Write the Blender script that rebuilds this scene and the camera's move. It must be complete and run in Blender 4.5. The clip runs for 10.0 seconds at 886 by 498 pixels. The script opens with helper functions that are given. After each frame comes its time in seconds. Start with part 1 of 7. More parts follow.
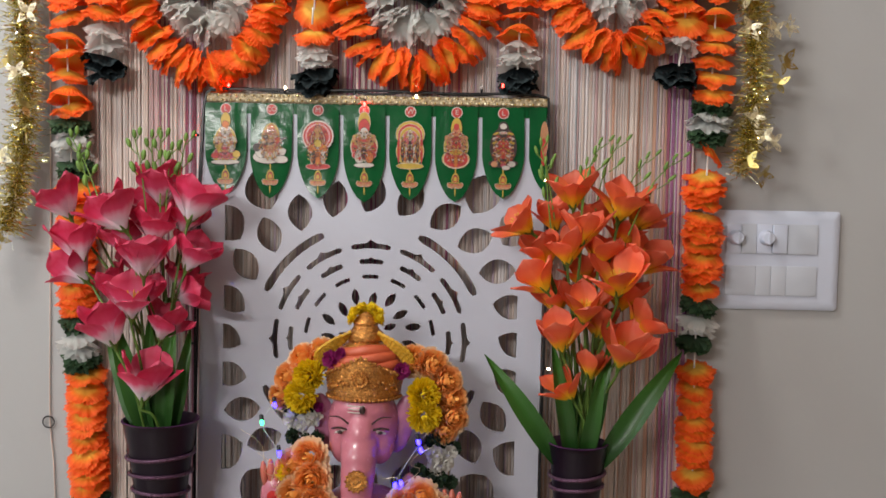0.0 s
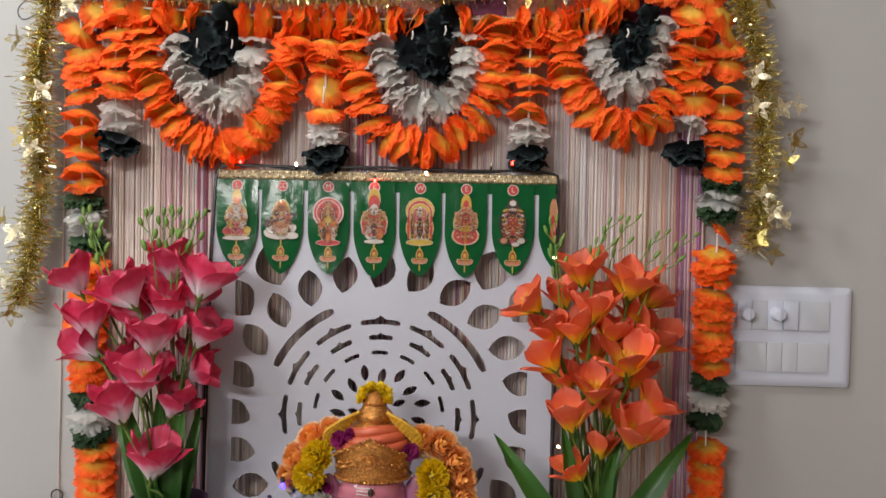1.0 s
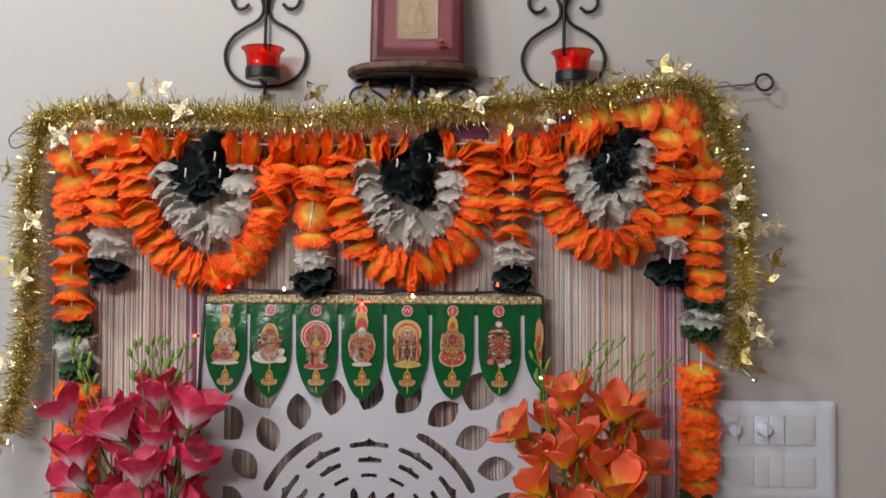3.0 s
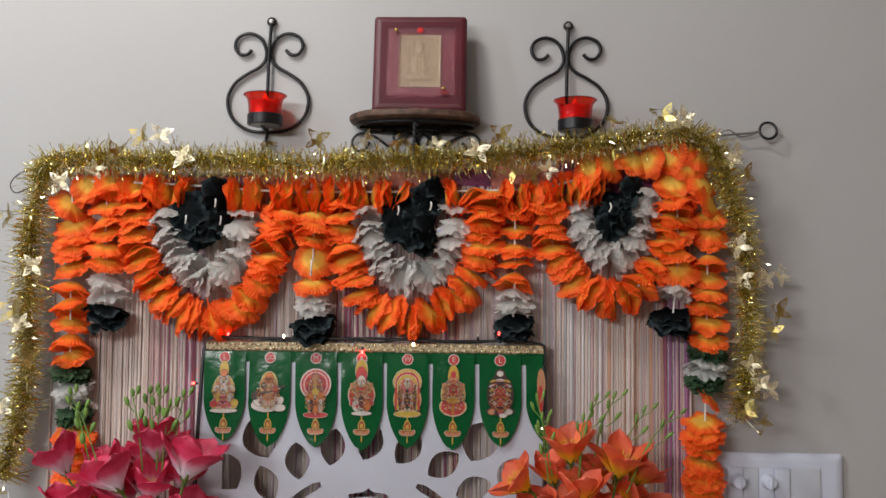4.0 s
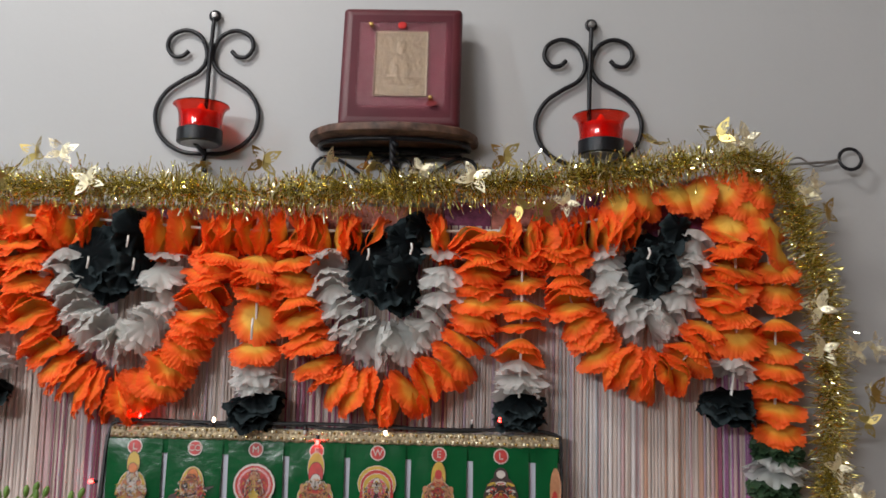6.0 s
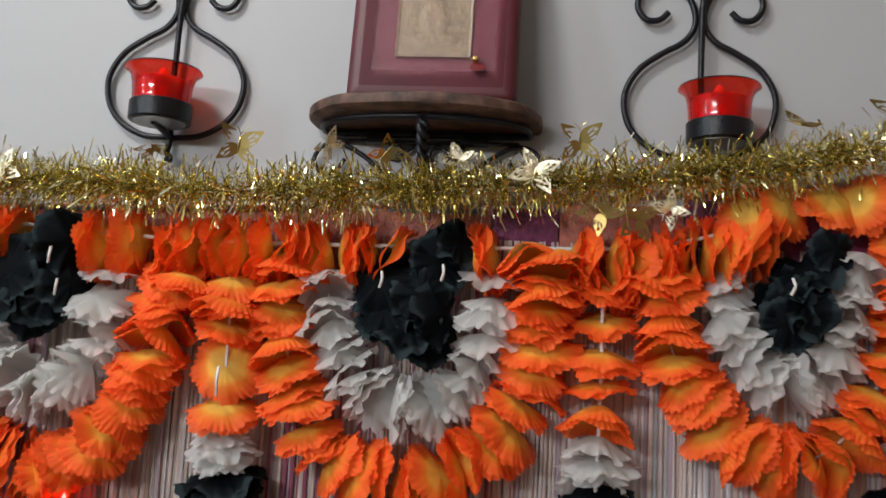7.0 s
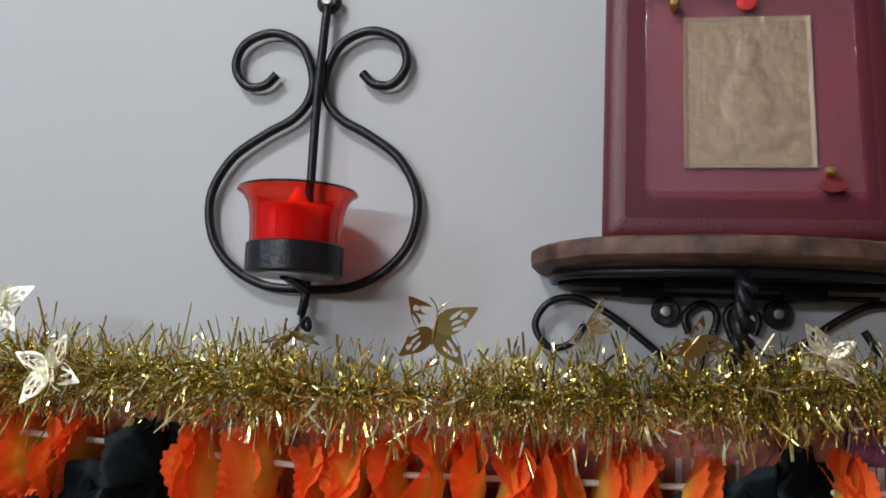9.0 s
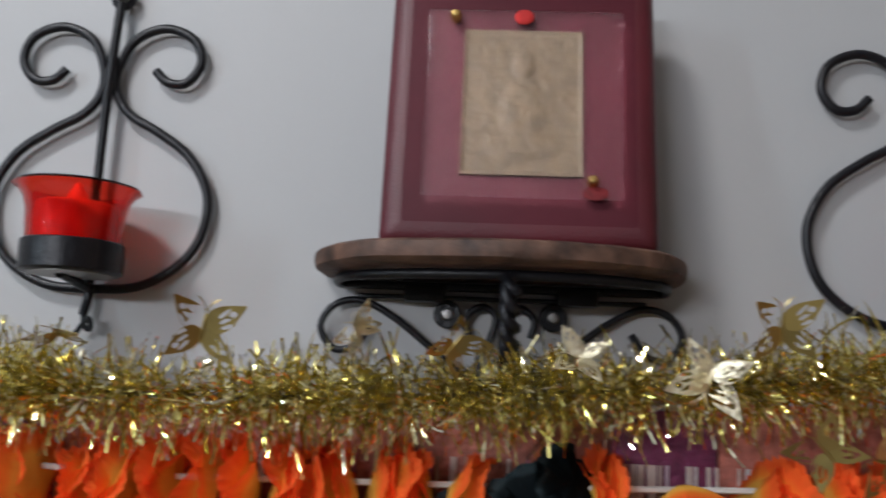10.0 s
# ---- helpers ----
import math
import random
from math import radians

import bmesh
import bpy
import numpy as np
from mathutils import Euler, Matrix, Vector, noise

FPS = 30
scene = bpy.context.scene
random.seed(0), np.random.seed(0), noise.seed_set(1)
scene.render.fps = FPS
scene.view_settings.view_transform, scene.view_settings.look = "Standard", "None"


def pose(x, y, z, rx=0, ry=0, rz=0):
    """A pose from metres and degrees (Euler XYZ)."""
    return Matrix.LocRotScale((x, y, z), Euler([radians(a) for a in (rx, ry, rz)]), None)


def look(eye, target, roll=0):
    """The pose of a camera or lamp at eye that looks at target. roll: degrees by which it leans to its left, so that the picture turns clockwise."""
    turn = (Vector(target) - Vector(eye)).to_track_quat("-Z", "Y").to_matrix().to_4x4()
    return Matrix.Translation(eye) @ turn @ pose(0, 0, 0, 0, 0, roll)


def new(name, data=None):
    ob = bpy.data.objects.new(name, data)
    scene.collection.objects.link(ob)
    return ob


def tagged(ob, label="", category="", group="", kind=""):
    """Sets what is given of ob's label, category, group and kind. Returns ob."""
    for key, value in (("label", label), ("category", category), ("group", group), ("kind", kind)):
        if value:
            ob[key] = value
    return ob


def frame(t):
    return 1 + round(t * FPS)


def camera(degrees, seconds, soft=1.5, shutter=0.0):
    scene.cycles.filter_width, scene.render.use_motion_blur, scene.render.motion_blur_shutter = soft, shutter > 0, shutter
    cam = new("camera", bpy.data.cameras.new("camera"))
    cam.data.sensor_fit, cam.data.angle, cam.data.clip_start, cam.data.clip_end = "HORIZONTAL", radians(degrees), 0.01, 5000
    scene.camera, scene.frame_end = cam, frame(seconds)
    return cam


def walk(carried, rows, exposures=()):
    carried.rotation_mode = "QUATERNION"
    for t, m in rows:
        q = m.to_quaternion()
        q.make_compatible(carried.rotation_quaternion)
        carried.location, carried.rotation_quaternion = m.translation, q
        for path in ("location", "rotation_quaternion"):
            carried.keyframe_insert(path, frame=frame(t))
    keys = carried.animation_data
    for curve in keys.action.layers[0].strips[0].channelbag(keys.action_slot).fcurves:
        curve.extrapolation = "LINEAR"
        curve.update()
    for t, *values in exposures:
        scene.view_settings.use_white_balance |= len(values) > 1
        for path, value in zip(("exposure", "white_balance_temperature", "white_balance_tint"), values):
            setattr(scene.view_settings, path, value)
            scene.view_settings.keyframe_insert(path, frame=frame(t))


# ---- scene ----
cam = camera(49.5, 10.0, soft=1.6, shutter=0.3)
PATH = [
    (0, (0.043, -0.189, 1.291), (-0.002, 1.807, 1.163), 1.1),
    (0.5, (0.04, -0.188, 1.304), (-0.006, 1.81, 1.227), 0.7),
    (1, (0.045, -0.188, 1.35), (-0.026, 1.81, 1.295), 1.2),
    (1.5, (0.046, -0.194, 1.366), (-0.005, 1.805, 1.321), 1.1),
    (2, (0.04, -0.199, 1.399), (-0.001, 1.8, 1.365), 0.8),
    (2.5, (0.043, -0.201, 1.426), (-0.009, 1.798, 1.415), 0.5),
    (3, (0.051, -0.204, 1.454), (-0.003, 1.794, 1.504), 0.3),
    (4.5, (0.074, -0.173, 1.489), (-0.002, 1.822, 1.602), 0.8),
    (5, (0.112, -0.117, 1.493), (0.004, 1.877, 1.618), 2.0),
    (5.2, (0.121, -0.09, 1.508), (-0.014, 1.901, 1.641), 3.4),
    (6.3, (0.049, 0.237, 1.483), (0.005, 2.218, 1.758), 0.6),
    (6.5, (0.048, 0.295, 1.501), (0.024, 2.282, 1.728), 0.8),
    (7, (0.068, 0.453, 1.537), (-0.14, 2.423, 1.812), 3.0),
    (7.5, (0.021, 0.56, 1.579), (-0.209, 2.525, 1.872), 2.4),
    (8, (-0.057, 0.634, 1.647), (-0.304, 2.596, 1.943), 0.8),
    (8.5, (-0.088, 0.694, 1.677), (-0.395, 2.655, 1.922), 0.3),
    (9, (-0.091, 0.724, 1.688), (-0.435, 2.675, 1.962), 2.3),
    (9.5, (-0.079, 0.724, 1.693), (-0.379, 2.681, 1.976), 2.5),
    (10, (-0.04, 0.725, 1.683), (-0.138, 2.698, 1.996), 2.3),
]
walk(cam, [(t, look(eye, target, roll)) for t, eye, target, roll in PATH],
     [(0, 0.24, 6900, 11), (2.5, 0.07, 7000, 12), (4.5, -0.09, 6600, 11), (6.5, -0.10, 6500, 10), (8, -0.10, 6150, 9), (9, -0.26, 6100, 10), (9.5, -0.35, 6150, 10), (10, -0.30, 6100, 10)])

# ---- light: a ceiling lamp in front of the wall, an added front fill, a cool tube lamp on the side wall ----
world = bpy.data.worlds.new("world")
scene.world = world
world.use_nodes = True
world.node_tree.nodes["Background"].inputs[0].default_value = (0.05, 0.055, 0.06, 1)
world.node_tree.nodes["Background"].inputs[1].default_value = 0.3


def area_lamp(name, eye, target, sx, sy, watts, colour):
    la = bpy.data.lights.new(name, "AREA")
    la.shape, la.size, la.size_y, la.energy, la.color = "RECTANGLE", sx, sy, watts, colour
    ob = new(name, la)
    ob.matrix_world = look(eye, target)
    return ob


area_lamp("ceiling_lamp", (-0.68, 0.38, 2.70), (-0.20, 1.25, 1.35), 0.22, 0.22, 13.5, (1.0, 0.97, 0.95))
# frontal fill added to brighten the garlands; no fitting is known there
area_lamp("tube_lamp", (-1.45, -2.0, 2.2), (-0.3, 1.2, 1.3), 1.2, 0.10, 44.0, (0.97, 0.97, 1.0))
area_lamp("tube_lamp", (-2.1, -0.2, 2.3), (0.0, 1.2, 1.4), 0.08, 1.1, 16.0, (0.74, 0.89, 1.0))

WALL = 1.25     # the front face of the decorated wall


# ---- materials ----
def paint(name, colour, rough=0.5, metal=0.0, var=0.12, scale=30.0, bump=0.05, bump_scale=180.0, coat=0.0, glow=0.0, through_light=0.0,
          sheen=0.0, dirt=0.0):
    """A surface with two scales of variation and a fine relief."""
    m = bpy.data.materials.new(name)
    m.use_nodes = True
    nt = m.node_tree
    nt.nodes.clear()
    out = nt.nodes.new("ShaderNodeOutputMaterial")
    b = nt.nodes.new("ShaderNodeBsdfPrincipled")
    tc = nt.nodes.new("ShaderNodeTexCoord")
    info = nt.nodes.new("ShaderNodeObjectInfo")
    shift = nt.nodes.new("ShaderNodeVectorMath")
    shift.operation = "ADD"
    nt.links.new(tc.outputs["Object"], shift.inputs[0])
    nt.links.new(info.outputs["Random"], shift.inputs[1])
    n1 = nt.nodes.new("ShaderNodeTexNoise")
    n1.inputs["Scale"].default_value, n1.inputs["Detail"].default_value = scale, 5
    n2 = nt.nodes.new("ShaderNodeTexNoise")
    n2.inputs["Scale"].default_value, n2.inputs["Detail"].default_value = bump_scale, 4
    for n in (n1, n2):
        nt.links.new(shift.outputs[0], n.inputs["Vector"])
    ramp = nt.nodes.new("ShaderNodeValToRGB")
    c = Vector(colour)
    lo, hi = c * (1 - var), c * (1 + var)
    ramp.color_ramp.elements[0].position, ramp.color_ramp.elements[1].position = 0.3, 0.7
    ramp.color_ramp.elements[0].color = (*lo, 1)
    ramp.color_ramp.elements[1].color = (*[min(1, v) for v in hi], 1)
    nt.links.new(n1.outputs[0], ramp.inputs[0])
    nt.links.new(ramp.outputs[0], b.inputs["Base Color"])
    b.inputs["Metallic"].default_value = metal
    b.inputs["Coat Weight"].default_value = coat
    b.inputs["Sheen Weight"].default_value = sheen
    rr = nt.nodes.new("ShaderNodeMapRange")
    rr.inputs["To Min"].default_value, rr.inputs["To Max"].default_value = max(0.03, rough - 0.08), min(1, rough + 0.08)
    nt.links.new(n2.outputs[0], rr.inputs["Value"])
    nt.links.new(rr.outputs[0], b.inputs["Roughness"])
    if bump:
        bp = nt.nodes.new("ShaderNodeBump")
        bp.inputs["Strength"].default_value, bp.inputs["Distance"].default_value = bump, 0.002
        nt.links.new(n2.outputs[0], bp.inputs["Height"])
        nt.links.new(bp.outputs[0], b.inputs["Normal"])
    if glow:
        b.inputs["Emission Color"].default_value = (*colour, 1)
        b.inputs["Emission Strength"].default_value = glow
    last = b.outputs[0]
    if through_light:
        tr = nt.nodes.new("ShaderNodeBsdfTranslucent")
        nt.links.new(ramp.outputs[0], tr.inputs[0])
        mix = nt.nodes.new("ShaderNodeMixShader")
        mix.inputs[0].default_value = through_light
        nt.links.new(last, mix.inputs[1])
        nt.links.new(tr.outputs[0], mix.inputs[2])
        last = mix.outputs[0]
    nt.links.new(last, out.inputs[0])
    return m


def petal_cloth(name, stops, size, axis, rough=0.7, through_light=0.25, streak=0.25, wobble=0.12, sheer=0.0):
    """Dyed cloth: the colour runs from the heart of the petal to its rim. axis: "R" away from the z axis, "Y" along the petal."""
    m = paint(name, stops[0][1], rough, through_light=through_light, bump=0.15, bump_scale=500)
    nt = m.node_tree
    b = next(n for n in nt.nodes if n.type == "BSDF_PRINCIPLED")
    tc = next(n for n in nt.nodes if n.type == "TEX_COORD")
    noises = [n for n in nt.nodes if n.type == "TEX_NOISE"]
    old = next(n for n in nt.nodes if n.type == "VALTORGB")
    if axis == "R":
        flat = nt.nodes.new("ShaderNodeVectorMath")
        flat.operation = "MULTIPLY"
        flat.inputs[1].default_value = (1, 1, 0)
        nt.links.new(tc.outputs["Object"], flat.inputs[0])
        ln = nt.nodes.new("ShaderNodeVectorMath")
        ln.operation = "LENGTH"
        nt.links.new(flat.outputs[0], ln.inputs[0])
        value = ln.outputs["Value"]
    else:
        sp = nt.nodes.new("ShaderNodeSeparateXYZ")
        nt.links.new(tc.outputs["Object"], sp.inputs[0])
        value = sp.outputs["Y"]
    div = nt.nodes.new("ShaderNodeMath")
    div.operation = "DIVIDE"
    div.inputs[1].default_value = size
    nt.links.new(value, div.inputs[0])
    noises[0].inputs["Scale"].default_value = 2.2 / size
    if axis == "Y":
        veins = nt.nodes.new("ShaderNodeVectorMath")
        veins.operation = "MULTIPLY"
        veins.inputs[1].default_value = (4.0, 0.5, 0.5)
        nt.links.new(noises[0].inputs["Vector"].links[0].from_socket, veins.inputs[0])
        nt.links.new(veins.outputs[0], noises[0].inputs["Vector"])
    sub = nt.nodes.new("ShaderNodeMath")
    sub.operation = "MULTIPLY_ADD"
    sub.inputs[1].default_value, sub.inputs[2].default_value = wobble * 2, -wobble
    nt.links.new(noises[0].outputs[0], sub.inputs[0])
    add = nt.nodes.new("ShaderNodeMath")
    nt.links.new(div.outputs[0], add.inputs[0])
    nt.links.new(sub.outputs[0], add.inputs[1])
    ramp = nt.nodes.new("ShaderNodeValToRGB")
    els = ramp.color_ramp.elements
    els[0].position, els[0].color = stops[0][0], (*stops[0][1], 1)
    els[1].position, els[1].color = stops[-1][0], (*stops[-1][1], 1)
    for p, c in stops[1:-1]:
        els.new(p).color = (*c, 1)
    nt.links.new(add.outputs[0], ramp.inputs[0])
    hsv = nt.nodes.new("ShaderNodeHueSaturation")
    info = next(n for n in nt.nodes if n.type == "OBJECT_INFO")
    mr = nt.nodes.new("ShaderNodeMapRange")
    mr.inputs["To Min"].default_value, mr.inputs["To Max"].default_value = 1 - streak, 1 + streak * 0.4
    nt.links.new(info.outputs["Random"], mr.inputs["Value"])
    nt.links.new(mr.outputs[0], hsv.inputs["Value"])
    nt.links.new(ramp.outputs[0], hsv.inputs["Color"])
    nt.links.new(hsv.outputs[0], b.inputs["Base Color"])
    for n in nt.nodes:
        if n.type == "BSDF_TRANSLUCENT":
            nt.links.new(hsv.outputs[0], n.inputs[0])
    nt.nodes.remove(old)
    if sheer:
        # open weave, thinnest along the rim
        out = next(n for n in nt.nodes if n.type == "OUTPUT_MATERIAL")
        gap = nt.nodes.new("ShaderNodeBsdfTransparent")
        mix = nt.nodes.new("ShaderNodeMixShader")
        thin = nt.nodes.new("ShaderNodeMapRange")
        thin.inputs["To Min"].default_value, thin.inputs["To Max"].default_value = sheer * 0.5, sheer * 1.3
        nt.links.new(add.outputs[0], thin.inputs["Value"])
        nt.links.new(thin.outputs[0], mix.inputs[0])
        nt.links.new(out.inputs[0].links[0].from_socket, mix.inputs[1])
        nt.links.new(gap.outputs[0], mix.inputs[2])
        nt.links.new(mix.outputs[0], out.inputs[0])
    return m


def clear_glass(name, colour, rough=0.05, ior=1.45):
    m = bpy.data.materials.new(name)
    m.use_nodes = True
    b = m.node_tree.nodes["Principled BSDF"]
    b.inputs["Base Color"].default_value = (*colour, 1)
    b.inputs["Transmission Weight"].default_value = 1
    b.inputs["Roughness"].default_value = rough
    b.inputs["IOR"].default_value = ior
    return m


WALL_PAINT = paint("wall_paint", (0.405, 0.404, 0.402), 0.55, var=0.035, scale=2.2, bump=0.12, bump_scale=90)
# reflector colour, added to warm the right side by bounce
WARM_BOUNCE = paint("warm_brown_paint", (0.42, 0.27, 0.18), 0.5, var=0.05, scale=3)
CEILING_PAINT = paint("ceiling_paint", (0.8, 0.8, 0.78), 0.7, var=0.03, scale=2)
FLOOR_TILE = paint("floor_tile", (0.5, 0.46, 0.4), 0.25, var=0.1, scale=3)
BLACK_IRON = paint("black_iron", (0.006, 0.006, 0.008), 0.36, var=0.3, bump=0.25, bump_scale=300)
STEEL = paint("steel", (0.30, 0.29, 0.28), 0.42, 1.0, var=0.15)
SHELF_WOOD = paint("shelf_wood", (0.098, 0.050, 0.032), 0.65, var=0.75, scale=60, bump=0.5, bump_scale=140)
TABLE_WOOD = paint("table_wood", (0.2, 0.11, 0.06), 0.5, var=0.25, scale=20)
BURGUNDY = paint("burgundy_leather", (0.080, 0.006, 0.012), 0.46, var=0.15, scale=25, bump=0.2, bump_scale=700)
BURGUNDY_FACE = paint("burgundy_face", (0.072, 0.007, 0.014), 0.55, var=0.12, scale=25, bump=0.12, bump_scale=800)
GOLD_FOIL = paint("gold_foil", (0.120, 0.080, 0.042), 0.55, 0.08, var=0.2, scale=130, bump=0.5, bump_scale=220)
BRASS = paint("brass", (0.6, 0.42, 0.14), 0.25, 1.0, var=0.15)
GOLD = paint("gilded_glitter", (0.50, 0.22, 0.055), 0.25, 0.8, var=0.45, scale=300, bump=0.9, bump_scale=420)
TINSEL_CORE = paint("tinsel_core", (0.08, 0.055, 0.015), 0.6, 0.5, var=0.3, scale=60)
TINSEL_GOLD = paint("tinsel_gold", (0.44, 0.34, 0.12), 0.32, 1.0, var=0.3, scale=12, bump=0)
FOIL_PALE = paint("pale_gold_foil", (0.88, 0.81, 0.60), 0.40, 0.95, var=0.15, scale=60, bump=0.9, bump_scale=260)
RED_FAINT = paint("faint_red_powder", (0.16, 0.010, 0.012), 0.8, var=0.3, scale=200)
RED_DAB = paint("red_powder", (0.42, 0.015, 0.012), 0.8, var=0.3, scale=200)
PLASTIC_WHITE = paint("white_plastic", (0.58, 0.625, 0.735), 0.35, var=0.02, scale=8, bump=0.02)
PLASTIC_GREY = paint("grey_plastic", (0.53, 0.565, 0.63), 0.35, var=0.04, scale=12, bump=0.02)
BOARD_WHITE = paint("white_board", (0.440, 0.453, 0.520), 0.5, var=0.03, scale=7, bump=0.05)
RED_GLASS = clear_glass("red_glass", (0.90, 0.040, 0.02), 0.06)
ACRYLIC = clear_glass("acrylic", (0.95, 0.93, 0.93), 0.04, 1.30)
WAX = paint("orange_red_wax", (0.95, 0.26, 0.09), 0.5, var=0.05, bump=0.05)
STRING_WHITE = paint("white_string", (0.7, 0.68, 0.64), 0.8, var=0.1)
ORANGE_CLOTH = petal_cloth("orange_cloth", [(0.0, (0.80, 0.54, 0.09)), (0.46, (0.98, 0.54, 0.07)), (0.62, (1.0, 0.28, 0.022)), (0.84, (1.0, 0.148, 0.016))],
                           0.0285, "R", through_light=0.28, streak=0.06, sheer=0.10)
WHITE_CLOTH = petal_cloth("white_cloth", [(0.0, (0.64, 0.68, 0.65)), (0.7, (0.76, 0.77, 0.74)), (1.0, (0.90, 0.89, 0.86))], 0.027, "R", through_light=0.5, streak=0.12, sheer=0.26)
BLACK_CLOTH = petal_cloth("black_cloth", [(0.0, (0.002, 0.003, 0.0035)), (0.7, (0.003, 0.005, 0.006)), (0.9, (0.006, 0.009, 0.010)), (1.0, (0.024, 0.034, 0.037))], 0.027, "R", through_light=0.03)
GREEN_CLOTH = petal_cloth("dark_green_cloth", [(0.0, (0.012, 0.03, 0.012)), (0.7, (0.016, 0.05, 0.018)), (1.0, (0.03, 0.075, 0.026))], 0.027, "R", through_light=0.05)
PINK_PETAL = petal_cloth("pink_petal", [(0.22, (0.86, 0.80, 0.86)), (0.40, (0.86, 0.52, 0.64)), (0.56, (0.78, 0.085, 0.20)), (0.80, (0.64, 0.024, 0.085)), (1.0, (0.74, 0.09, 0.18))],
                         0.062, "Y", 0.55, streak=0.2)
CORAL_PETAL = petal_cloth("coral_petal", [(0.10, (0.90, 0.60, 0.03)), (0.32, (0.95, 0.46, 0.02)), (0.52, (0.90, 0.18, 0.05)), (0.8, (0.86, 0.13, 0.06)), (1.0, (0.90, 0.21, 0.12))],
                          0.062, "Y", 0.55, streak=0.35)
LEAF_GREEN = petal_cloth("leaf_green", [(0.0, (0.015, 0.06, 0.012)), (0.5, (0.028, 0.115, 0.014)), (1.0, (0.05, 0.16, 0.018))], 0.17, "Y", 0.4, 0.15)
STEM_GREEN = paint("stem_green", (0.09, 0.17, 0.025), 0.5, var=0.25, scale=60)
BUD_GREEN = paint("bud_green", (0.17, 0.31, 0.06), 0.5, var=0.25, scale=90, through_light=0.2)
STAMEN = paint("yellow_stamen", (0.75, 0.4, 0.03), 0.6)
VASE_PURPLE = paint("dark_purple_plastic", (0.009, 0.005, 0.011), 0.36, var=0.2, scale=20, bump=0.05)
VASE_INSIDE = paint("purple_inside", (0.055, 0.01, 0.06), 0.4, var=0.15)
VASE_BAND = paint("glitter_purple_band", (0.11, 0.05, 0.09), 0.3, 0.5, var=0.5, scale=300, bump=0.8, bump_scale=500)
BANNER_GREEN = paint("banner_green", (0.003, 0.072, 0.020), 0.16, var=0.12, scale=30, bump=0.5, bump_scale=40)
INK_RED = paint("ink_red", (0.40, 0.025, 0.02), 0.45, var=0.2, scale=150, coat=0.08)
INK_YELLOW = paint("ink_yellow", (0.44, 0.29, 0.03), 0.45, var=0.15, scale=150, coat=0.08)
INK_WHITE = paint("ink_white", (0.50, 0.46, 0.41), 0.45, var=0.12, scale=150, coat=0.08)
INK_FLESH = paint("ink_pale_orange", (0.40, 0.18, 0.085), 0.45, var=0.2, scale=200, coat=0.08)
INK_DARK = paint("ink_dark", (0.03, 0.012, 0.01), 0.45, var=0.2, scale=200, coat=0.08)
INK_ORANGE = paint("ink_orange", (0.48, 0.13, 0.02), 0.45, var=0.2, scale=200, coat=0.08)
INK_PINK = paint("ink_pink", (0.58, 0.10, 0.16), 0.45, var=0.2, scale=200, coat=0.08)
TRIM_GOLD = paint("gold_lace", (0.42, 0.33, 0.20), 0.42, 0.35, var=0.6, scale=260, bump=1.0, bump_scale=330)
WIRE_BLACK = paint("black_wire", (0.008, 0.008, 0.009), 0.4, var=0.2)
IDOL_PINK = paint("idol_pink", (0.48, 0.155, 0.20), 0.25, var=0.09, scale=35, bump=0.03, coat=0.2)
IDOL_BLUSH = paint("idol_blush", (0.50, 0.13, 0.09), 0.35, var=0.12, scale=35, bump=0.03)
IDOL_ORANGE = paint("idol_orange", (0.50, 0.095, 0.04), 0.45, var=0.15, scale=50)
IDOL_MAUVE = paint("idol_mauve", (0.40, 0.14, 0.24), 0.4, var=0.12, scale=50)
MARIGOLD_CLOTH = petal_cloth("marigold_cloth", [(0.0, (1.0, 0.52, 0.13)), (0.5, (1.0, 0.47, 0.12)), (0.85, (1.0, 0.54, 0.22)), (1.0, (1.0, 0.80, 0.55))], 0.022, "R", through_light=0.28, streak=0.1)
MUM_YELLOW = paint("yellow_chrysanthemum", (0.84, 0.60, 0.015), 0.65, var=0.25, scale=120, through_light=0.25)
WHITE_MUM = paint("white_blossom", (0.62, 0.6, 0.56), 0.65, var=0.15, scale=80, through_light=0.2)
PURPLE_MUM = paint("purple_blossom", (0.28, 0.012, 0.13), 0.65, var=0.25, scale=80, through_light=0.2)
BRAID_YELLOW = paint("yellow_braid", (0.60, 0.32, 0.02), 0.6, var=0.3, scale=200, bump=0.6, bump_scale=300)
BULB = {"red": paint("red_bulb", (1.0, 0.015, 0.012), 0.3, glow=48), "white": paint("warm_bulb", (1.0, 0.75, 0.5), 0.3, glow=9),
        "dim": paint("unlit_bulb", (0.5, 0.45, 0.42), 0.2), "green": paint("green_bulb", (0.02, 1.0, 0.30), 0.3, glow=5),
        "blue": paint("blue_bulb", (0.008, 0.006, 1.0), 0.3, glow=34)}
THREADS = {k: paint("thread_" + k, c, 0.7, var=0.10, scale=9, bump=0, through_light=0.35) for k, c in {
    "beige": (0.76, 0.65, 0.58), "cream": (0.84, 0.75, 0.69), "white": (0.86, 0.82, 0.81), "pink": (0.70, 0.50, 0.50), "maroon": (0.42, 0.14, 0.22), "purple": (0.47, 0.20, 0.40),
    "brown": (0.58, 0.44, 0.37), "olive": (0.63, 0.56, 0.49), "blue": (0.62, 0.68, 0.72), "rust": (0.68, 0.42, 0.30), "lilac": (0.68, 0.56, 0.64)}.items()}
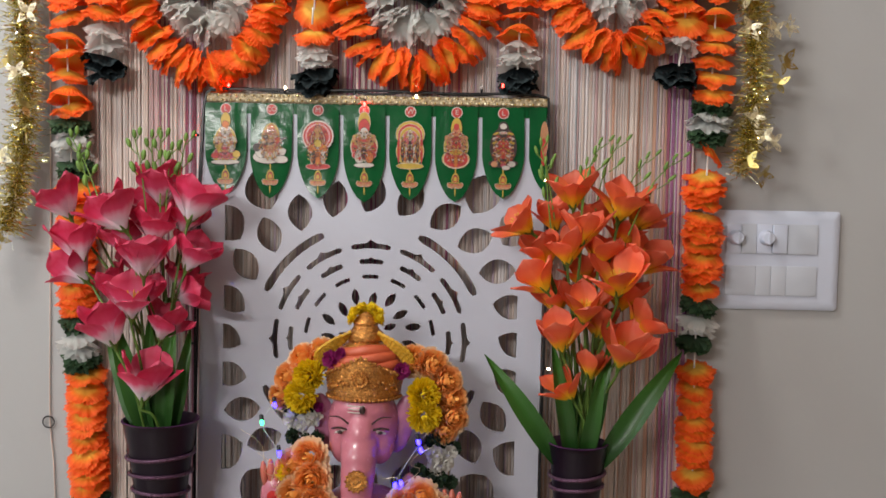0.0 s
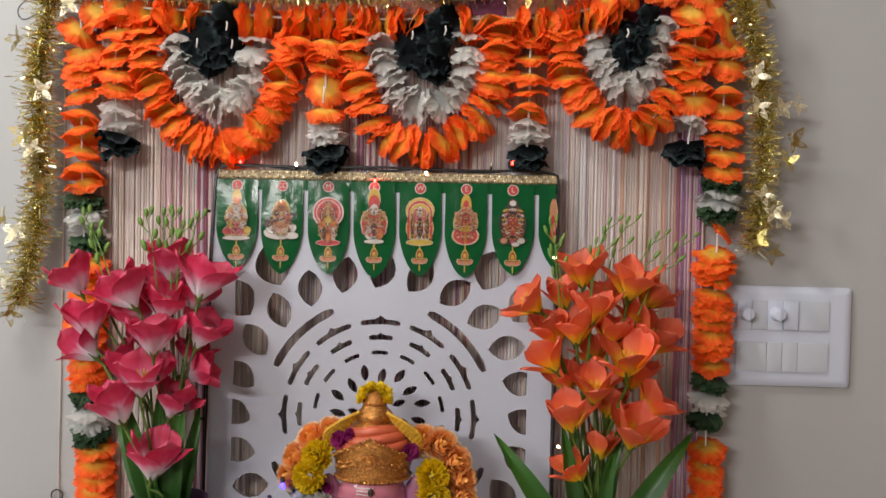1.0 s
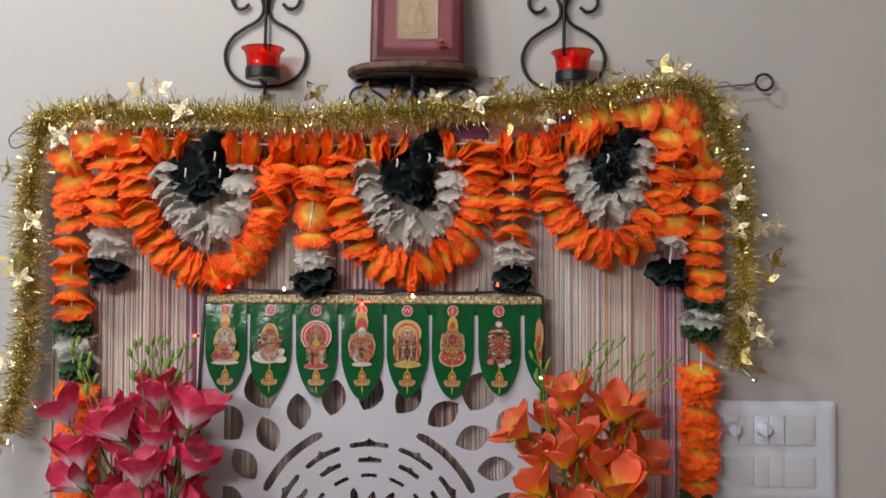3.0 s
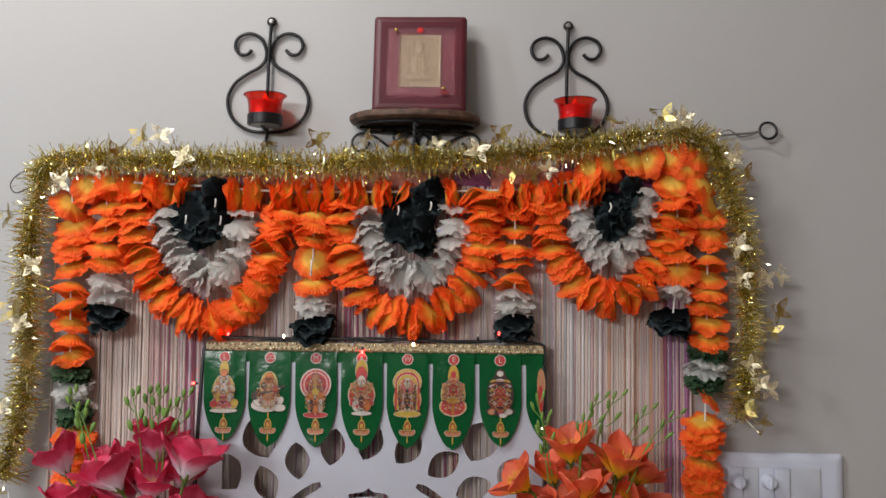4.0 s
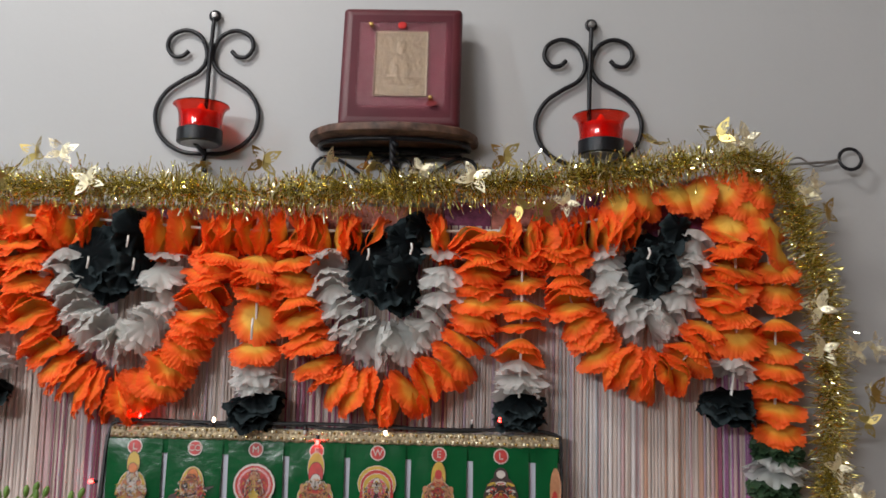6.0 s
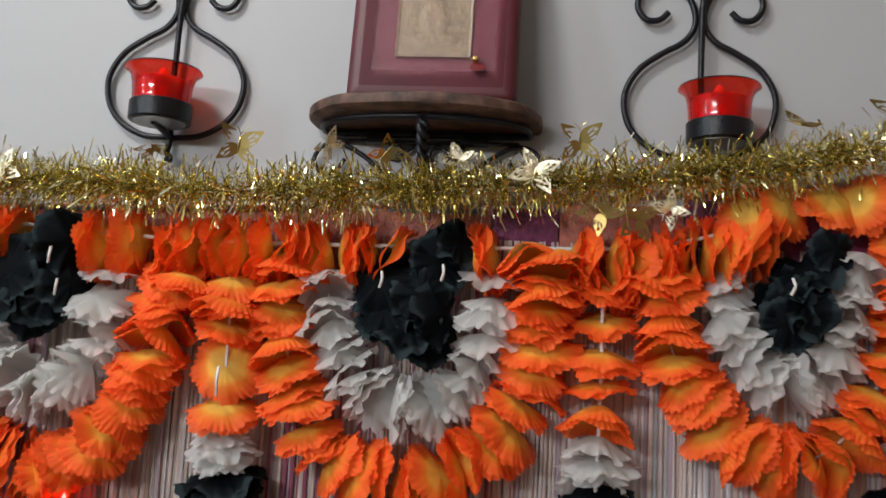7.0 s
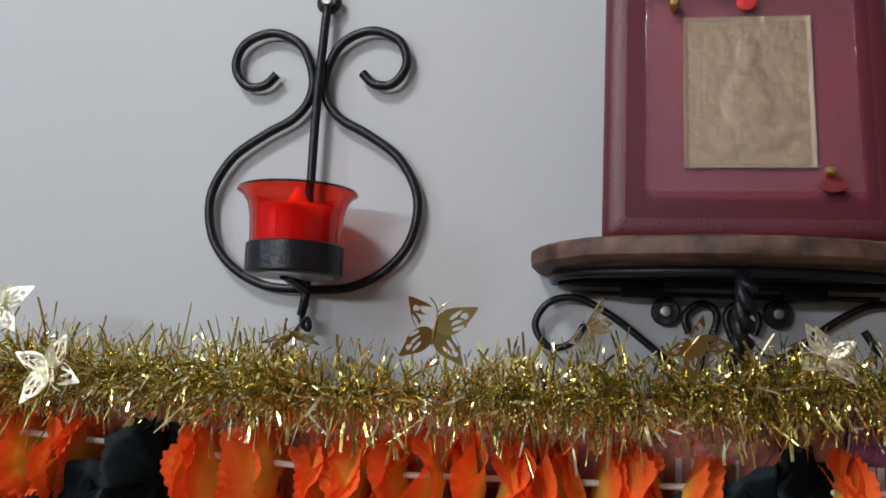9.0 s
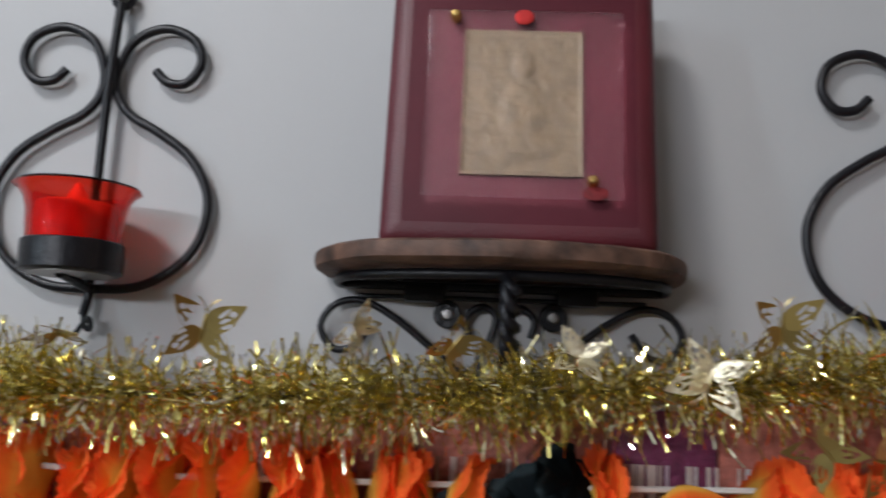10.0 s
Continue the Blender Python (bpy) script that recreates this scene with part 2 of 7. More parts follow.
HEAD_BROWN = paint("heading_reddish_brown", (0.42, 0.14, 0.10), 0.6, var=0.35, scale=130, bump=0.8, bump_scale=300)
HEAD_PURPLE = paint("heading_purple", (0.17, 0.03, 0.09), 0.6, var=0.35, scale=130, bump=0.8, bump_scale=300)

next(n for n in BLACK_IRON.node_tree.nodes if n.type == "BSDF_PRINCIPLED").inputs["Specular IOR Level"].default_value = 0.34
next(n for n in BLACK_CLOTH.node_tree.nodes if n.type == "BSDF_PRINCIPLED").inputs["Specular IOR Level"].default_value = 0.06
next(n for n in BURGUNDY_FACE.node_tree.nodes if n.type == "BSDF_PRINCIPLED").inputs["Specular IOR Level"].default_value = 0.25
# a trace of pale diffuse colour stands in for reflected haze on the cover
ACRYLIC.node_tree.nodes["Principled BSDF"].inputs["Transmission Weight"].default_value = 0.994
next(n for n in VASE_PURPLE.node_tree.nodes if n.type == "BSDF_PRINCIPLED").inputs["Specular IOR Level"].default_value = 0.3
next(n for n in BANNER_GREEN.node_tree.nodes if n.type == "BSDF_PRINCIPLED").inputs["Specular IOR Level"].default_value = 0.22


# ---- mesh helpers ----
def place_of(ob):
    m = ob.matrix_basis
    return place_of(ob.parent) @ ob.matrix_parent_inverse @ m if ob.parent else m


def mesh_of(name, bm, mats, smooth=True):
    me = bpy.data.meshes.new(name)
    bm.to_mesh(me)
    bm.free()
    for m in mats if isinstance(mats, (list, tuple)) else [mats]:
        me.materials.append(m)
    if smooth:
        me.shade_smooth()
        me.set_sharp_from_angle(angle=radians(40))
    return me


def under(name, me, parent, label="", m=None, kind=""):
    """A mesh as a part of a thing, at the place m in the room."""
    ob = new(name, me)
    if parent:
        ob.parent = parent
        ob.matrix_parent_inverse = place_of(parent).inverted()
    if m is not None:
        ob.matrix_basis = m
    return tagged(ob, label, kind=kind)


def part(name, bm, mats, parent, label="", m=None, smooth=True, kind=""):
    return under(name, mesh_of(name, bm, mats, smooth), parent, label, m, kind)


def thing(name, place, label, category, group="", kind=""):
    ob = new(name)
    ob.empty_display_size = 0.05
    ob.matrix_basis = pose(*place)
    return tagged(ob, label, category, group, kind)


def solid(name, bm, mats, label, category, group="", kind="", m=None, smooth=True):
    ob = new(name, mesh_of(name, bm, mats, smooth))
    if m is not None:
        ob.matrix_basis = m
    return tagged(ob, label, category, group, kind)


def box(lo, hi, bevel=0.0, bm=None, mi=0, segments=2):
    own = bmesh.new()
    r = bmesh.ops.create_cube(own, size=1)
    lo, hi = Vector(lo), Vector(hi)
    bmesh.ops.transform(own, matrix=Matrix.LocRotScale((lo + hi) / 2, None, hi - lo), verts=r["verts"])
    if bevel:
        bmesh.ops.bevel(own, geom=own.edges[:], offset=bevel, segments=segments, affect="EDGES", profile=0.6)
    return join(bm, own, mi)


def join(bm, own, mi=0, m=None):
    """Adds the bmesh own to bm, which may be None."""
    if m is not None:
        bmesh.ops.transform(own, matrix=m, verts=own.verts)
    for f in own.faces:
        f.material_index = mi
    if bm is None:
        return own
    made = [bm.verts.new(v.co) for v in own.verts]
    own.verts.index_update()
    for f in own.faces:
        try:
            nf = bm.faces.new([made[v.index] for v in f.verts])
            nf.material_index, nf.smooth = mi, f.smooth
        except ValueError:
            pass
    own.free()
    return bm


def lathe(profile, seg=32, bm=None, mi=0, m=None):
    """A body turned round the z axis from (radius, height) pairs."""
    own = bmesh.new()
    rings = []
    for r, z in profile:
        if r < 1e-6:
            rings.append([own.verts.new((0, 0, z))])
        else:
            rings.append([own.verts.new((r * math.cos(2 * math.pi * i / seg), r * math.sin(2 * math.pi * i / seg), z)) for i in range(seg)])
    for a, b in zip(rings, rings[1:]):
        for i in range(seg):
            j = (i + 1) % seg
            q = [a[i % len(a)], a[j % len(a)], b[j % len(b)], b[i % len(b)]]
            q = [v for k, v in enumerate(q) if v not in q[:k]]
            if len(q) > 2:
                own.faces.new(q)
    bmesh.ops.recalc_face_normals(own, faces=own.faces)
    return join(bm, own, mi, m)


def spline(points, n):
    """n + 1 points along a smooth line through the points, evenly spaced."""
    p = [Vector(q) for q in points]
    p = [2 * p[0] - p[1]] + p + [2 * p[-1] - p[-2]]
    fine = []
    for a, b, c, d in zip(p, p[1:], p[2:], p[3:]):
        for k in range(16):
            t = k / 16
            fine.append(0.5 * (2 * b + (c - a) * t + (2 * a - 5 * b + 4 * c - d) * t * t + (3 * b - a - 3 * c + d) * t ** 3))
    fine.append(p[-2])
    run = [0.0]
    for a, b in zip(fine, fine[1:]):
        run.append(run[-1] + (b - a).length)
    out, k = [], 0
    for i in range(n + 1):
        s = run[-1] * i / n
        while k < len(run) - 2 and run[k + 1] < s:
            k += 1
        f = (s - run[k]) / max(1e-9, run[k + 1] - run[k])
        out.append(fine[k].lerp(fine[k + 1], f))
    return out


def length_of(points):
    q = spline(points, 60)
    return sum((b - a).length for a, b in zip(q, q[1:]))


def tube(points, radius, n=24, seg=10, bm=None, mi=0, straight=False, squash=1.0):
    """A round bar along a smooth line; radius may be a pair (start, end) or a function of 0..1."""
    line = [Vector(p) for p in points] if straight else spline(points, n)
    own = bmesh.new()
    rings, up = [], Vector((0, 1, 0.013)).normalized()
    for i, p in enumerate(line):
        t = (line[min(i + 1, len(line) - 1)] - line[max(i - 1, 0)]).normalized()
        side = t.cross(up)
        side = side.normalized() if side.length > 1e-4 else Vector((1, 0, 0))
        upp = side.cross(t).normalized()
        f = i / (len(line) - 1)
        r = radius(f) if callable(radius) else radius if isinstance(radius, (int, float)) else radius[0] + (radius[1] - radius[0]) * f
        rings.append([own.verts.new(p + r * (math.cos(a) * side + squash * math.sin(a) * upp)) for a in (2 * math.pi * k / seg for k in range(seg))])
    for a, b in zip(rings, rings[1:]):
        for k in range(seg):
            own.faces.new((a[k], a[(k + 1) % seg], b[(k + 1) % seg], b[k]))
    own.faces.new(rings[0][::-1]), own.faces.new(rings[-1])
    bmesh.ops.recalc_face_normals(own, faces=own.faces)
    return join(bm, own, mi)


def blob(bm, centre, radii, mi=0, rot=(0, 0, 0), seg=20, rings=14):
    own = bmesh.new()
    bmesh.ops.create_uvsphere(own, u_segments=seg, v_segments=rings, radius=1)
    m = pose(*centre, *rot) @ Matrix.Diagonal((*radii, 1))
    return join(bm, own, mi, m)


def cutout(outer, holes, thick):
    """A sheet in the xy plane with real holes through it."""
    cu = bpy.data.curves.new("outline", "CURVE")
    cu.dimensions, cu.fill_mode, cu.extrude = "2D", "BOTH", thick / 2
    for loop in (outer, *holes):
        s = cu.splines.new("POLY")
        s.points.add(len(loop) - 1)
        for q, (x, y) in zip(s.points, loop):
            q.co = (x, y, 0, 1)
        s.use_cyclic_u = True
    ob = new("outline", cu)
    me = bpy.data.meshes.new_from_object(ob.evaluated_get(bpy.context.evaluated_depsgraph_get()))
    bpy.data.objects.remove(ob)
    bpy.data.curves.remove(cu)
    bm = bmesh.new()
    bm.from_mesh(me)
    bpy.data.meshes.remove(me)
    bmesh.ops.remove_doubles(bm, verts=bm.verts, dist=1e-5)
    return bm


def towards(place, z_axis, spin=0.0, scale=1.0):
    """A pose whose z axis points along z_axis."""
    q = Vector(z_axis).normalized().to_track_quat("Z", "Y").to_matrix().to_4x4()
    return Matrix.Translation(place) @ q @ pose(0, 0, 0, 0, 0, spin) @ Matrix.Scale(scale, 4)


# ---- the room ----
solid("wall_north", box((-2.2, WALL, 0), (1.8, WALL + 0.12, 2.75)), WALL_PAINT, "off-white painted plaster wall behind the shrine", "wall", kind="structure", smooth=False)
solid("wall_south", box((-2.2, -2.32, 0), (1.8, -2.2, 2.75)), WALL_PAINT, "plain off-white painted wall", "wall", kind="structure", smooth=False)
solid("wall_west", box((-2.32, -2.32, 0), (-2.2, WALL + 0.12, 2.75)), WALL_PAINT, "plain off-white painted wall", "wall", kind="structure", smooth=False)
# unseen wall, its brown added to bounce warm light onto the shrine's right side
solid("wall_east", box((1.8, -2.32, 0), (1.92, WALL + 0.12, 2.75)), WARM_BOUNCE, "unseen side wall, brown added for warm bounce light", "wall", kind="structure", smooth=False)
solid("floor", box((-2.32, -2.32, -0.1), (1.92, WALL + 0.12, 0)), FLOOR_TILE, "beige polished floor", "floor", kind="structure", smooth=False)
solid("ceiling", box((-2.32, -2.32, 2.75), (1.92, WALL + 0.12, 2.85)), CEILING_PAINT, "white painted ceiling", "ceiling", kind="structure", smooth=False)

TABLE = 0.72
table = thing("table", (-0.09, 1.06, 0), "brown wooden table carrying the idol and vases", "table")
part("tabletop", box((-0.62, 0.88, TABLE - 0.03), (0.44, 1.19, TABLE), 0.003), TABLE_WOOD, table)
for tx in (-0.58, 0.40):
    for ty in (0.92, 1.15):
        part("leg", box((tx - 0.02, ty - 0.02, 0), (tx + 0.02, ty + 0.02, TABLE - 0.03), 0.002), TABLE_WOOD, table)


# ---- switch board ----
def switch_board():
    x0, x1, z0, z1, y = 0.396, 0.597, 1.119, 1.266, WALL
    b = thing("switch_board", (x0, y, z0), "white plastic electrical switch board with two regulator knobs", "switch board")
    own = bmesh.new()
    outline = []
    for cx, cz, a0 in ((x1 - 0.005, z1 - 0.005, 0), (x0 + 0.005, z1 - 0.005, 90), (x0 + 0.005, z0 + 0.005, 180), (x1 - 0.005, z0 + 0.005, 270)):
        for k in range(6):
            a = radians(a0 + 18 * k)
            outline.append((cx + 0.005 * math.cos(a), cz + 0.005 * math.sin(a)))
    loops = []
    for inset, dy in ((0, 0.0), (0, 0.006), (0.004, 0.0095), (0.012, 0.011)):
        mx, mz = (x0 + x1) / 2, (z0 + z1) / 2
        sx, sz = 1 - 2 * inset / (x1 - x0), 1 - 2 * inset / (z1 - z0)
        loops.append([own.verts.new((mx + (x - mx) * sx, y - dy, mz + (z - mz) * sz)) for x, z in outline])
    for a, c in zip(loops, loops[1:]):
        for k in range(len(a)):
            own.faces.new((a[k], a[(k + 1) % len(a)], c[(k + 1) % len(a)], c[k]))
    own.faces.new(loops[-1])
    bmesh.ops.recalc_face_normals(own, faces=own.faces)
    part("plate", own, PLASTIC_WHITE, b)
    w, x, f = 0.0224, 0.4285, y - 0.0105
    top0, top1, low0, low1 = 1.2025, 1.2455, 1.1410, 1.1840
    part("groove", box((x - 0.0008, f - 0.0012, top0 - 0.0008), (x + 6 * w + 0.0008, f + 0.004, top1 + 0.0008)), PLASTIC_GREY, b, smooth=False)
    part("groove", box((x - 0.0008, f - 0.0012, low0 - 0.0008), (x + 6 * w + 0.0008, f + 0.004, low1 + 0.0008)), PLASTIC_GREY, b, smooth=False)
    for k, n in ((0, 1), (1, 1), (2, 1), (4, 2)):
        mat = PLASTIC_WHITE if k in (0, 2) else PLASTIC_GREY
        part("module", box((x + k * w + 0.0005, f - 0.0032, top0), (x + (k + n) * w - 0.0005, f, top1), 0.0006), mat, b)
    for k, n in ((0, 2), (2, 1), (3, 1), (4, 2)):
        part("blank_cover", box((x + k * w + 0.0003, f - 0.0032, low0), (x + (k + n) * w - 0.0003, f, low1), 0.0005), PLASTIC_GREY, b, "pale grey blank cover")
    part("rocker", box((x + 3 * w + 0.0008, f - 0.0065, top0 + 0.0006), (x + 4 * w - 0.0008, f, top1 - 0.0006), 0.0012), PLASTIC_WHITE, b, "white rocker switch", pose(0, 0, 0))
    for k in (0, 2):
        m = pose(x + (k + 0.62) * w, f - 0.003, 1.226, 90)
        knob = lathe([(0, 0.016), (0.0075, 0.016), (0.009, 0.0145), (0.0098, 0.004), (0.0112, 0.0), (0.0112, -0.002)], 28)
        box((-0.0014, -0.009, 0.013), (0.0014, 0.009, 0.0185), 0.0005, knob)
        part("knob", knob, PLASTIC_WHITE, b, "round white regulator knob", m)
    return b


switch_board()


# ---- wall sconces with red glass cups ----
def sconce(cup_shift):
    cx, y = -0.2600, WALL - 0.0058
    s = thing("candle_sconce", (cx, WALL, 1.736), "black wrought-iron wall sconce holding a red glass votive cup", "candle holder", "sconces on the wall")
    for side in (-1, 1):
        pts = [(0.0268, 1.8630), (0.0345, 1.8562), (0.046, 1.8565), (0.0535, 1.868), (0.0485, 1.882), (0.031, 1.8885), (0.013, 1.881), (0.0045, 1.864), (0.0048, 1.849),
               (0.014, 1.8365), (0.032, 1.8265), (0.052, 1.812), (0.0635, 1.790), (0.0605, 1.766), (0.047, 1.749), (0.026, 1.7385), (0.0, 1.7365)]
        pts = [(a * 0.968, z) for a, z in pts]
        part("scroll", tube([(cx + side * a, y, z) for a, z in pts], 0.0027, 90, 12), BLACK_IRON, s)
    rod = tube([(cx + 0.0035, y - 0.0035, 1.902), (cx + 0.001, y - 0.005, 1.84), (cx, y - 0.004, 1.76), (cx, y - 0.001, 1.735), (cx - 0.001, y - 0.004, 1.722)], 0.0027, 30, 10)
    part("rod", rod, BLACK_IRON, s)
    eye = tube([(cx + 0.0035 + 0.0055 * math.cos(a), y, 1.9065 + 0.0055 * math.sin(a)) for a in (2 * math.pi * k / 24 for k in range(25))], 0.0021, 24, 8, straight=True)
    part("hanging_eye", eye, BLACK_IRON, s)
    part("nail", lathe([(0, 0.012), (0.003, 0.0115), (0.0042, 0.0095), (0.0018, 0.0085), (0.0018, -0.004)], 14), STEEL, s, "steel nail head", pose(cx + 0.0035, WALL, 1.9065, 90))
    hook = tube([(cx - 0.001, y - 0.004, 1.724), (cx + 0.001, y - 0.006, 1.716), (cx + 0.005, y - 0.007, 1.714), (cx + 0.003, y - 0.006, 1.720), (cx - 0.004, y - 0.006, 1.711)], 0.0016, 24, 8)
    part("hook", hook, BLACK_IRON, s)
    cy, cxx = 1.2085, cx + cup_shift
    arm = tube([(cx, y, 1.7365), (cx, y - 0.012, 1.7375), (cx, cy - 0.004, 1.7405)], 0.0027, 12, 10)
    part("arm", arm, BLACK_IRON, s)
    c = pose(cxx, cy, 0)
    holder = lathe([(0, 1.7405), (0.0247, 1.7405), (0.0259, 1.7415), (0.0259, 1.7560), (0.0251, 1.7567), (0.0246, 1.7560), (0.0246, 1.7425), (0, 1.7425)], 40)
    part("holder", holder, BLACK_IRON, s, "", c)
    part("base_disc", lathe([(0, 1.7398), (0.0215, 1.7398), (0.0215, 1.7404), (0, 1.7404)], 32), STEEL, s, "pale metal underside", c)
    out = [(0.0, 1.7432), (0.0226, 1.7432), (0.0238, 1.746), (0.0243, 1.762), (0.0250, 1.772), (0.0264, 1.7785), (0.0292, 1.7830), (0.0322, 1.7848)]
    inn = [(0.0316, 1.7862), (0.0281, 1.7846), (0.0249, 1.7800), (0.0233, 1.773), (0.0226, 1.762), (0.0221, 1.748), (0.0, 1.7455)]
    cup = part("glass_cup", lathe(out + inn, 48), RED_GLASS, s, "translucent red glass cup with a flared rim", c)
    candle = lathe([(0, 1.7462), (0.0202, 1.7462), (0.0208, 1.747), (0.0210, 1.7755), (0.0198, 1.777), (0.008, 1.777), (0.006, 1.780), (0.0042, 1.784), (0.002, 1.788), (0, 1.7895)], 32)
    part("tea_light", candle, WAX, s, "orange-red tea light with a pointed tip", pose(cxx, cy, 0))
    return s


sconce(0.0038)
second_sconce = sconce(0.0100)
second_sconce.matrix_basis = pose(-0.2600 + 0.4525, WALL, 1.736 - 0.006, 0, -0.4, 0)


# ---- shelf, plaque ----
def wall_shelf():
    cx, top, t = -0.0335, 1.7585, 0.0105
    s = thing("wall_shelf", (cx, WALL, top), "small half-round dark wooden wall shelf on a black scrolled iron bracket", "shelf")
    own = bmesh.new()
    n, rings = 48, []
    for dz, ins in ((-t, 0.0030), (-t + 0.0018, 0.0004), (-t * 0.5, 0), (-0.0014, 0.0004), (0, 0.0024)):
        ring = []
        for k in range(n + 1):
            a = math.pi * k / n
            wob = 1 + 0.035 * noise.noise((2.6 * math.cos(a), 2.6 * math.sin(a), 1.3)) + 0.010 * noise.noise((9 * math.cos(a), 9 * math.sin(a), dz * 160))
            ex = 0.72
            ca, sa = math.cos(a), math.sin(a)
            ring.append(own.verts.new((cx + (0.0985 - ins) * wob * math.copysign(abs(ca) ** 0.9, ca), WALL - 0.002 - (0.086 - ins) * wob * abs(sa) ** ex, top + dz)))
        rings.append(ring)
    for a, b in zip(rings, rings[1:]):
        for k in range(n):
            own.faces.new((a[k], a[k + 1], b[k + 1], b[k]))
        own.faces.new((a[n], a[0], b[0], b[n]))
    own.faces.new(rings[0][::-1]), own.faces.new(rings[-1])
    bmesh.ops.recalc_face_normals(own, faces=own.faces)
    part("board", own, SHELF_WOOD, s, "brown board with a worn rounded edge")
    u = top - t
    hoop = [(cx + 0.087 * math.cos(a), WALL - 0.012 - 0.056 * math.sin(a) ** 0.7 if math.sin(a) > 0 else WALL - 0.012, u - 0.0040) for a in (math.pi * k / 30 for k in range(31))]
    part("hoop", tube(hoop, 0.0026, seg=10, straight=True), BLACK_IRON, s)
    part("crossbar", box((cx - 0.088, WALL - 0.012, u - 0.006), (cx + 0.088, WALL - 0.004, u - 0.002), 0.001), BLACK_IRON, s)
    part("backbar", box((cx - 0.078, WALL - 0.009, u - 0.0110), (cx + 0.078, WALL - 0.003, u - 0.0085), 0.001), BLACK_IRON, s)
    for side in (-1, 1):
        y = WALL - 0.007
        part("clip", box((cx + side * 0.041 - 0.011, WALL - 0.014, u - 0.0125), (cx + side * 0.041 + 0.011, WALL - 0.003, u - 0.003), 0.0015), BLACK_IRON, s)
        scroll = [(0.070, 1.722), (0.078, 1.711), (0.0895, 1.709), (0.097, 1.720), (0.092, 1.731), (0.082, 1.7355), (0.0705, 1.734), (0.0575, 1.727), (0.0465, 1.719), (0.0365, 1.711), (0.022, 1.699), (0.008, 1.690)]
        part("scroll", tube([(cx + side * a, y, z) for a, z in scroll], 0.0020, 60, 10), BLACK_IRON, s)
        inner = [(0.0165, 1.718), (0.0187, 1.727), (0.0135, 1.733), (0.0085, 1.734), (0.0035, 1.731), (0.0025, 1.725), (0.0055, 1.716), (0.0095, 1.708), (0.012, 1.695)]
        part("inner_scroll", tube([(cx + side * a, y, z) for a, z in inner], 0.0020, 40, 10), BLACK_IRON, s)
        part("lug", lathe([(0, 0.003), (0.0068, 0.003), (0.0076, 0.002), (0.0076, 0), (0, 0)], 20), BLACK_IRON, s, "", pose(cx + side * 0.0285, WALL - 0.004, 1.7295, 90))
        screw = lathe([(0, 0.0052), (0.0026, 0.0048), (0.0036, 0.003), (0.0036, 0)], 16)
        part("screw", screw, STEEL, s, "steel cross-head screw", pose(cx + side * 0.0285, WALL - 0.004, 1.7295, 90))
    stay = [(cx + 0.004, WALL - 0.068, u - 0.004), (cx + 0.004, WALL - 0.072, u - 0.012), (cx + 0.004, WALL - 0.066, u - 0.026), (cx + 0.004, WALL - 0.05, u - 0.045), (cx + 0.004, WALL - 0.02, u - 0.058), (cx + 0.004, WALL - 0.006, u - 0.067)]
    rope = None
    line = spline(stay, 60)
    for k in range(2):
        coil = [p + Vector((0.0026 * math.cos(0.55 * i + math.pi * k), 0.0018 * math.sin(0.55 * i + math.pi * k), 0.0026 * math.sin(0.55 * i + math.pi * k))) for i, p in enumerate(line)]
        rope = tube(coil, 0.0030, seg=10, straight=True, bm=rope)
    part("stay", rope, BLACK_IRON, s, "thick twisted iron stay")
    return s


wall_shelf()


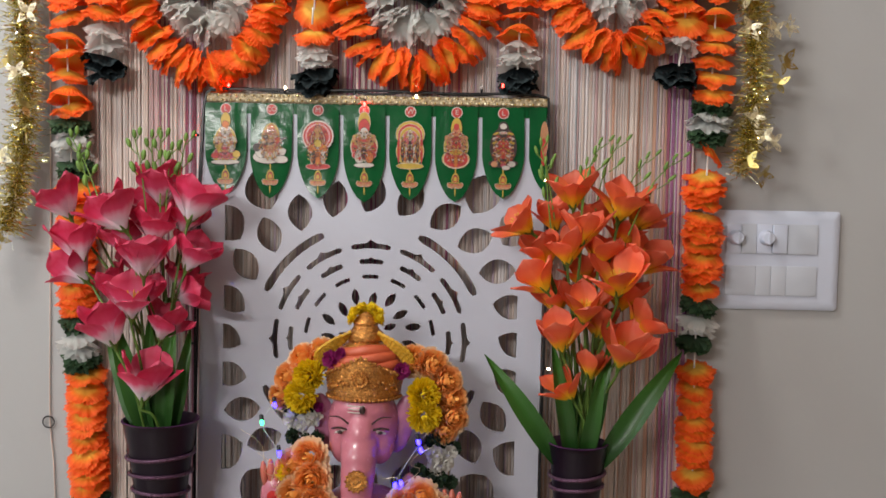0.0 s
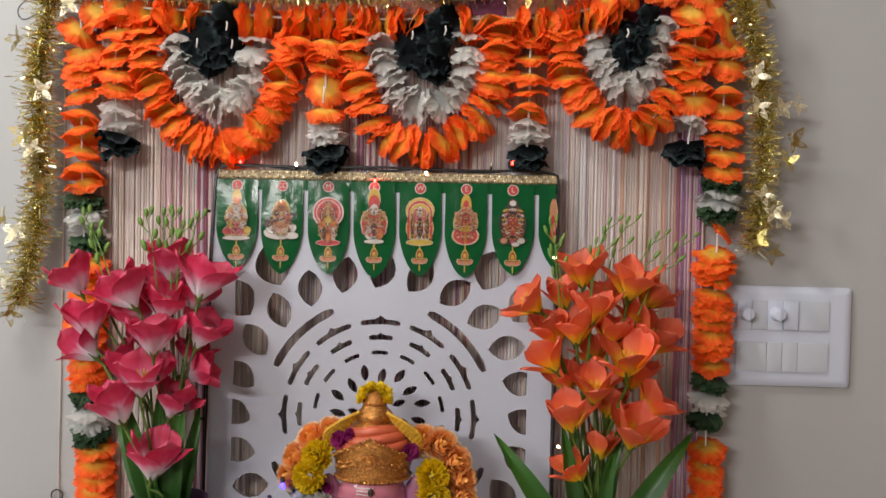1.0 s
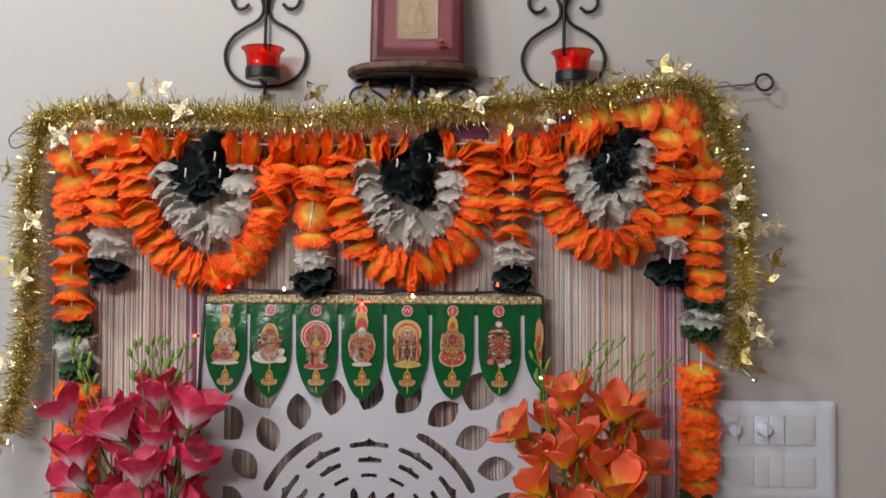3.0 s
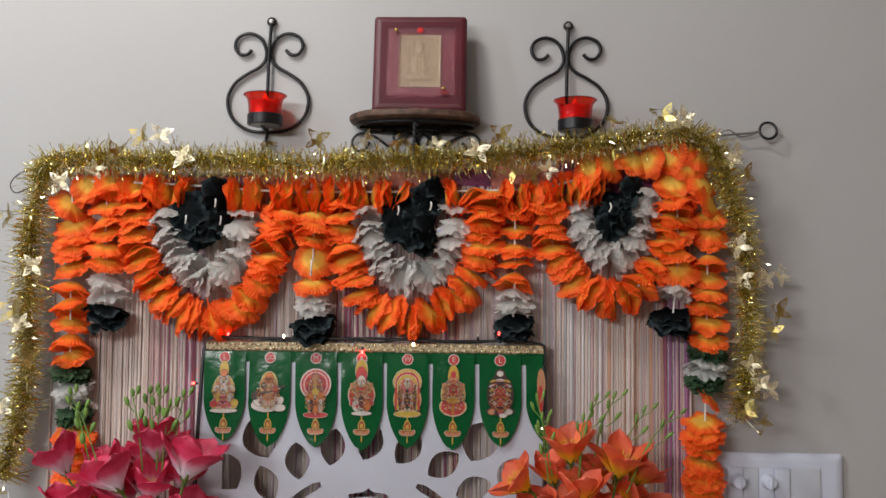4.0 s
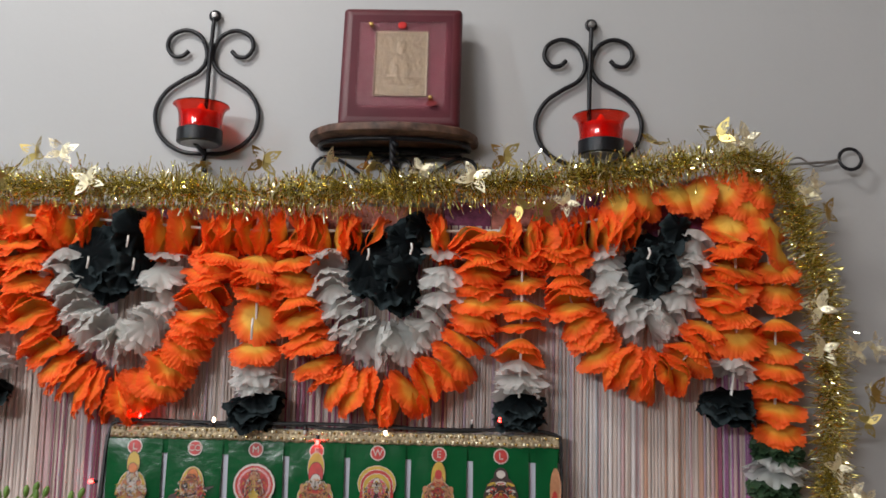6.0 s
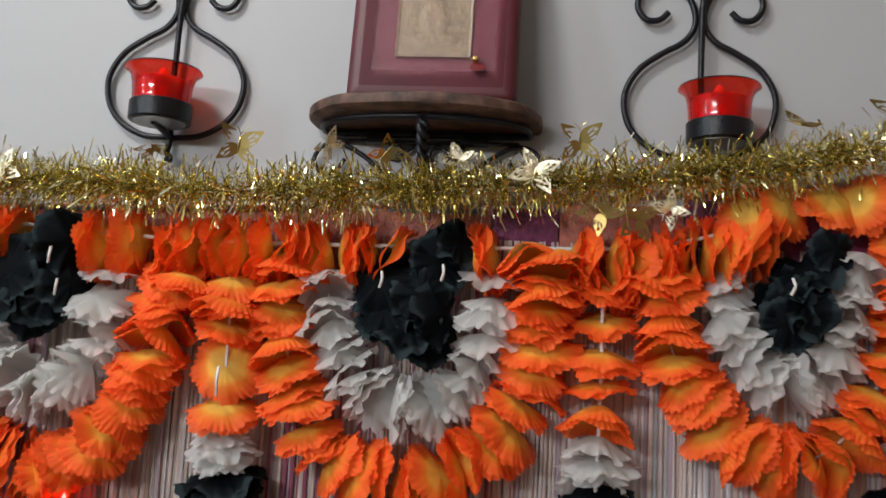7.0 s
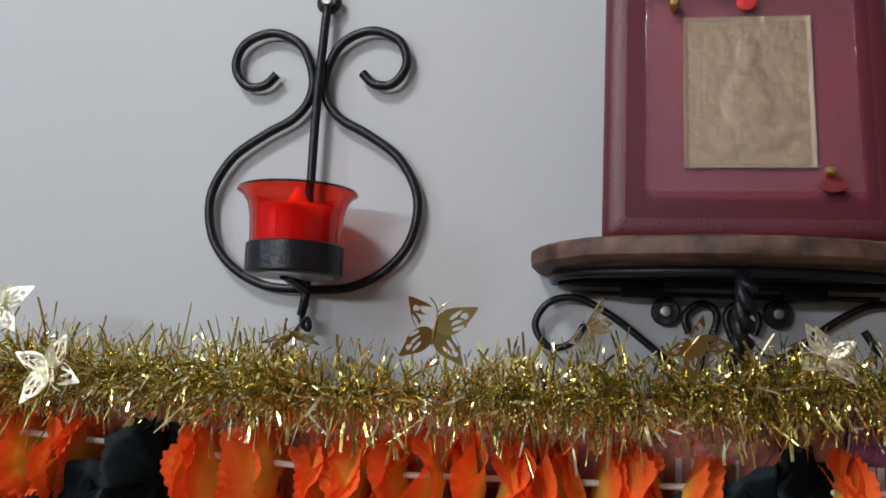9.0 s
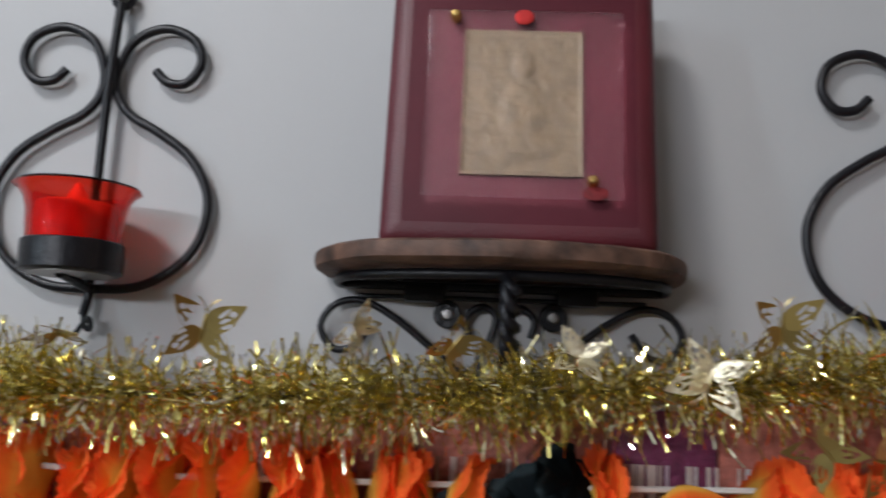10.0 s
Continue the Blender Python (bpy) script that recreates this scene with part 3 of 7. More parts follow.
def plaque():
    lean, w, h, t = 9.0, 0.138, 0.150, 0.020
    p = thing("plaque", (-0.0265, 1.184, 1.7588), "burgundy wooden plaque with a gold embossed plate under acrylic", "plaque")
    at = pose(-0.0265, 1.1850, 1.7588, -lean)
    own = bmesh.new()
    loops = []
    for y, ins in ((t, 0.003), (t - 0.002, 0.0006), (t - 0.005, 0), (0.0085, 0), (0.0055, 0.0006), (0.0030, 0.0021), (0.0014, 0.0043), (0.0004, 0.0072), (0, 0.0110)):
        ring = []
        for cx, cz, a0 in ((1, 1, 0), (-1, 1, 90), (-1, -1, 180), (1, -1, 270)):
            r = max(0.001, 0.005 - ins * 0.3)
            for k in range(5):
                a = radians(a0 + 22.5 * k)
                ring.append(own.verts.new((cx * (w / 2 - ins - r) + r * math.cos(a), y, h / 2 + cz * (h / 2 - ins - r) + r * math.sin(a))))
        loops.append(ring)
    for a, b in zip(loops, loops[1:]):
        for k in range(len(a)):
            own.faces.new((a[k], a[(k + 1) % len(a)], b[(k + 1) % len(a)], b[k]))
    f = own.faces.new(loops[-1])
    f.material_index = 1
    own.faces.new(loops[0][::-1])
    bmesh.ops.recalc_face_normals(own, faces=own.faces)
    part("board", own, [BURGUNDY, BURGUNDY_FACE], p, "", at)
    # the embossed plate: a low figure-like relief on hammered foil
    gw, gh, gx, gz = 0.0610, 0.0810, 0.0004, 0.0765
    own = bmesh.new()
    nx, nz = 66, 80
    grid = []
    for j in range(nz + 1):
        row = []
        for i in range(nx + 1):
            u, v = i / nx * 2 - 1, j / nz * 2 - 1
            edge = min(1 - abs(u), (1 - abs(v)) * 1.2)
            body = max(0, 1 - (u / 0.42) ** 2 - ((v + 0.15) / 0.5) ** 2) + max(0, 1 - (u / 0.2) ** 2 - ((v - 0.5) / 0.22) ** 2) + max(0, 1 - (u / 0.75) ** 2 - ((v + 0.6) / 0.2) ** 2)
            hgt = 0.0008 * min(1, 1.4 * body) + 0.00012 * noise.noise((u * 5, v * 6, 0.4)) * (1 if edge > 0.1 else 0) + 0.00010 * noise.noise((u * 13, v * 15, 2.4)) * (1 if edge > 0.1 else 0)
            hgt += 0.0006 if edge < 0.05 else 0
            row.append(own.verts.new((gx + u * gw / 2, -0.0012 - hgt, gz + v * gh / 2)))
        grid.append(row)
    for j in range(nz):
        for i in range(nx):
            own.faces.new((grid[j][i], grid[j][i + 1], grid[j + 1][i + 1], grid[j + 1][i]))
    box((gx - gw / 2, -0.001, gz - gh / 2), (gx + gw / 2, 0.0005, gz + gh / 2), 0, own)
    part("gold_plate", own, GOLD_FOIL, p, "dull gold plate embossed with a seated shape", at)
    ax, az, aw, ah = gx + 0.0005, gz - 0.0007, 0.0995, 0.104
    glass = part("cover", box((ax - aw / 2, -0.0040, az - ah / 2), (ax + aw / 2, -0.0026, az + ah / 2), 0.0004), ACRYLIC, p, "clear acrylic cover sheet", at, smooth=False)
    glass.visible_shadow = False
    for x, z in ((gx - gw / 2 - 0.005, gz + gh / 2 + 0.006), (gx + gw / 2 + 0.0045, gz - gh / 2 - 0.0036)):
        part("pin", lathe([(0, 0.0050), (0.0018, 0.0046), (0.0028, 0.0030), (0.0030, 0), (0.0016, 0), (0.0016, -0.006)], 18), BRASS, p, "brass stand-off pin", at @ pose(x, -0.0041, z, 90))
    own = blob(None, (gx, -0.0043, gz + gh / 2 + 0.0066), (0.0050, 0.0010, 0.0044))
    part("red_mark", own, RED_DAB, p, "dab of red powder", at)
    own = blob(None, (gx + gw / 2 + 0.0060, -0.0042, gz - gh / 2 - 0.0095), (0.0064, 0.0003, 0.0036), seg=16, rings=8)
    part("red_mark", own, RED_FAINT, p, "smear of red powder", at)
    return p


plaque()


# ---- string curtain on its rod ----
def string_curtain():
    y = 1.2365
    c = thing("string_curtain", (-0.08, y, 1.70), "multicoloured string curtain hanging flat against the wall", "curtain")
    rod = tube([(-0.60, y - 0.002, 1.668), (-0.2, y - 0.002, 1.676), (0.2, y - 0.002, 1.700), (0.41, y - 0.002, 1.728)], 0.004, 20, 10)
    part("rod", rod, STEEL, c, "thin metal curtain rod")
    loop = tube([(0.41, y, 1.733), (0.44, y - 0.004, 1.735), (0.465, y - 0.004, 1.737), (0.477, y - 0.004, 1.740)], 0.0016, 14, 8)
    tube([(0.41, y, 1.731), (0.43, y - 0.006, 1.741), (0.45, y - 0.002, 1.732), (0.478, y - 0.004, 1.738)], 0.0011, 20, 6, loop)
    part("twisted_wire", loop, STEEL, c, "twisted wire end")
    ring = tube([(0.4895 + 0.0125 * math.cos(a), y - 0.004 + 0.002 * math.sin(a), 1.7405 + 0.0125 * math.sin(a)) for a in (2 * math.pi * k / 28 for k in range(29))], 0.0021, 28, 8, straight=True)
    part("end_ring", ring, BLACK_IRON, c, "dark metal ring", None)
    wire = tube([(-0.585, y, 1.665), (-0.615, y - 0.004, 1.650), (-0.640, y - 0.004, 1.640), (-0.648, y - 0.004, 1.655), (-0.630, y - 0.004, 1.672), (-0.600, y - 0.003, 1.678)], 0.001, 30, 6)
    part("wire_loop", wire, WIRE_BLACK, c, "thin wire loop")
    # heading tape in lengths of two colours
    x = -0.53
    for k, (w, mat) in enumerate(((0.16, HEAD_PURPLE), (0.055, HEAD_BROWN), (0.05, HEAD_PURPLE), (0.19, HEAD_BROWN), (0.10, HEAD_BROWN), (0.055, HEAD_PURPLE), (0.10, HEAD_BROWN), (0.17, HEAD_PURPLE))):
        zt = 1.672 + max(0, (x + 0.05)) * 0.09
        part("heading_tape", box((x + 0.0006, y - 0.0022, zt - 0.052), (x + w - 0.0006, y + 0.0022, zt + 0.004), 0.0008), mat, c, "woven heading tape with sequins")
        x += w
    bands = [(-0.520, -0.470, ("beige", "cream", "beige", "cream", "olive")), (-0.470, -0.425, ("pink", "beige", "cream", "brown", "cream")), (-0.425, -0.375, ("cream", "pink", "beige", "white", "maroon")),
             (-0.375, -0.345, ("maroon", "purple", "pink", "lilac")), (-0.345, -0.24, ("olive", "cream", "beige", "brown")), (-0.24, -0.15, ("cream", "white", "cream", "olive", "lilac")),
             (-0.15, -0.05, ("lilac", "cream", "maroon", "brown")), (-0.05, 0.05, ("maroon", "brown", "cream", "rust")), (0.05, 0.16, ("cream", "white", "cream", "lilac", "beige")),
             (0.16, 0.205, ("blue", "white", "blue", "lilac", "cream")), (0.205, 0.255, ("cream", "beige", "cream", "white", "pink")), (0.255, 0.30, ("cream", "cream", "beige", "cream", "beige", "rust")),
             (0.30, 0.335, ("white", "pink", "rust", "beige", "lilac")), (0.335, 0.375, ("purple", "pink", "purple", "lilac", "maroon"))]
    rnd = random.Random(4)

    def strand(key, r):
        return tube([(0.0016 * noise.noise((i * 0.35, key * 1.7, 2.2)), 0.0008 * noise.noise((i * 0.3, key, 8)), -1.13 * i / 14) for i in range(15)], r, seg=6, straight=True, squash=0.35)
    meshes = {}
    for x0, x1, names in bands:
        n = round((x1 - x0) / 0.0036)
        for k in range(n):
            nm, kind = rnd.choice(names), rnd.randrange(3)
            if (nm, kind) not in meshes:
                meshes[nm, kind] = mesh_of("thread", strand(kind + len(nm), (0.0009, 0.0012, 0.0018)[kind]), THREADS[nm])
            xx = x0 + (k + rnd.uniform(0.2, 0.8)) * (x1 - x0) / n
            under("thread", meshes[nm, kind], c, "", pose(xx, y + rnd.uniform(-0.004, 0.0), 1.655, 0, rnd.uniform(-0.14, 0.14), 0))
    # the finer strands between them
    own, names = bmesh.new(), ("cream", "beige", "white")
    for k in range(430):
        x = -0.520 + 0.895 * (k + rnd.uniform(0, 1)) / 430
        fine = strand(k * 0.37, 0.0016)
        bmesh.ops.transform(fine, matrix=pose(x, y + rnd.uniform(0.0005, 0.0025), 1.655, 0, rnd.uniform(-0.1, 0.1), 0), verts=fine.verts)
        join(own, fine, rnd.randrange(3))
    part("fine_threads", own, [THREADS[nm] for nm in names], c, "pale fine threads", kind="stuff")
    return c


string_curtain()

cord = thing("pull_cord", (-0.585, 1.2455, 1.2), "thin pale cord with a small wire ring hanging on the wall", "cord")
part("cord", tube([(-0.581, 1.2465, 1.63), (-0.582, 1.2465, 1.30), (-0.584, 1.2465, 1.10), (-0.5855, 1.2465, 0.93), (-0.5805, 1.2465, 0.86), (-0.577, 1.2465, 0.76)], 0.0012, 40, 6), THREADS["beige"], cord)
part("ring", tube([(-0.587 + 0.0088 * math.cos(a), 1.2445, 0.922 + 0.0088 * math.sin(a)) for a in (2 * math.pi * k / 26 for k in range(27))], 0.0011, 26, 6, straight=True), WIRE_BLACK, cord, "small wire ring")


# ---- cut-out board ----
def clip_side(loop, lim):
    """Cuts a loop at x = -lim and x = lim."""
    for s in (-1, 1):
        out = []
        for a, b in zip(loop, loop[1:] + loop[:1]):
            ia, ib = s * a[0] <= lim, s * b[0] <= lim
            if ia:
                out.append(a)
            if ia != ib:
                f = (s * lim - a[0]) / (b[0] - a[0])
                out.append((s * lim, a[1] + f * (b[1] - a[1])))
        loop = out
        if len(loop) < 3:
            return []
    return loop


def polar(r, deg):
    return (r * math.sin(radians(deg)), r * math.cos(radians(deg)))


def leaf_hole(r, deg, long, wide, lean=0.0, n=10):
    """A pointed leaf, its length along the radius."""
    c = polar(r, deg)
    u, v = polar(1, deg + lean), polar(1, deg + lean + 90)
    pts = [(-0.5 + k / n, math.sin(math.pi * k / n) ** 0.75) for k in range(n + 1)] + [(0.5 - k / n, -math.sin(math.pi * k / n) ** 0.75) for k in range(1, n)]
    return [(c[0] + long * a * u[0] + wide / 2 * b * v[0], c[1] + long * a * u[1] + wide / 2 * b * v[1]) for a, b in pts]


def arc_hole(r, deg, half, thick, peak=0.0):
    out = []
    n = 14
    for k in range(n + 1):
        f = -1 + 2 * k / n
        t = thick / 2 * (1 if abs(f) < 0.97 else 0.55) + peak * max(0, 1 - abs(f) * 4.5)
        out.append(polar(r + t, deg + half * f))
    for k in range(n + 1):
        f = 1 - 2 * k / n
        t = thick / 2 * (1 if abs(f) < 0.97 else 0.55)
        out.append(polar(r - t, deg + half * f))
    return out


holes = []
for k in range(24):
    h = clip_side(leaf_hole(0.211, 15 * k + 0.5, 0.054, 0.036, 24), 0.2135)
    holes.append(h)
for d in (36.5, 51.5, 128.5, 143.5):
    for s in (-1, 1):
        holes.append(clip_side(leaf_hole(0.268, s * d, 0.062, 0.052, -s * 12), 0.2135))
for s in (-1, 1):
    holes.append(arc_hole(0.1665, s * 45, 20.5, 0.0115))
    holes.append(arc_hole(0.1665, s * 135, 20.5, 0.0115))
for k in range(12):
    holes.append(arc_hole(0.1375, 30 * k, 12.0, 0.0075, 0.0055))
    holes.append(arc_hole(0.1150, 30 * k + 0.5, 8.6, 0.0072, 0.0032))
for k in range(14):
    holes.append(arc_hole(0.0930, 360 / 14 * k, 7.2, 0.0058))
for k in range(16):
    holes.append(leaf_hole(0.0665 if k % 2 else 0.0590, 22.5 * k + 4, 0.0245, 0.0115, 12))
for k in range(8):
    holes.append(leaf_hole(0.036, 45 * k + 10, 0.020, 0.010, 12))
BOARD_X, BOARD_Z = -0.0925, 1.067
LEAN = pose(BOARD_X, 1.1935, BOARD_Z, 90 - 2.6)
top_z = 0.3545
outer = [(-0.2475, TABLE - BOARD_Z), (0.2475, TABLE - BOARD_Z), (0.2495, top_z - 0.008), (0.2415, top_z), (-0.2385, top_z), (-0.2465, top_z - 0.008)]
board_bm = cutout(outer, [h for h in holes if len(h) > 2], 0.007)
solid("cutout_board", board_bm, BOARD_WHITE, "white board with a cut-out mandala of leaves and arcs", "decorative panel", m=LEAN, smooth=False)


def on_board(x, z, lift=0.0):
    """The place in the room of a point on the board's front."""
    return LEAN @ Vector((x - BOARD_X, (z - BOARD_Z), 0.0035 + lift))


# ---- welcome banner ----
def disc(bm, c, rx, ry, lift, mi, n=22, a0=0, a1=360, rot=0.0):
    """A low flat patch."""
    pts = []
    for k in range(n):
        a = radians(a0 + (a1 - a0) * k / (n if a1 - a0 == 360 else n - 1))
        x, y = rx * math.cos(a), ry * math.sin(a)
        cr, sr = math.cos(radians(rot)), math.sin(radians(rot))
        pts.append((c[0] + x * cr - y * sr, c[1] + x * sr + y * cr))
    vs = [bm.verts.new((x, y, lift)) for x, y in pts]
    f = bm.faces.new(vs)
    f.material_index = mi
    f.normal_update()
    if f.normal.z < 0:
        f.normal_flip()
    return bm


INKS = [INK_RED, INK_YELLOW, INK_WHITE, INK_FLESH, INK_DARK, INK_ORANGE, INK_PINK]
R_, Y_, W_, F_, D_, O_, P_ = range(7)


def motif(k):
    """A printed emblem made of plain patches, different on each pennant."""
    bm = bmesh.new()
    step = [0.0]

    def d(x, y, rx, ry, mi, rot=0, a0=0, a1=360):
        step[0] += 0.000012
        if rx > 0.004 and mi != D_:
            disc(bm, (x, y), rx + 0.0006, ry + 0.0006, 0.0006 + step[0], W_ if rx > 0.0085 and mi != W_ else D_, 18, a0, a1, rot)
            step[0] += 0.000012
        disc(bm, (x, y), rx, ry, 0.0006 + step[0], mi, 18 if rx > 0.002 else 7, a0, a1, rot)
    if k == 0:
        d(0, 0.002, 0.016, 0.021, Y_), d(0, 0.030, 0.007, 0.012, Y_), d(0, -0.018, 0.021, 0.009, Y_), d(0, 0.0, 0.013, 0.019, F_)
        d(0, -0.015, 0.017, 0.009, P_), d(0, 0.016, 0.007, 0.009, W_), d(-0.012, 0.004, 0.006, 0.004, W_, 40), d(0.012, 0.004, 0.006, 0.004, W_, -40)
        d(0, 0.004, 0.006, 0.008, W_), d(0.016, -0.016, 0.006, 0.005, Y_), d(-0.015, -0.018, 0.006, 0.004, R_), d(0, -0.027, 0.021, 0.003, W_)
        d(-0.009, -0.009, 0.004, 0.006, Y_, 30), d(0.009, -0.009, 0.004, 0.006, W_, -30), d(0, 0.025, 0.005, 0.005, O_)
    elif k == 1:
        d(0, 0.008, 0.013, 0.020, Y_), d(0, 0.005, 0.011, 0.018, F_), d(-0.004, -0.019, 0.022, 0.009, W_), d(0.013, -0.014, 0.011, 0.006, W_, 30), d(-0.016, -0.013, 0.006, 0.008, W_, 40)
        d(0.016, -0.022, 0.010, 0.005, W_), d(0, -0.004, 0.012, 0.009, F_), d(0.001, 0.001, 0.026, 0.0022, D_, 18), d(-0.02, -0.006, 0.006, 0.006, D_), d(0, 0.019, 0.006, 0.007, O_)
        d(0.009, 0.004, 0.004, 0.006, R_), d(-0.008, 0.008, 0.004, 0.005, D_)
    elif k == 2:
        d(0, 0.011, 0.0235, 0.022, W_), d(0, 0.011, 0.0215, 0.020, R_), d(0, 0.011, 0.018, 0.017, P_), d(0, 0.011, 0.0165, 0.0155, R_), d(0, 0.004, 0.010, 0.017, F_)
        d(0, 0.018, 0.006, 0.007, F_), d(0, -0.006, 0.015, 0.008, O_), d(0, -0.021, 0.011, 0.011, O_), d(0, -0.031, 0.018, 0.004, R_), d(-0.006, -0.018, 0.003, 0.010, D_), d(0.007, -0.018, 0.003, 0.010, W_)
        d(0, 0.002, 0.006, 0.006, Y_)
    elif k == 3:
        d(0, 0.030, 0.009, 0.016, Y_), d(0, 0.024, 0.008, 0.012, R_), d(0, -0.002, 0.020, 0.020, Y_), d(0, -0.004, 0.019, 0.016, R_), d(0, 0.006, 0.011, 0.014, F_), d(0, 0.016, 0.006, 0.008, W_)
        d(-0.012, 0.006, 0.004, 0.009, F_, 25), d(0.012, 0.006, 0.004, 0.009, F_, -25), d(0, -0.014, 0.018, 0.007, R_), d(-0.008, -0.016, 0.006, 0.009, W_), d(0.008, -0.016, 0.006, 0.009, O_), d(0, -0.012, 0.005, 0.009, D_)
        d(0, -0.028, 0.015, 0.003, W_)
    elif k == 4:
        d(0, 0.016, 0.021, 0.018, Y_), d(0, 0.014, 0.018, 0.016, R_), d(0, 0.013, 0.015, 0.013, Y_), d(0, -0.008, 0.0205, 0.020, Y_), d(0, -0.004, 0.015, 0.022, O_), d(0, 0.011, 0.011, 0.010, P_), d(0, -0.002, 0.007, 0.024, W_)
        d(0, -0.008, 0.005, 0.014, D_), d(-0.011, -0.006, 0.0025, 0.018, D_), d(0.011, -0.006, 0.0025, 0.018, D_), d(0, 0.012, 0.004, 0.006, W_), d(0, -0.028, 0.020, 0.004, Y_), d(-0.017, -0.006, 0.002, 0.020, R_), d(0.017, -0.006, 0.002, 0.020, R_)
    elif k == 5:
        d(0, 0.024, 0.008, 0.016, Y_), d(0, 0.0, 0.018, 0.020, Y_), d(0, 0.002, 0.015, 0.019, F_), d(0, -0.017, 0.020, 0.013, Y_), d(0, -0.017, 0.018, 0.012, R_), d(0, 0.018, 0.006, 0.009, F_), d(0, 0.004, 0.008, 0.010, R_)
        d(-0.012, 0.008, 0.004, 0.008, F_, 25), d(0.012, 0.008, 0.004, 0.008, F_, -25), d(0, -0.008, 0.010, 0.004, Y_), d(0, -0.020, 0.003, 0.009, O_), d(0, 0.027, 0.004, 0.005, R_)
    else:
        d(0, 0.0, 0.020, 0.028, D_), d(0, 0.026, 0.008, 0.010, D_), d(0, -0.003, 0.011, 0.014, R_), d(0, 0.029, 0.005, 0.004, W_)
        for j in range(6):
            for s in (-1, 1):
                d(s * (0.009 + 0.0035 * math.sin(j * 0.6 + 0.6)), 0.019 - 0.0062 * j, 0.0045, 0.0014, W_ if j % 2 else Y_, -s * 20)
        d(0, 0.014, 0.004, 0.005, D_), d(0, 0.020, 0.006, 0.002, W_), d(0, -0.022, 0.022, 0.006, D_), d(-0.013, -0.023, 0.005, 0.004, F_), d(0.012, -0.023, 0.006, 0.004, W_), d(0, -0.023, 0.004, 0.004, P_), d(0.004, -0.028, 0.006, 0.003, W_)
    rnd = random.Random(k + 40)
    for j in range(190):
        a, r = rnd.uniform(-1.57, 1.57), math.sqrt(rnd.random())
        hy = 0.018 if k != 2 else 0.024
        x, y = 0.017 * r * math.cos(a), -0.002 + hy * r * math.sin(a) * 1.25
        rx, ry, ink, turn = rnd.uniform(0.0006, 0.0024), rnd.uniform(0.00025, 0.0006), rnd.choice((R_, Y_, R_, D_, O_, W_, D_, Y_, D_, D_)), rnd.uniform(-80, 80)
        d(x, y, rx, ry, ink, turn), d(-x, y, rx, ry, ink, -turn)
    return bm


def letter(ch, size):
    cu = bpy.data.curves.new("letter", "FONT")
    cu.body, cu.size, cu.align_x, cu.align_y, cu.extrude = ch, size, "CENTER", "CENTER", 0.00008
    ob = new("letter", cu)
    me = bpy.data.meshes.new_from_object(ob.evaluated_get(bpy.context.evaluated_depsgraph_get()))
    bpy.data.objects.remove(ob)
    bpy.data.curves.remove(cu)
    me.materials.append(INK_WHITE)
    return me


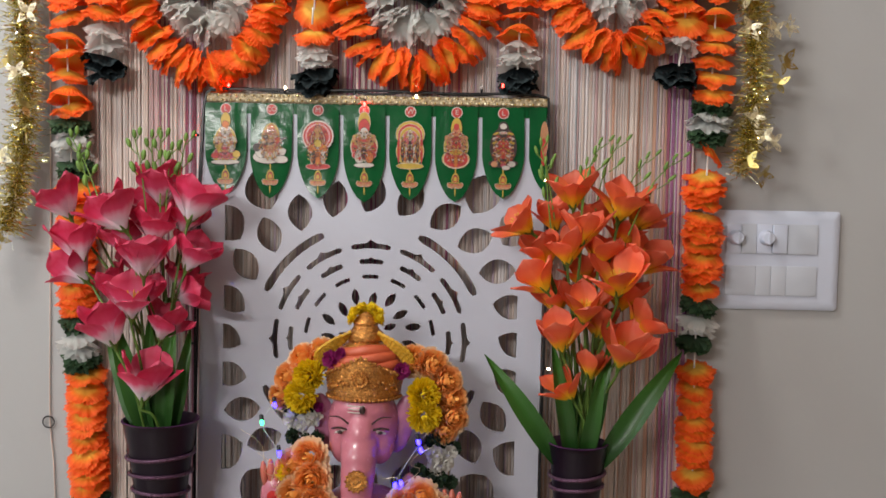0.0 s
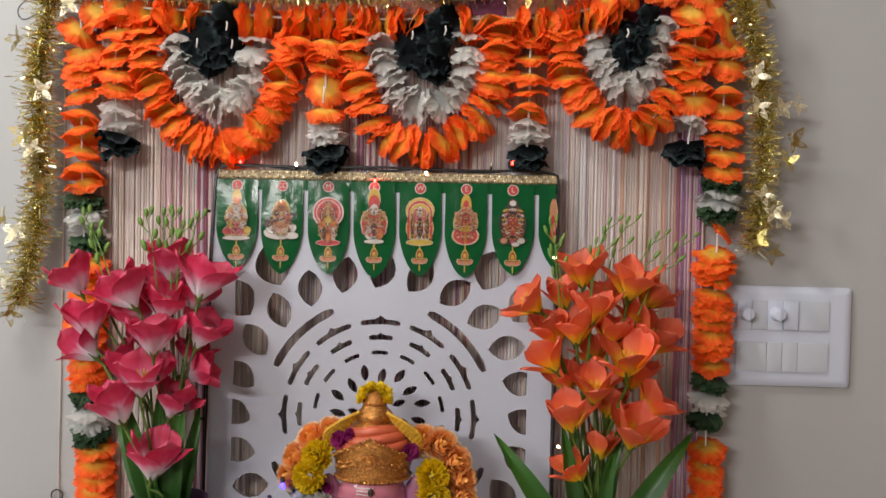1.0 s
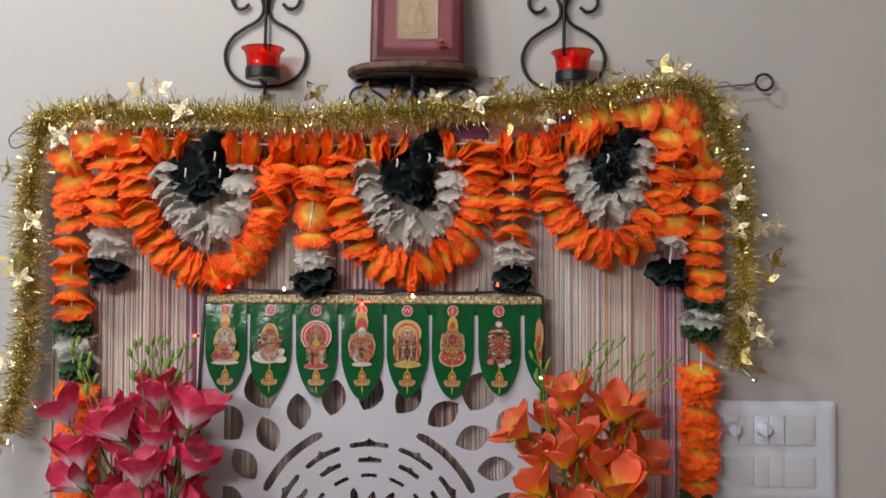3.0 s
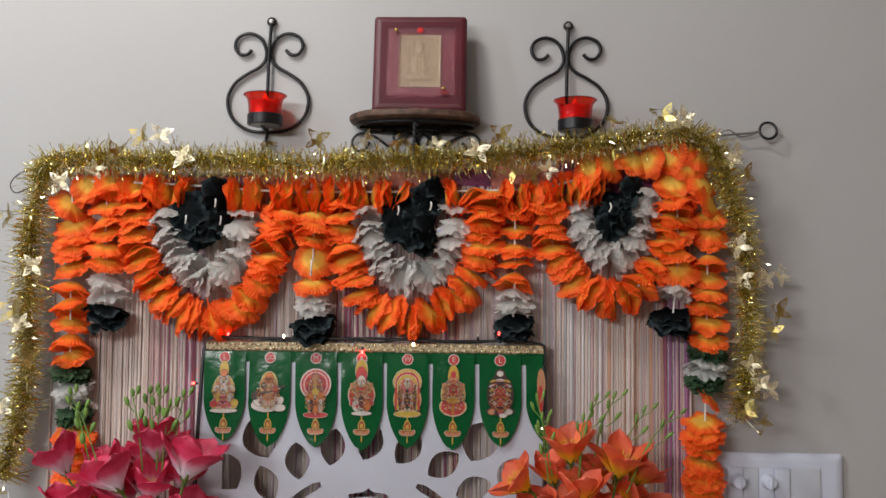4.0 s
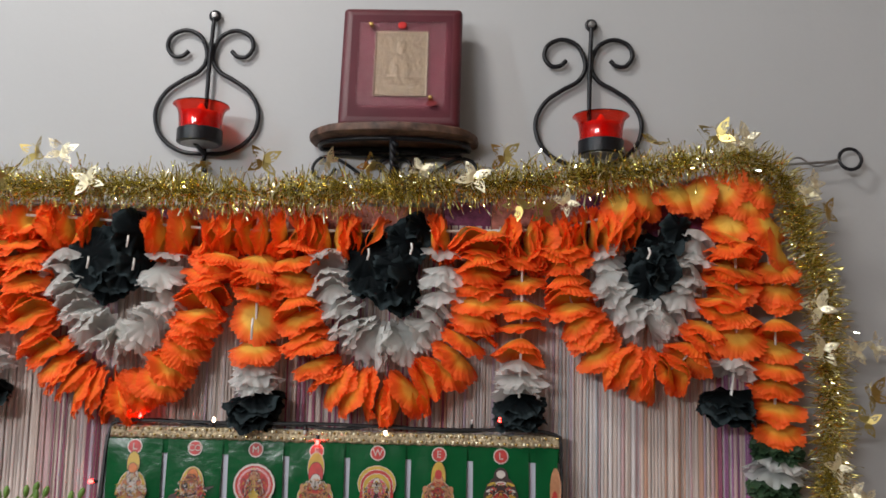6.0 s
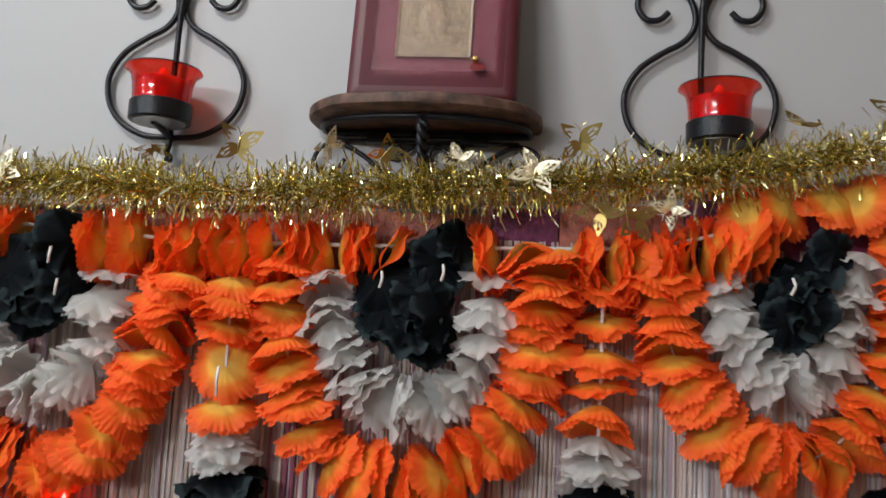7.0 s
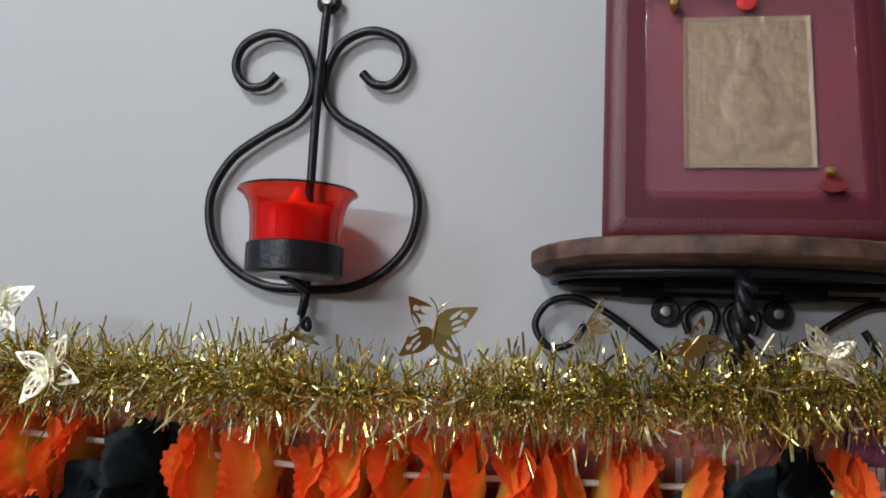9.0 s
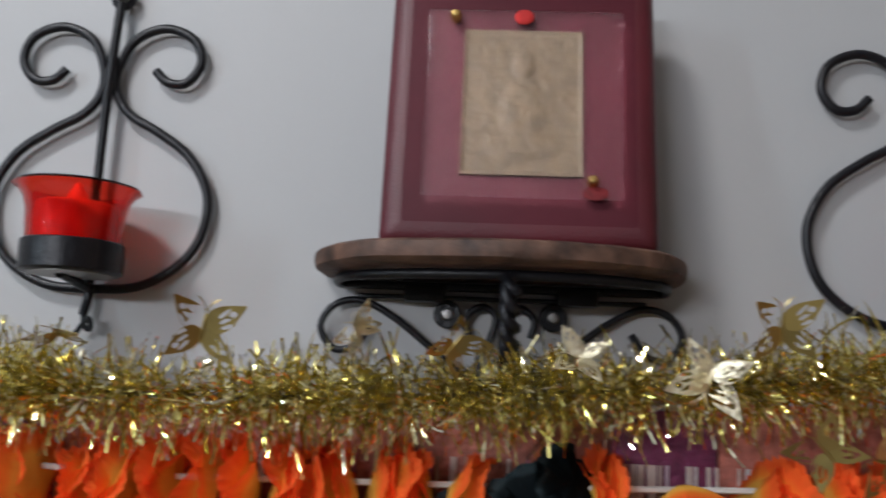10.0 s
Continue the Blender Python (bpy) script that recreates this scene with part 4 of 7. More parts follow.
def banner():
    ba = thing("welcome_banner", tuple(on_board(-0.09, 1.41)), "green plastic welcome banner with seven lettered pennants and gold lace", "banner")
    own = bmesh.new()
    x0, x1 = -0.334, 0.158
    n = 120
    rows = []
    for j, (z, l) in enumerate(((1.4215, 0.0012), (1.4200, 0.0030), (1.4150, 0.0034), (1.4095, 0.0030), (1.4080, 0.0012))):
        rows.append([own.verts.new(on_board(x0 + (x1 - x0) * i / n, z + 0.0006 * math.sin(i * 2.1) + 0.0012 * noise.noise((i * 0.09, 3, 1)), l + 0.0007 * (i % 2))) for i in range(n + 1)])
    for a, b in zip(rows, rows[1:]):
        for i in range(n):
            own.faces.new((a[i], b[i], b[i + 1], a[i + 1]))
    part("lace_trim", own, TRIM_GOLD, ba, "gold sequined lace trim")
    dots = bmesh.new()
    for k in range(230):
        f = k / 229
        blob(dots, on_board(x0 + 0.002 + (x1 - x0 - 0.004) * f, 1.4115 + (0.0065 if k % 2 else 0) + 0.0012 * noise.noise((k * 0.045, 3, 1)), 0.0040), (0.0016, 0.0011, 0.0016), (k * 7) % 3, seg=6, rings=4)
    part("sequin_edging", dots, [TRIM_GOLD, BRASS, FOIL_PALE], ba, "two rows of tiny gold sequins", kind="stuff")
    strip = bmesh.new()
    rows = [[strip.verts.new(on_board(x0 + (x1 - x0) * i / 40, z, 0.0010 + 0.0006 * noise.noise((i * 0.2, z * 40, 5)))) for i in range(41)] for z in (1.412, 1.402, 1.3925)]
    for a, b in zip(rows, rows[1:]):
        for i in range(40):
            strip.faces.new((a[i], b[i], b[i + 1], a[i + 1]))
    part("top_strip", strip, BANNER_GREEN, ba, "green plastic strip")
    words = ["L", "CO", "M", "E", "W", "E", "L", ""]
    for k, word in enumerate(words):
        cx = -0.3060 + 0.0668 * k
        drop = (0.130, 0.137, 0.136, 0.140, 0.136, 0.137, 0.131, 0.124)[k]
        hw = 0.0302
        lo_x, hi_x = -hw, hw
        if k == 7:
            lo_x, hi_x = -0.0295, -0.0055
        pm = bmesh.new()
        nv, nu = 22, 8
        grid = []
        bend = random.Random(k).uniform(0.004, 0.010)
        for j in range(nv + 1):
            f = j / nv
            z = -drop * f
            wz = hw if f < 0.52 else hw * max(0, 1 - ((f - 0.52) / 0.48) ** 1.7) ** 0.62
            row = []
            for i in range(nu + 1):
                u = -1 + 2 * i / nu
                x = min(max(u * wz, lo_x), hi_x)
                bulge = 0.0022 + 0.0035 * math.sin(math.pi * f) * (0.6 + 0.4 * math.cos(u * 1.4)) + bend * max(0, f - 0.55) ** 2 * 3 + 0.0012 * noise.noise((x * 60, f * 3, k))
                row.append(pm.verts.new((x, z, bulge)))
            grid.append(row)
        for j in range(nv):
            for i in range(nu):
                pm.faces.new((grid[j][i], grid[j + 1][i], grid[j + 1][i + 1], grid[j][i + 1]))
        bmesh.ops.remove_doubles(pm, verts=pm.verts, dist=1e-5)
        tilt = random.Random(k + 20).uniform(-1.2, 1.2) + (0.6 if k == 1 else 0)
        at = Matrix.Translation(on_board(cx, 1.407)) @ (LEAN.to_3x3().to_4x4()) @ pose(0, 0, 0, 0, 0, tilt)
        pen = part("pennant", pm, BANNER_GREEN, ba, "glossy green pointed pennant", at)

        def height(y):
            f = min(1, max(0, -y / drop))
            return 0.0022 + 0.0035 * math.sin(math.pi * f) + bend * max(0, f - 0.55) ** 2 * 3 + 0.0009

        def press(bm_or_me, cy):
            vs = bm_or_me.verts if isinstance(bm_or_me, bmesh.types.BMesh) else bm_or_me.vertices
            for v in vs:
                v.co.z += height(v.co.y + cy)
                v.co.y += cy
        if k < 7:
            bad = bmesh.new()
            disc(bad, (0, 0), 0.0082, 0.0082, 0.0002, 1), disc(bad, (0, 0), 0.0070, 0.0070, 0.00035, 0)
            press(bad, -0.0085)
            part("badge", bad, [INK_RED, INK_WHITE], pen, "round red badge", at, smooth=False)
            le = letter(word, 0.0105 if len(word) == 1 else 0.0095)
            for v in le.vertices:
                v.co.z += height(-0.0085) + 0.0007
                v.co.y += -0.0085
            under("letter", le, pen, "white letter " + word, at)
            mo = motif(k)
            bmesh.ops.transform(mo, matrix=Matrix.Diagonal((0.97, 1.04, 1, 1)), verts=mo.verts)
            press(mo, -0.0575)
            part("emblem", mo, INKS, pen, "colourful printed emblem", at, smooth=False)
            oil = bmesh.new()
            for c0, rx, ry, turn, lvl, ink in ((0.0075, 0.0042, 0.0078, 14, 3, Y_), (0.0070, 0.0029, 0.0058, 12, 4, D_), (0.0066, 0.0022, 0.0048, 10, 5, R_), (0.0060, 0.0013, 0.0032, 8, 6, Y_)):
                for s in (-1, 1):
                    disc(oil, (-s * 0.0010, c0), rx, ry, 0.0001 * lvl + 0.00002 * s, ink, 18, 0, 360, -s * turn)
            for j, px in enumerate((-0.0082, -0.0046, 0.0, 0.0046, 0.0082)):
                disc(oil, (px, -0.0025 - 0.0008 * (j % 2)), 0.0034, 0.0044, 0.0007 + 0.00003 * j, W_, 14, 0, 360, -px * 3800)
                disc(oil, (px, -0.0025 - 0.0008 * (j % 2)), 0.0029, 0.0039, 0.0009 + 0.00003 * j, F_, 14, 0, 360, -px * 3800)
                disc(oil, (px, -0.0020), 0.0011, 0.0014, 0.0012, R_ if j % 2 else O_, 10)
            disc(oil, (0, 0.0004), 0.0104, 0.0011, 0.0013, D_, 18), disc(oil, (0, 0.0008), 0.0098, 0.0006, 0.0014, Y_, 18)
            disc(oil, (0, 0.020), 0.0009, 0.0075, 0.0003, Y_), disc(oil, (0, -0.012), 0.0009, 0.0065, 0.0003, Y_)
            press(oil, -0.1105)
            part("lamp_print", oil, INKS, pen, "printed yellow oil lamp", at, smooth=False)
        else:
            mo = bmesh.new()
            disc(mo, (-0.008, 0.01), 0.006, 0.024, 0.0004, 3), disc(mo, (-0.009, -0.01), 0.004, 0.02, 0.0005, 0)
            press(mo, -0.053)
            part("emblem", mo, INKS, pen, "edge of a printed emblem", at, smooth=False)
    return ba


banner()


# ---- cloth flower garland over the curtain ----
def bloom_mesh(name, mat, seed, radius=0.0285, layers=2, droop=0.42, ruffle=0.07, lobes=5, teeth=24, bite=0.05, shrink=0.06, drop=0.0034, crease=0.03, crown=0.10, power=1.9):
    """A thin cloth flower like a little parasol, its crown towards +z, the rim finely serrated, its string along z."""
    bm = bmesh.new()
    rnd = random.Random(seed)
    nr, ns = 8, teeth * 4
    for layer in range(layers):
        ph, ph2, ph3, ph4 = (rnd.uniform(0, 6.28) for _ in range(4))
        rad = radius * (1 - shrink * layer) * rnd.uniform(0.95, 1.05)
        hang = droop * rnd.uniform(0.85, 1.2)
        rings = []
        for j in range(nr + 1):
            f = crown + (1 - crown) * j / nr
            ring = []
            for i in range(ns):
                a = 2 * math.pi * i / ns
                saw = abs(((teeth * a + ph2) / 6.2832) % 1 - 0.5) * 2
                edge = 1 + bite * (saw - 0.5) * f ** 7 + 0.06 * math.cos(lobes * a + ph) * f ** 3
                edge += 0.11 * f ** 3 * noise.noise((math.cos(a) * 2.6, math.sin(a) * 2.6, seed + layer))
                wave = ruffle * f ** 2.2 * math.sin(lobes * a + ph3) + 0.6 * ruffle * f ** 3 * math.sin((2 * lobes + 1) * a + ph4)
                wave += crease * f ** 2 * math.sin(teeth / 2 * a + ph) * (0.5 + 0.5 * math.sin(3 * a + ph2))
                wave += 0.20 * f * noise.noise((math.cos(a) * 0.9 + 5, math.sin(a) * 0.9, seed * 1.7 + layer))
                r = rad * f * edge * (1 - 0.10 * hang * f)
                z = -drop * layer + rad * (0.35 * hang - hang * f ** power + wave)
                ring.append(bm.verts.new((r * math.cos(a), r * math.sin(a), z)))
            rings.append(ring)
        for a, b in zip(rings, rings[1:]):
            for i in range(ns):
                bm.faces.new((a[i], a[(i + 1) % ns], b[(i + 1) % ns], b[i]))
        bm.faces.new(rings[0])
    return mesh_of(name, bm, mat)


ORANGE = [bloom_mesh("orange_bloom", ORANGE_CLOTH, s, droop=c, ruffle=r, teeth=34, bite=0.13, crease=0.012, lobes=lo, drop=0.0026) for s, c, r, lo in
          ((1, 0.26, 0.07, 4), (2, 0.20, 0.10, 3), (3, 0.34, 0.06, 5), (4, 0.22, 0.11, 3), (5, 0.30, 0.08, 4), (6, 0.16, 0.09, 4), (7, 0.24, 0.13, 2))]
FLAT = [bloom_mesh("orange_bloom", ORANGE_CLOTH, s + 60, droop=c, ruffle=r, teeth=34, bite=0.14, crease=0.014, lobes=6) for s, c, r in ((1, 0.12, 0.05), (2, 0.20, 0.05), (3, 0.10, 0.06), (4, 0.24, 0.04))]
FOLD = [bloom_mesh("orange_bloom", ORANGE_CLOTH, s + 70, droop=c, ruffle=r, teeth=34, bite=0.12, crease=0.012, lobes=2, shrink=0.10, power=1.5) for s, c, r in ((1, 0.16, 0.10), (2, 0.28, 0.13), (3, 0.12, 0.15), (4, 0.22, 0.17))]
WHITE = [bloom_mesh("white_bloom", WHITE_CLOTH, s + 10, 0.027, droop=c, ruffle=0.10, lobes=5, teeth=16, bite=0.30, crease=0.02, layers=la) for s, c, la in ((1, 0.30, 1), (2, 0.20, 2), (3, 0.42, 1), (4, 0.26, 1), (5, 0.36, 2))]
BLACK = [bloom_mesh("black_bloom", BLACK_CLOTH, s + 20, 0.031, 3, droop=c, ruffle=0.17, lobes=5, teeth=26, bite=0.06, crease=0.055, shrink=0.16, drop=0.004) for s, c in ((1, 0.25), (2, 0.45), (3, 0.12))]
BLACK_FLAT = [bloom_mesh("black_bloom", BLACK_CLOTH, s + 80, 0.029, 2, droop=c, ruffle=0.12, lobes=4, teeth=30, bite=0.07, crease=0.04) for s, c in ((1, 0.30), (2, 0.42), (3, 0.22))]
ARCH = [bloom_mesh("orange_bloom", ORANGE_CLOTH, s + 90, droop=c, ruffle=r, teeth=34, bite=0.13, crease=0.012, lobes=2, power=1.7) for s, c, r in ((1, 0.62, 0.10), (2, 0.52, 0.14), (3, 0.72, 0.08))]
WHITE_ARCH = [bloom_mesh("white_bloom", WHITE_CLOTH, s + 96, 0.027, droop=c, ruffle=0.12, lobes=3, teeth=16, bite=0.30, crease=0.02, layers=1, power=1.7) for s, c in ((1, 0.7), (2, 0.55))]
GREEN = [bloom_mesh("green_bloom", GREEN_CLOTH, s + 30, 0.027, droop=c, ruffle=0.10, lobes=7, bite=0.2) for s, c in ((1, 0.2), (2, 0.3))]
rt = random.Random(11)


def thread_on(parent, line, kinds, gap, tilt=14.0, scale=1.0, flip=1, fan=0.0):
    """Strings flowers on a line, each square to it but for a chance tilt."""
    n = max(2, round(length_of(line) / gap))
    pts = spline(line, n)
    for i, p in enumerate(pts):
        t = (pts[min(i + 1, n)] - pts[max(i - 1, 0)]).normalized() * flip
        me, lean = rt.choice(kinds), fan
        jolt = Vector((rt.gauss(0, 1), rt.gauss(0, 1), rt.gauss(0, 1))) * math.tan(radians(tilt)) * 0.7
        if t.z < -0.12:
            t = -t
        # one flower in four hangs open towards the room, its hollow showing
        if (kinds is ORANGE or kinds is WHITE) and t.z > 0.6 and rt.random() < (0.30 if kinds is ORANGE else 0.42):
            me, lean = rt.choice(ARCH if kinds is ORANGE else WHITE_ARCH), -0.30
        axis = (t + jolt + Vector((0, -lean, 0))).normalized()
        q = p + Vector((rt.uniform(-0.002, 0.002), rt.uniform(-0.003, 0.003), rt.uniform(-0.004, 0.004)))
        under(me.name.split(".")[0], me, parent, "", towards(q, axis, rt.uniform(0, 360), scale * rt.uniform(0.90, 1.10)))


def toran():
    g = thing("flower_toran", (-0.08, 1.21, 1.65), "orange, white and black cloth flower toran draped over the curtain", "garland")
    Y = 1.207

    def bloom(kinds, x, z, axis, size, dy=0.0):
        me = rt.choice(kinds)
        under(me.name.split(".")[0], me, g, "", towards((x, Y + dy, z), axis, rt.uniform(0, 360), size))
    top = [(-0.535, Y, 1.655), (-0.40, Y, 1.652), (-0.230, Y, 1.642), (-0.130, Y, 1.642), (0.050, Y, 1.645), (0.163, Y, 1.652), (0.26, Y, 1.680), (0.357, Y, 1.698), (0.395, Y, 1.690)]
    part("string", tube(top, 0.0016, 60, 6), STRING_WHITE, g, "white string")
    # flowers hanging on their edge along the top string
    for x0, x1, n in ((-0.455, -0.366, 10), (-0.302, -0.262, 5), (-0.240, -0.192, 6), (-0.174, -0.128, 7), (-0.120, -0.055, 9), (0.014, 0.028, 3), (0.092, 0.100, 2), (0.104, 0.178, 11), (0.186, 0.240, 7)):
        for k in range(n):
            f = k / max(1, n - 1)
            x = x0 + (x1 - x0) * f + rt.uniform(-0.003, 0.003)
            z = 1.641 + 0.010 * noise.noise((x * 20, 1, 1)) + (max(0, x - 0.17) * 0.26)
            z += (0.006 if x < -0.34 else 0) + rt.uniform(-0.004, 0.004)
            lean = rt.choice((-1, 1))
            ax = Vector((lean, rt.uniform(-0.34, 0.12), rt.uniform(-0.20, 0.40)))
            bloom(FOLD, x, z - 0.006, ax, rt.uniform(0.88, 1.10), rt.uniform(-0.004, 0.006))
    # full flowers facing the room at both upper corners
    for x, z, ax, sc in ((-0.515, 1.648, (0.4, -0.9, 0.6), 0.95), (-0.478, 1.650, (0.8, -0.7, 0.3), 0.95), (-0.522, 1.640, (-0.5, -0.8, 0.6), 0.9),
                         (0.226, 1.680, (-0.3, -0.9, 0.5), 0.95), (0.252, 1.686, (0.5, -0.8, 0.4), 0.95), (0.285, 1.692, (0.2, -0.8, 0.7), 0.95), (0.306, 1.690, (-0.6, -0.7, 0.3), 0.9),
                         (0.338, 1.698, (-0.7, -0.7, 0.2), 0.95), (0.364, 1.688, (0.1, -1, 0.45), 1.05), (0.380, 1.700, (0.5, -0.8, 0.5), 0.9), (0.358, 1.712, (0.0, -0.8, 0.8), 0.85), (0.343, 1.660, (-0.1, -0.9, 0.6), 1.0),
                         (0.388, 1.655, (0.6, -0.8, 0.4), 0.95), (0.398, 1.630, (0.9, -0.6, 0.3), 0.95)):
        bloom(ORANGE + FOLD[:2], x, z, ax, sc, -0.004)
    # flowers hanging open below the string, their hollows showing
    for x, z, ax, sc in ((0.056, 1.642, (-0.3, 0.25, 1), 1.0), (0.078, 1.634, (0.1, 0.35, 1), 1.22), (0.070, 1.612, (-0.1, 0.2, 1), 1.1), (-0.178, 1.590, (0.05, 0.35, 1), 1.15), (0.149, 1.618, (0.2, 0.3, 1), 1.05), (-0.216, 1.606, (0.2, 0.3, 1), 1.0)):
        bloom(ARCH, x, z, ax, sc, -0.008)
    # three swags, each with a white one inside
    swags = [[(-0.449, 1.640), (-0.440, 1.563), (-0.415, 1.502), (-0.373, 1.461), (-0.325, 1.449), (-0.282, 1.473), (-0.250, 1.524), (-0.236, 1.575), (-0.230, 1.622)],
             [(-0.138, 1.628), (-0.138, 1.574), (-0.123, 1.522), (-0.092, 1.477), (-0.035, 1.456), (0.017, 1.475), (0.051, 1.516), (0.067, 1.561), (0.066, 1.620)],
             [(0.163, 1.632), (0.169, 1.575), (0.200, 1.517), (0.247, 1.488), (0.290, 1.503), (0.320, 1.545), (0.338, 1.595), (0.348, 1.645)]]
    inner = [[(-0.402, 1.615), (-0.394, 1.575), (-0.370, 1.535), (-0.333, 1.514), (-0.300, 1.532), (-0.282, 1.565)],
             [(-0.106, 1.618), (-0.097, 1.575), (-0.071, 1.533), (-0.032, 1.515), (0.005, 1.532), (0.025, 1.570), (0.031, 1.617)],
             [(0.203, 1.632), (0.209, 1.595), (0.228, 1.560), (0.256, 1.546), (0.282, 1.561), (0.298, 1.604), (0.310, 1.648)]]
    for line, gap, fan in zip(swags, (0.0146, 0.0172, 0.0178), (0.46, 0.34, 0.36)):
        line = [(x, Y - 0.002, z) for x, z in line]
        part("string", tube([(x, y + 0.012, z) for x, y, z in line], 0.0009, 50, 6), STRING_WHITE, g, "white string")
        thread_on(g, line, ORANGE, gap, 10, 1.05, -1, fan)
    for line in inner:
        line = [(x, Y - 0.004, z) for x, z in line]
        part("string", tube([(x, y + 0.012, z) for x, y, z in line], 0.0009, 40, 6), STRING_WHITE, g, "white string")
        thread_on(g, line, WHITE, 0.0112, 18, 0.92, -1, 0.22)
    bloom(WHITE[1:2], -0.288, 1.590, (0.12, -0.55, 0.85), 1.08, -0.012)
    bloom(WHITE[3:], -0.283, 1.612, (0.0, -0.25, 1), 0.85, -0.004)
    # black rosettes in the middle of each swag
    for x, z, ax, sc, dy in ((-0.364, 1.609, (-0.3, -1, 0.2), 0.95, -0.018), (-0.364, 1.594, (-0.4, -0.9, 0.6), 0.85, -0.012), (-0.346, 1.574, (0.2, -0.9, -0.4), 0.74, -0.012), (-0.341, 1.592, (0.6, -0.7, 0.2), 0.8, -0.010),
                             (-0.316, 1.634, (0.75, -0.65, 0.1), 0.92, -0.014), (-0.311, 1.601, (0.75, -0.6, 0.3), 0.84, -0.014), (-0.326, 1.590, (0.4, -0.9, 0.2), 0.72, -0.018),
                             (-0.056, 1.612, (-0.25, -1, 0.2), 0.90, -0.016), (-0.052, 1.590, (-0.3, -0.8, 0.6), 0.90, -0.014), (-0.032, 1.580, (0.1, -0.7, 0.7), 0.92, -0.016), (-0.020, 1.573, (0.5, -0.8, 0.3), 0.85, -0.012),
                             (-0.008, 1.588, (0.85, -0.5, 0.1), 0.90, -0.014), (-0.012, 1.630, (0.4, -0.9, 0.1), 0.80, -0.012), (0.003, 1.647, (0.6, -0.7, 0.3), 0.62, -0.008), (-0.024, 1.602, (0.2, -1, 0.1), 0.80, -0.022),
                             (0.284, 1.650, (0.2, -1, 0.2), 0.58, -0.018), (0.264, 1.634, (-0.2, -0.7, 0.8), 0.84, -0.012), (0.244, 1.613, (-0.75, -0.6, 0.2), 0.86, -0.012), (0.258, 1.604, (-0.2, -1, 0.0), 0.80, -0.020),
                             (0.270, 1.606, (0.8, -0.5, 0.1), 0.82, -0.014), (0.250, 1.592, (-0.1, -1, -0.3), 0.66, -0.022)):
        bloom(BLACK, x, z, ax, sc * rt.uniform(1.04, 1.14), dy)
    for cx, cz in ((-0.356, 1.596), (-0.314, 1.620), (-0.306, 1.595), (-0.052, 1.611), (-0.006, 1.618), (0.247, 1.618)):
        part("string_end", tube([(cx, Y - 0.046, cz + 0.006), (cx + 0.001, Y - 0.049, cz), (cx - 0.001, Y - 0.046, cz - 0.006)], 0.0011, 8, 6), STRING_WHITE, g, "white string end")
    # short drops between the swags and at both ends
    for x, zo, zw, zb, dx in ((-0.487, (1.645, 1.535), (1.513, 1.490), (1.470, 1.450), 0.003), (-0.179, (1.600, 1.520), (1.491, 1.468), (1.452, 1.442), 0.0),
                              (0.115, (1.615, 1.520), (1.497, 1.474), (1.458, 1.444), -0.002), (0.349, (1.63, 1.535), (1.517, 1.500), (1.474, 1.450), -0.008)):
        part("string", tube([(x, Y - 0.006, zo[0]), (x, Y - 0.006, zo[1]), (x + dx, Y - 0.004, zb[1])], 0.0014, 20, 6), STRING_WHITE, g, "white string")
        if x == -0.179:
            for z, ax, sc in ((1.608, (0.1, -0.35, 1), 1.0), (1.592, (-0.2, -0.2, 1), 0.95), (1.573, (0.3, -0.4, 0.9), 0.95), (1.542, (0.05, -1, 0.25), 1.05), (1.509, (0.05, -0.45, 1), 1.04)):
                bloom(ORANGE, x, z, ax, sc, -0.004)
            part("string_end", tube([(x + 0.001, Y - 0.026, 1.540), (x + 0.002, Y - 0.032, 1.531), (x, Y - 0.024, 1.518)], 0.0013, 8, 6), STRING_WHITE, g, "white string end")
        else:
            thread_on(g, [(x, Y, zo[0]), (x, Y, (zo[0] + zo[1]) / 2), (x, Y, zo[1])], ORANGE, 0.0215, 12, 1.08, -1, 0.85 if x > 0.3 else 0.42)
        thread_on(g, [(x, Y, zw[0]), (x + dx / 2, Y, (zw[0] + zw[1]) / 2), (x + dx, Y, zw[1])], WHITE, 0.0115, 12, 1.0, -1, 0.25)
        thread_on(g, [(x + dx, Y, zb[0]), (x + dx, Y, (zb[0] + zb[1]) / 2), (x + dx, Y, zb[1])], BLACK_FLAT, 0.012, 14, 1.05, -1, 0.35)
    return g


toran()


def side_string(name_label, runs, line):
    g = thing("flower_string", line[0], name_label, "garland", "flower strings beside the curtain")
    part("string", tube(line, 0.0013, 80, 6), STRING_WHITE, g, "white string")
    for x0, z0, x1, z1, kinds, gap, sc, fan in runs:
        p0, p1 = Vector((x0, 1.214, z0)), Vector((x1, 1.214, z1))
        if z0 == z1:
            under(kinds[0].name.split(".")[0], kinds[0], g, "", towards(p0, (0.75, -0.1 - fan, 0.8), 30, sc))
        else:
            thread_on(g, [p0, (p0 + p1) / 2, p1], kinds, gap, 8, sc, -1, fan)
    return g


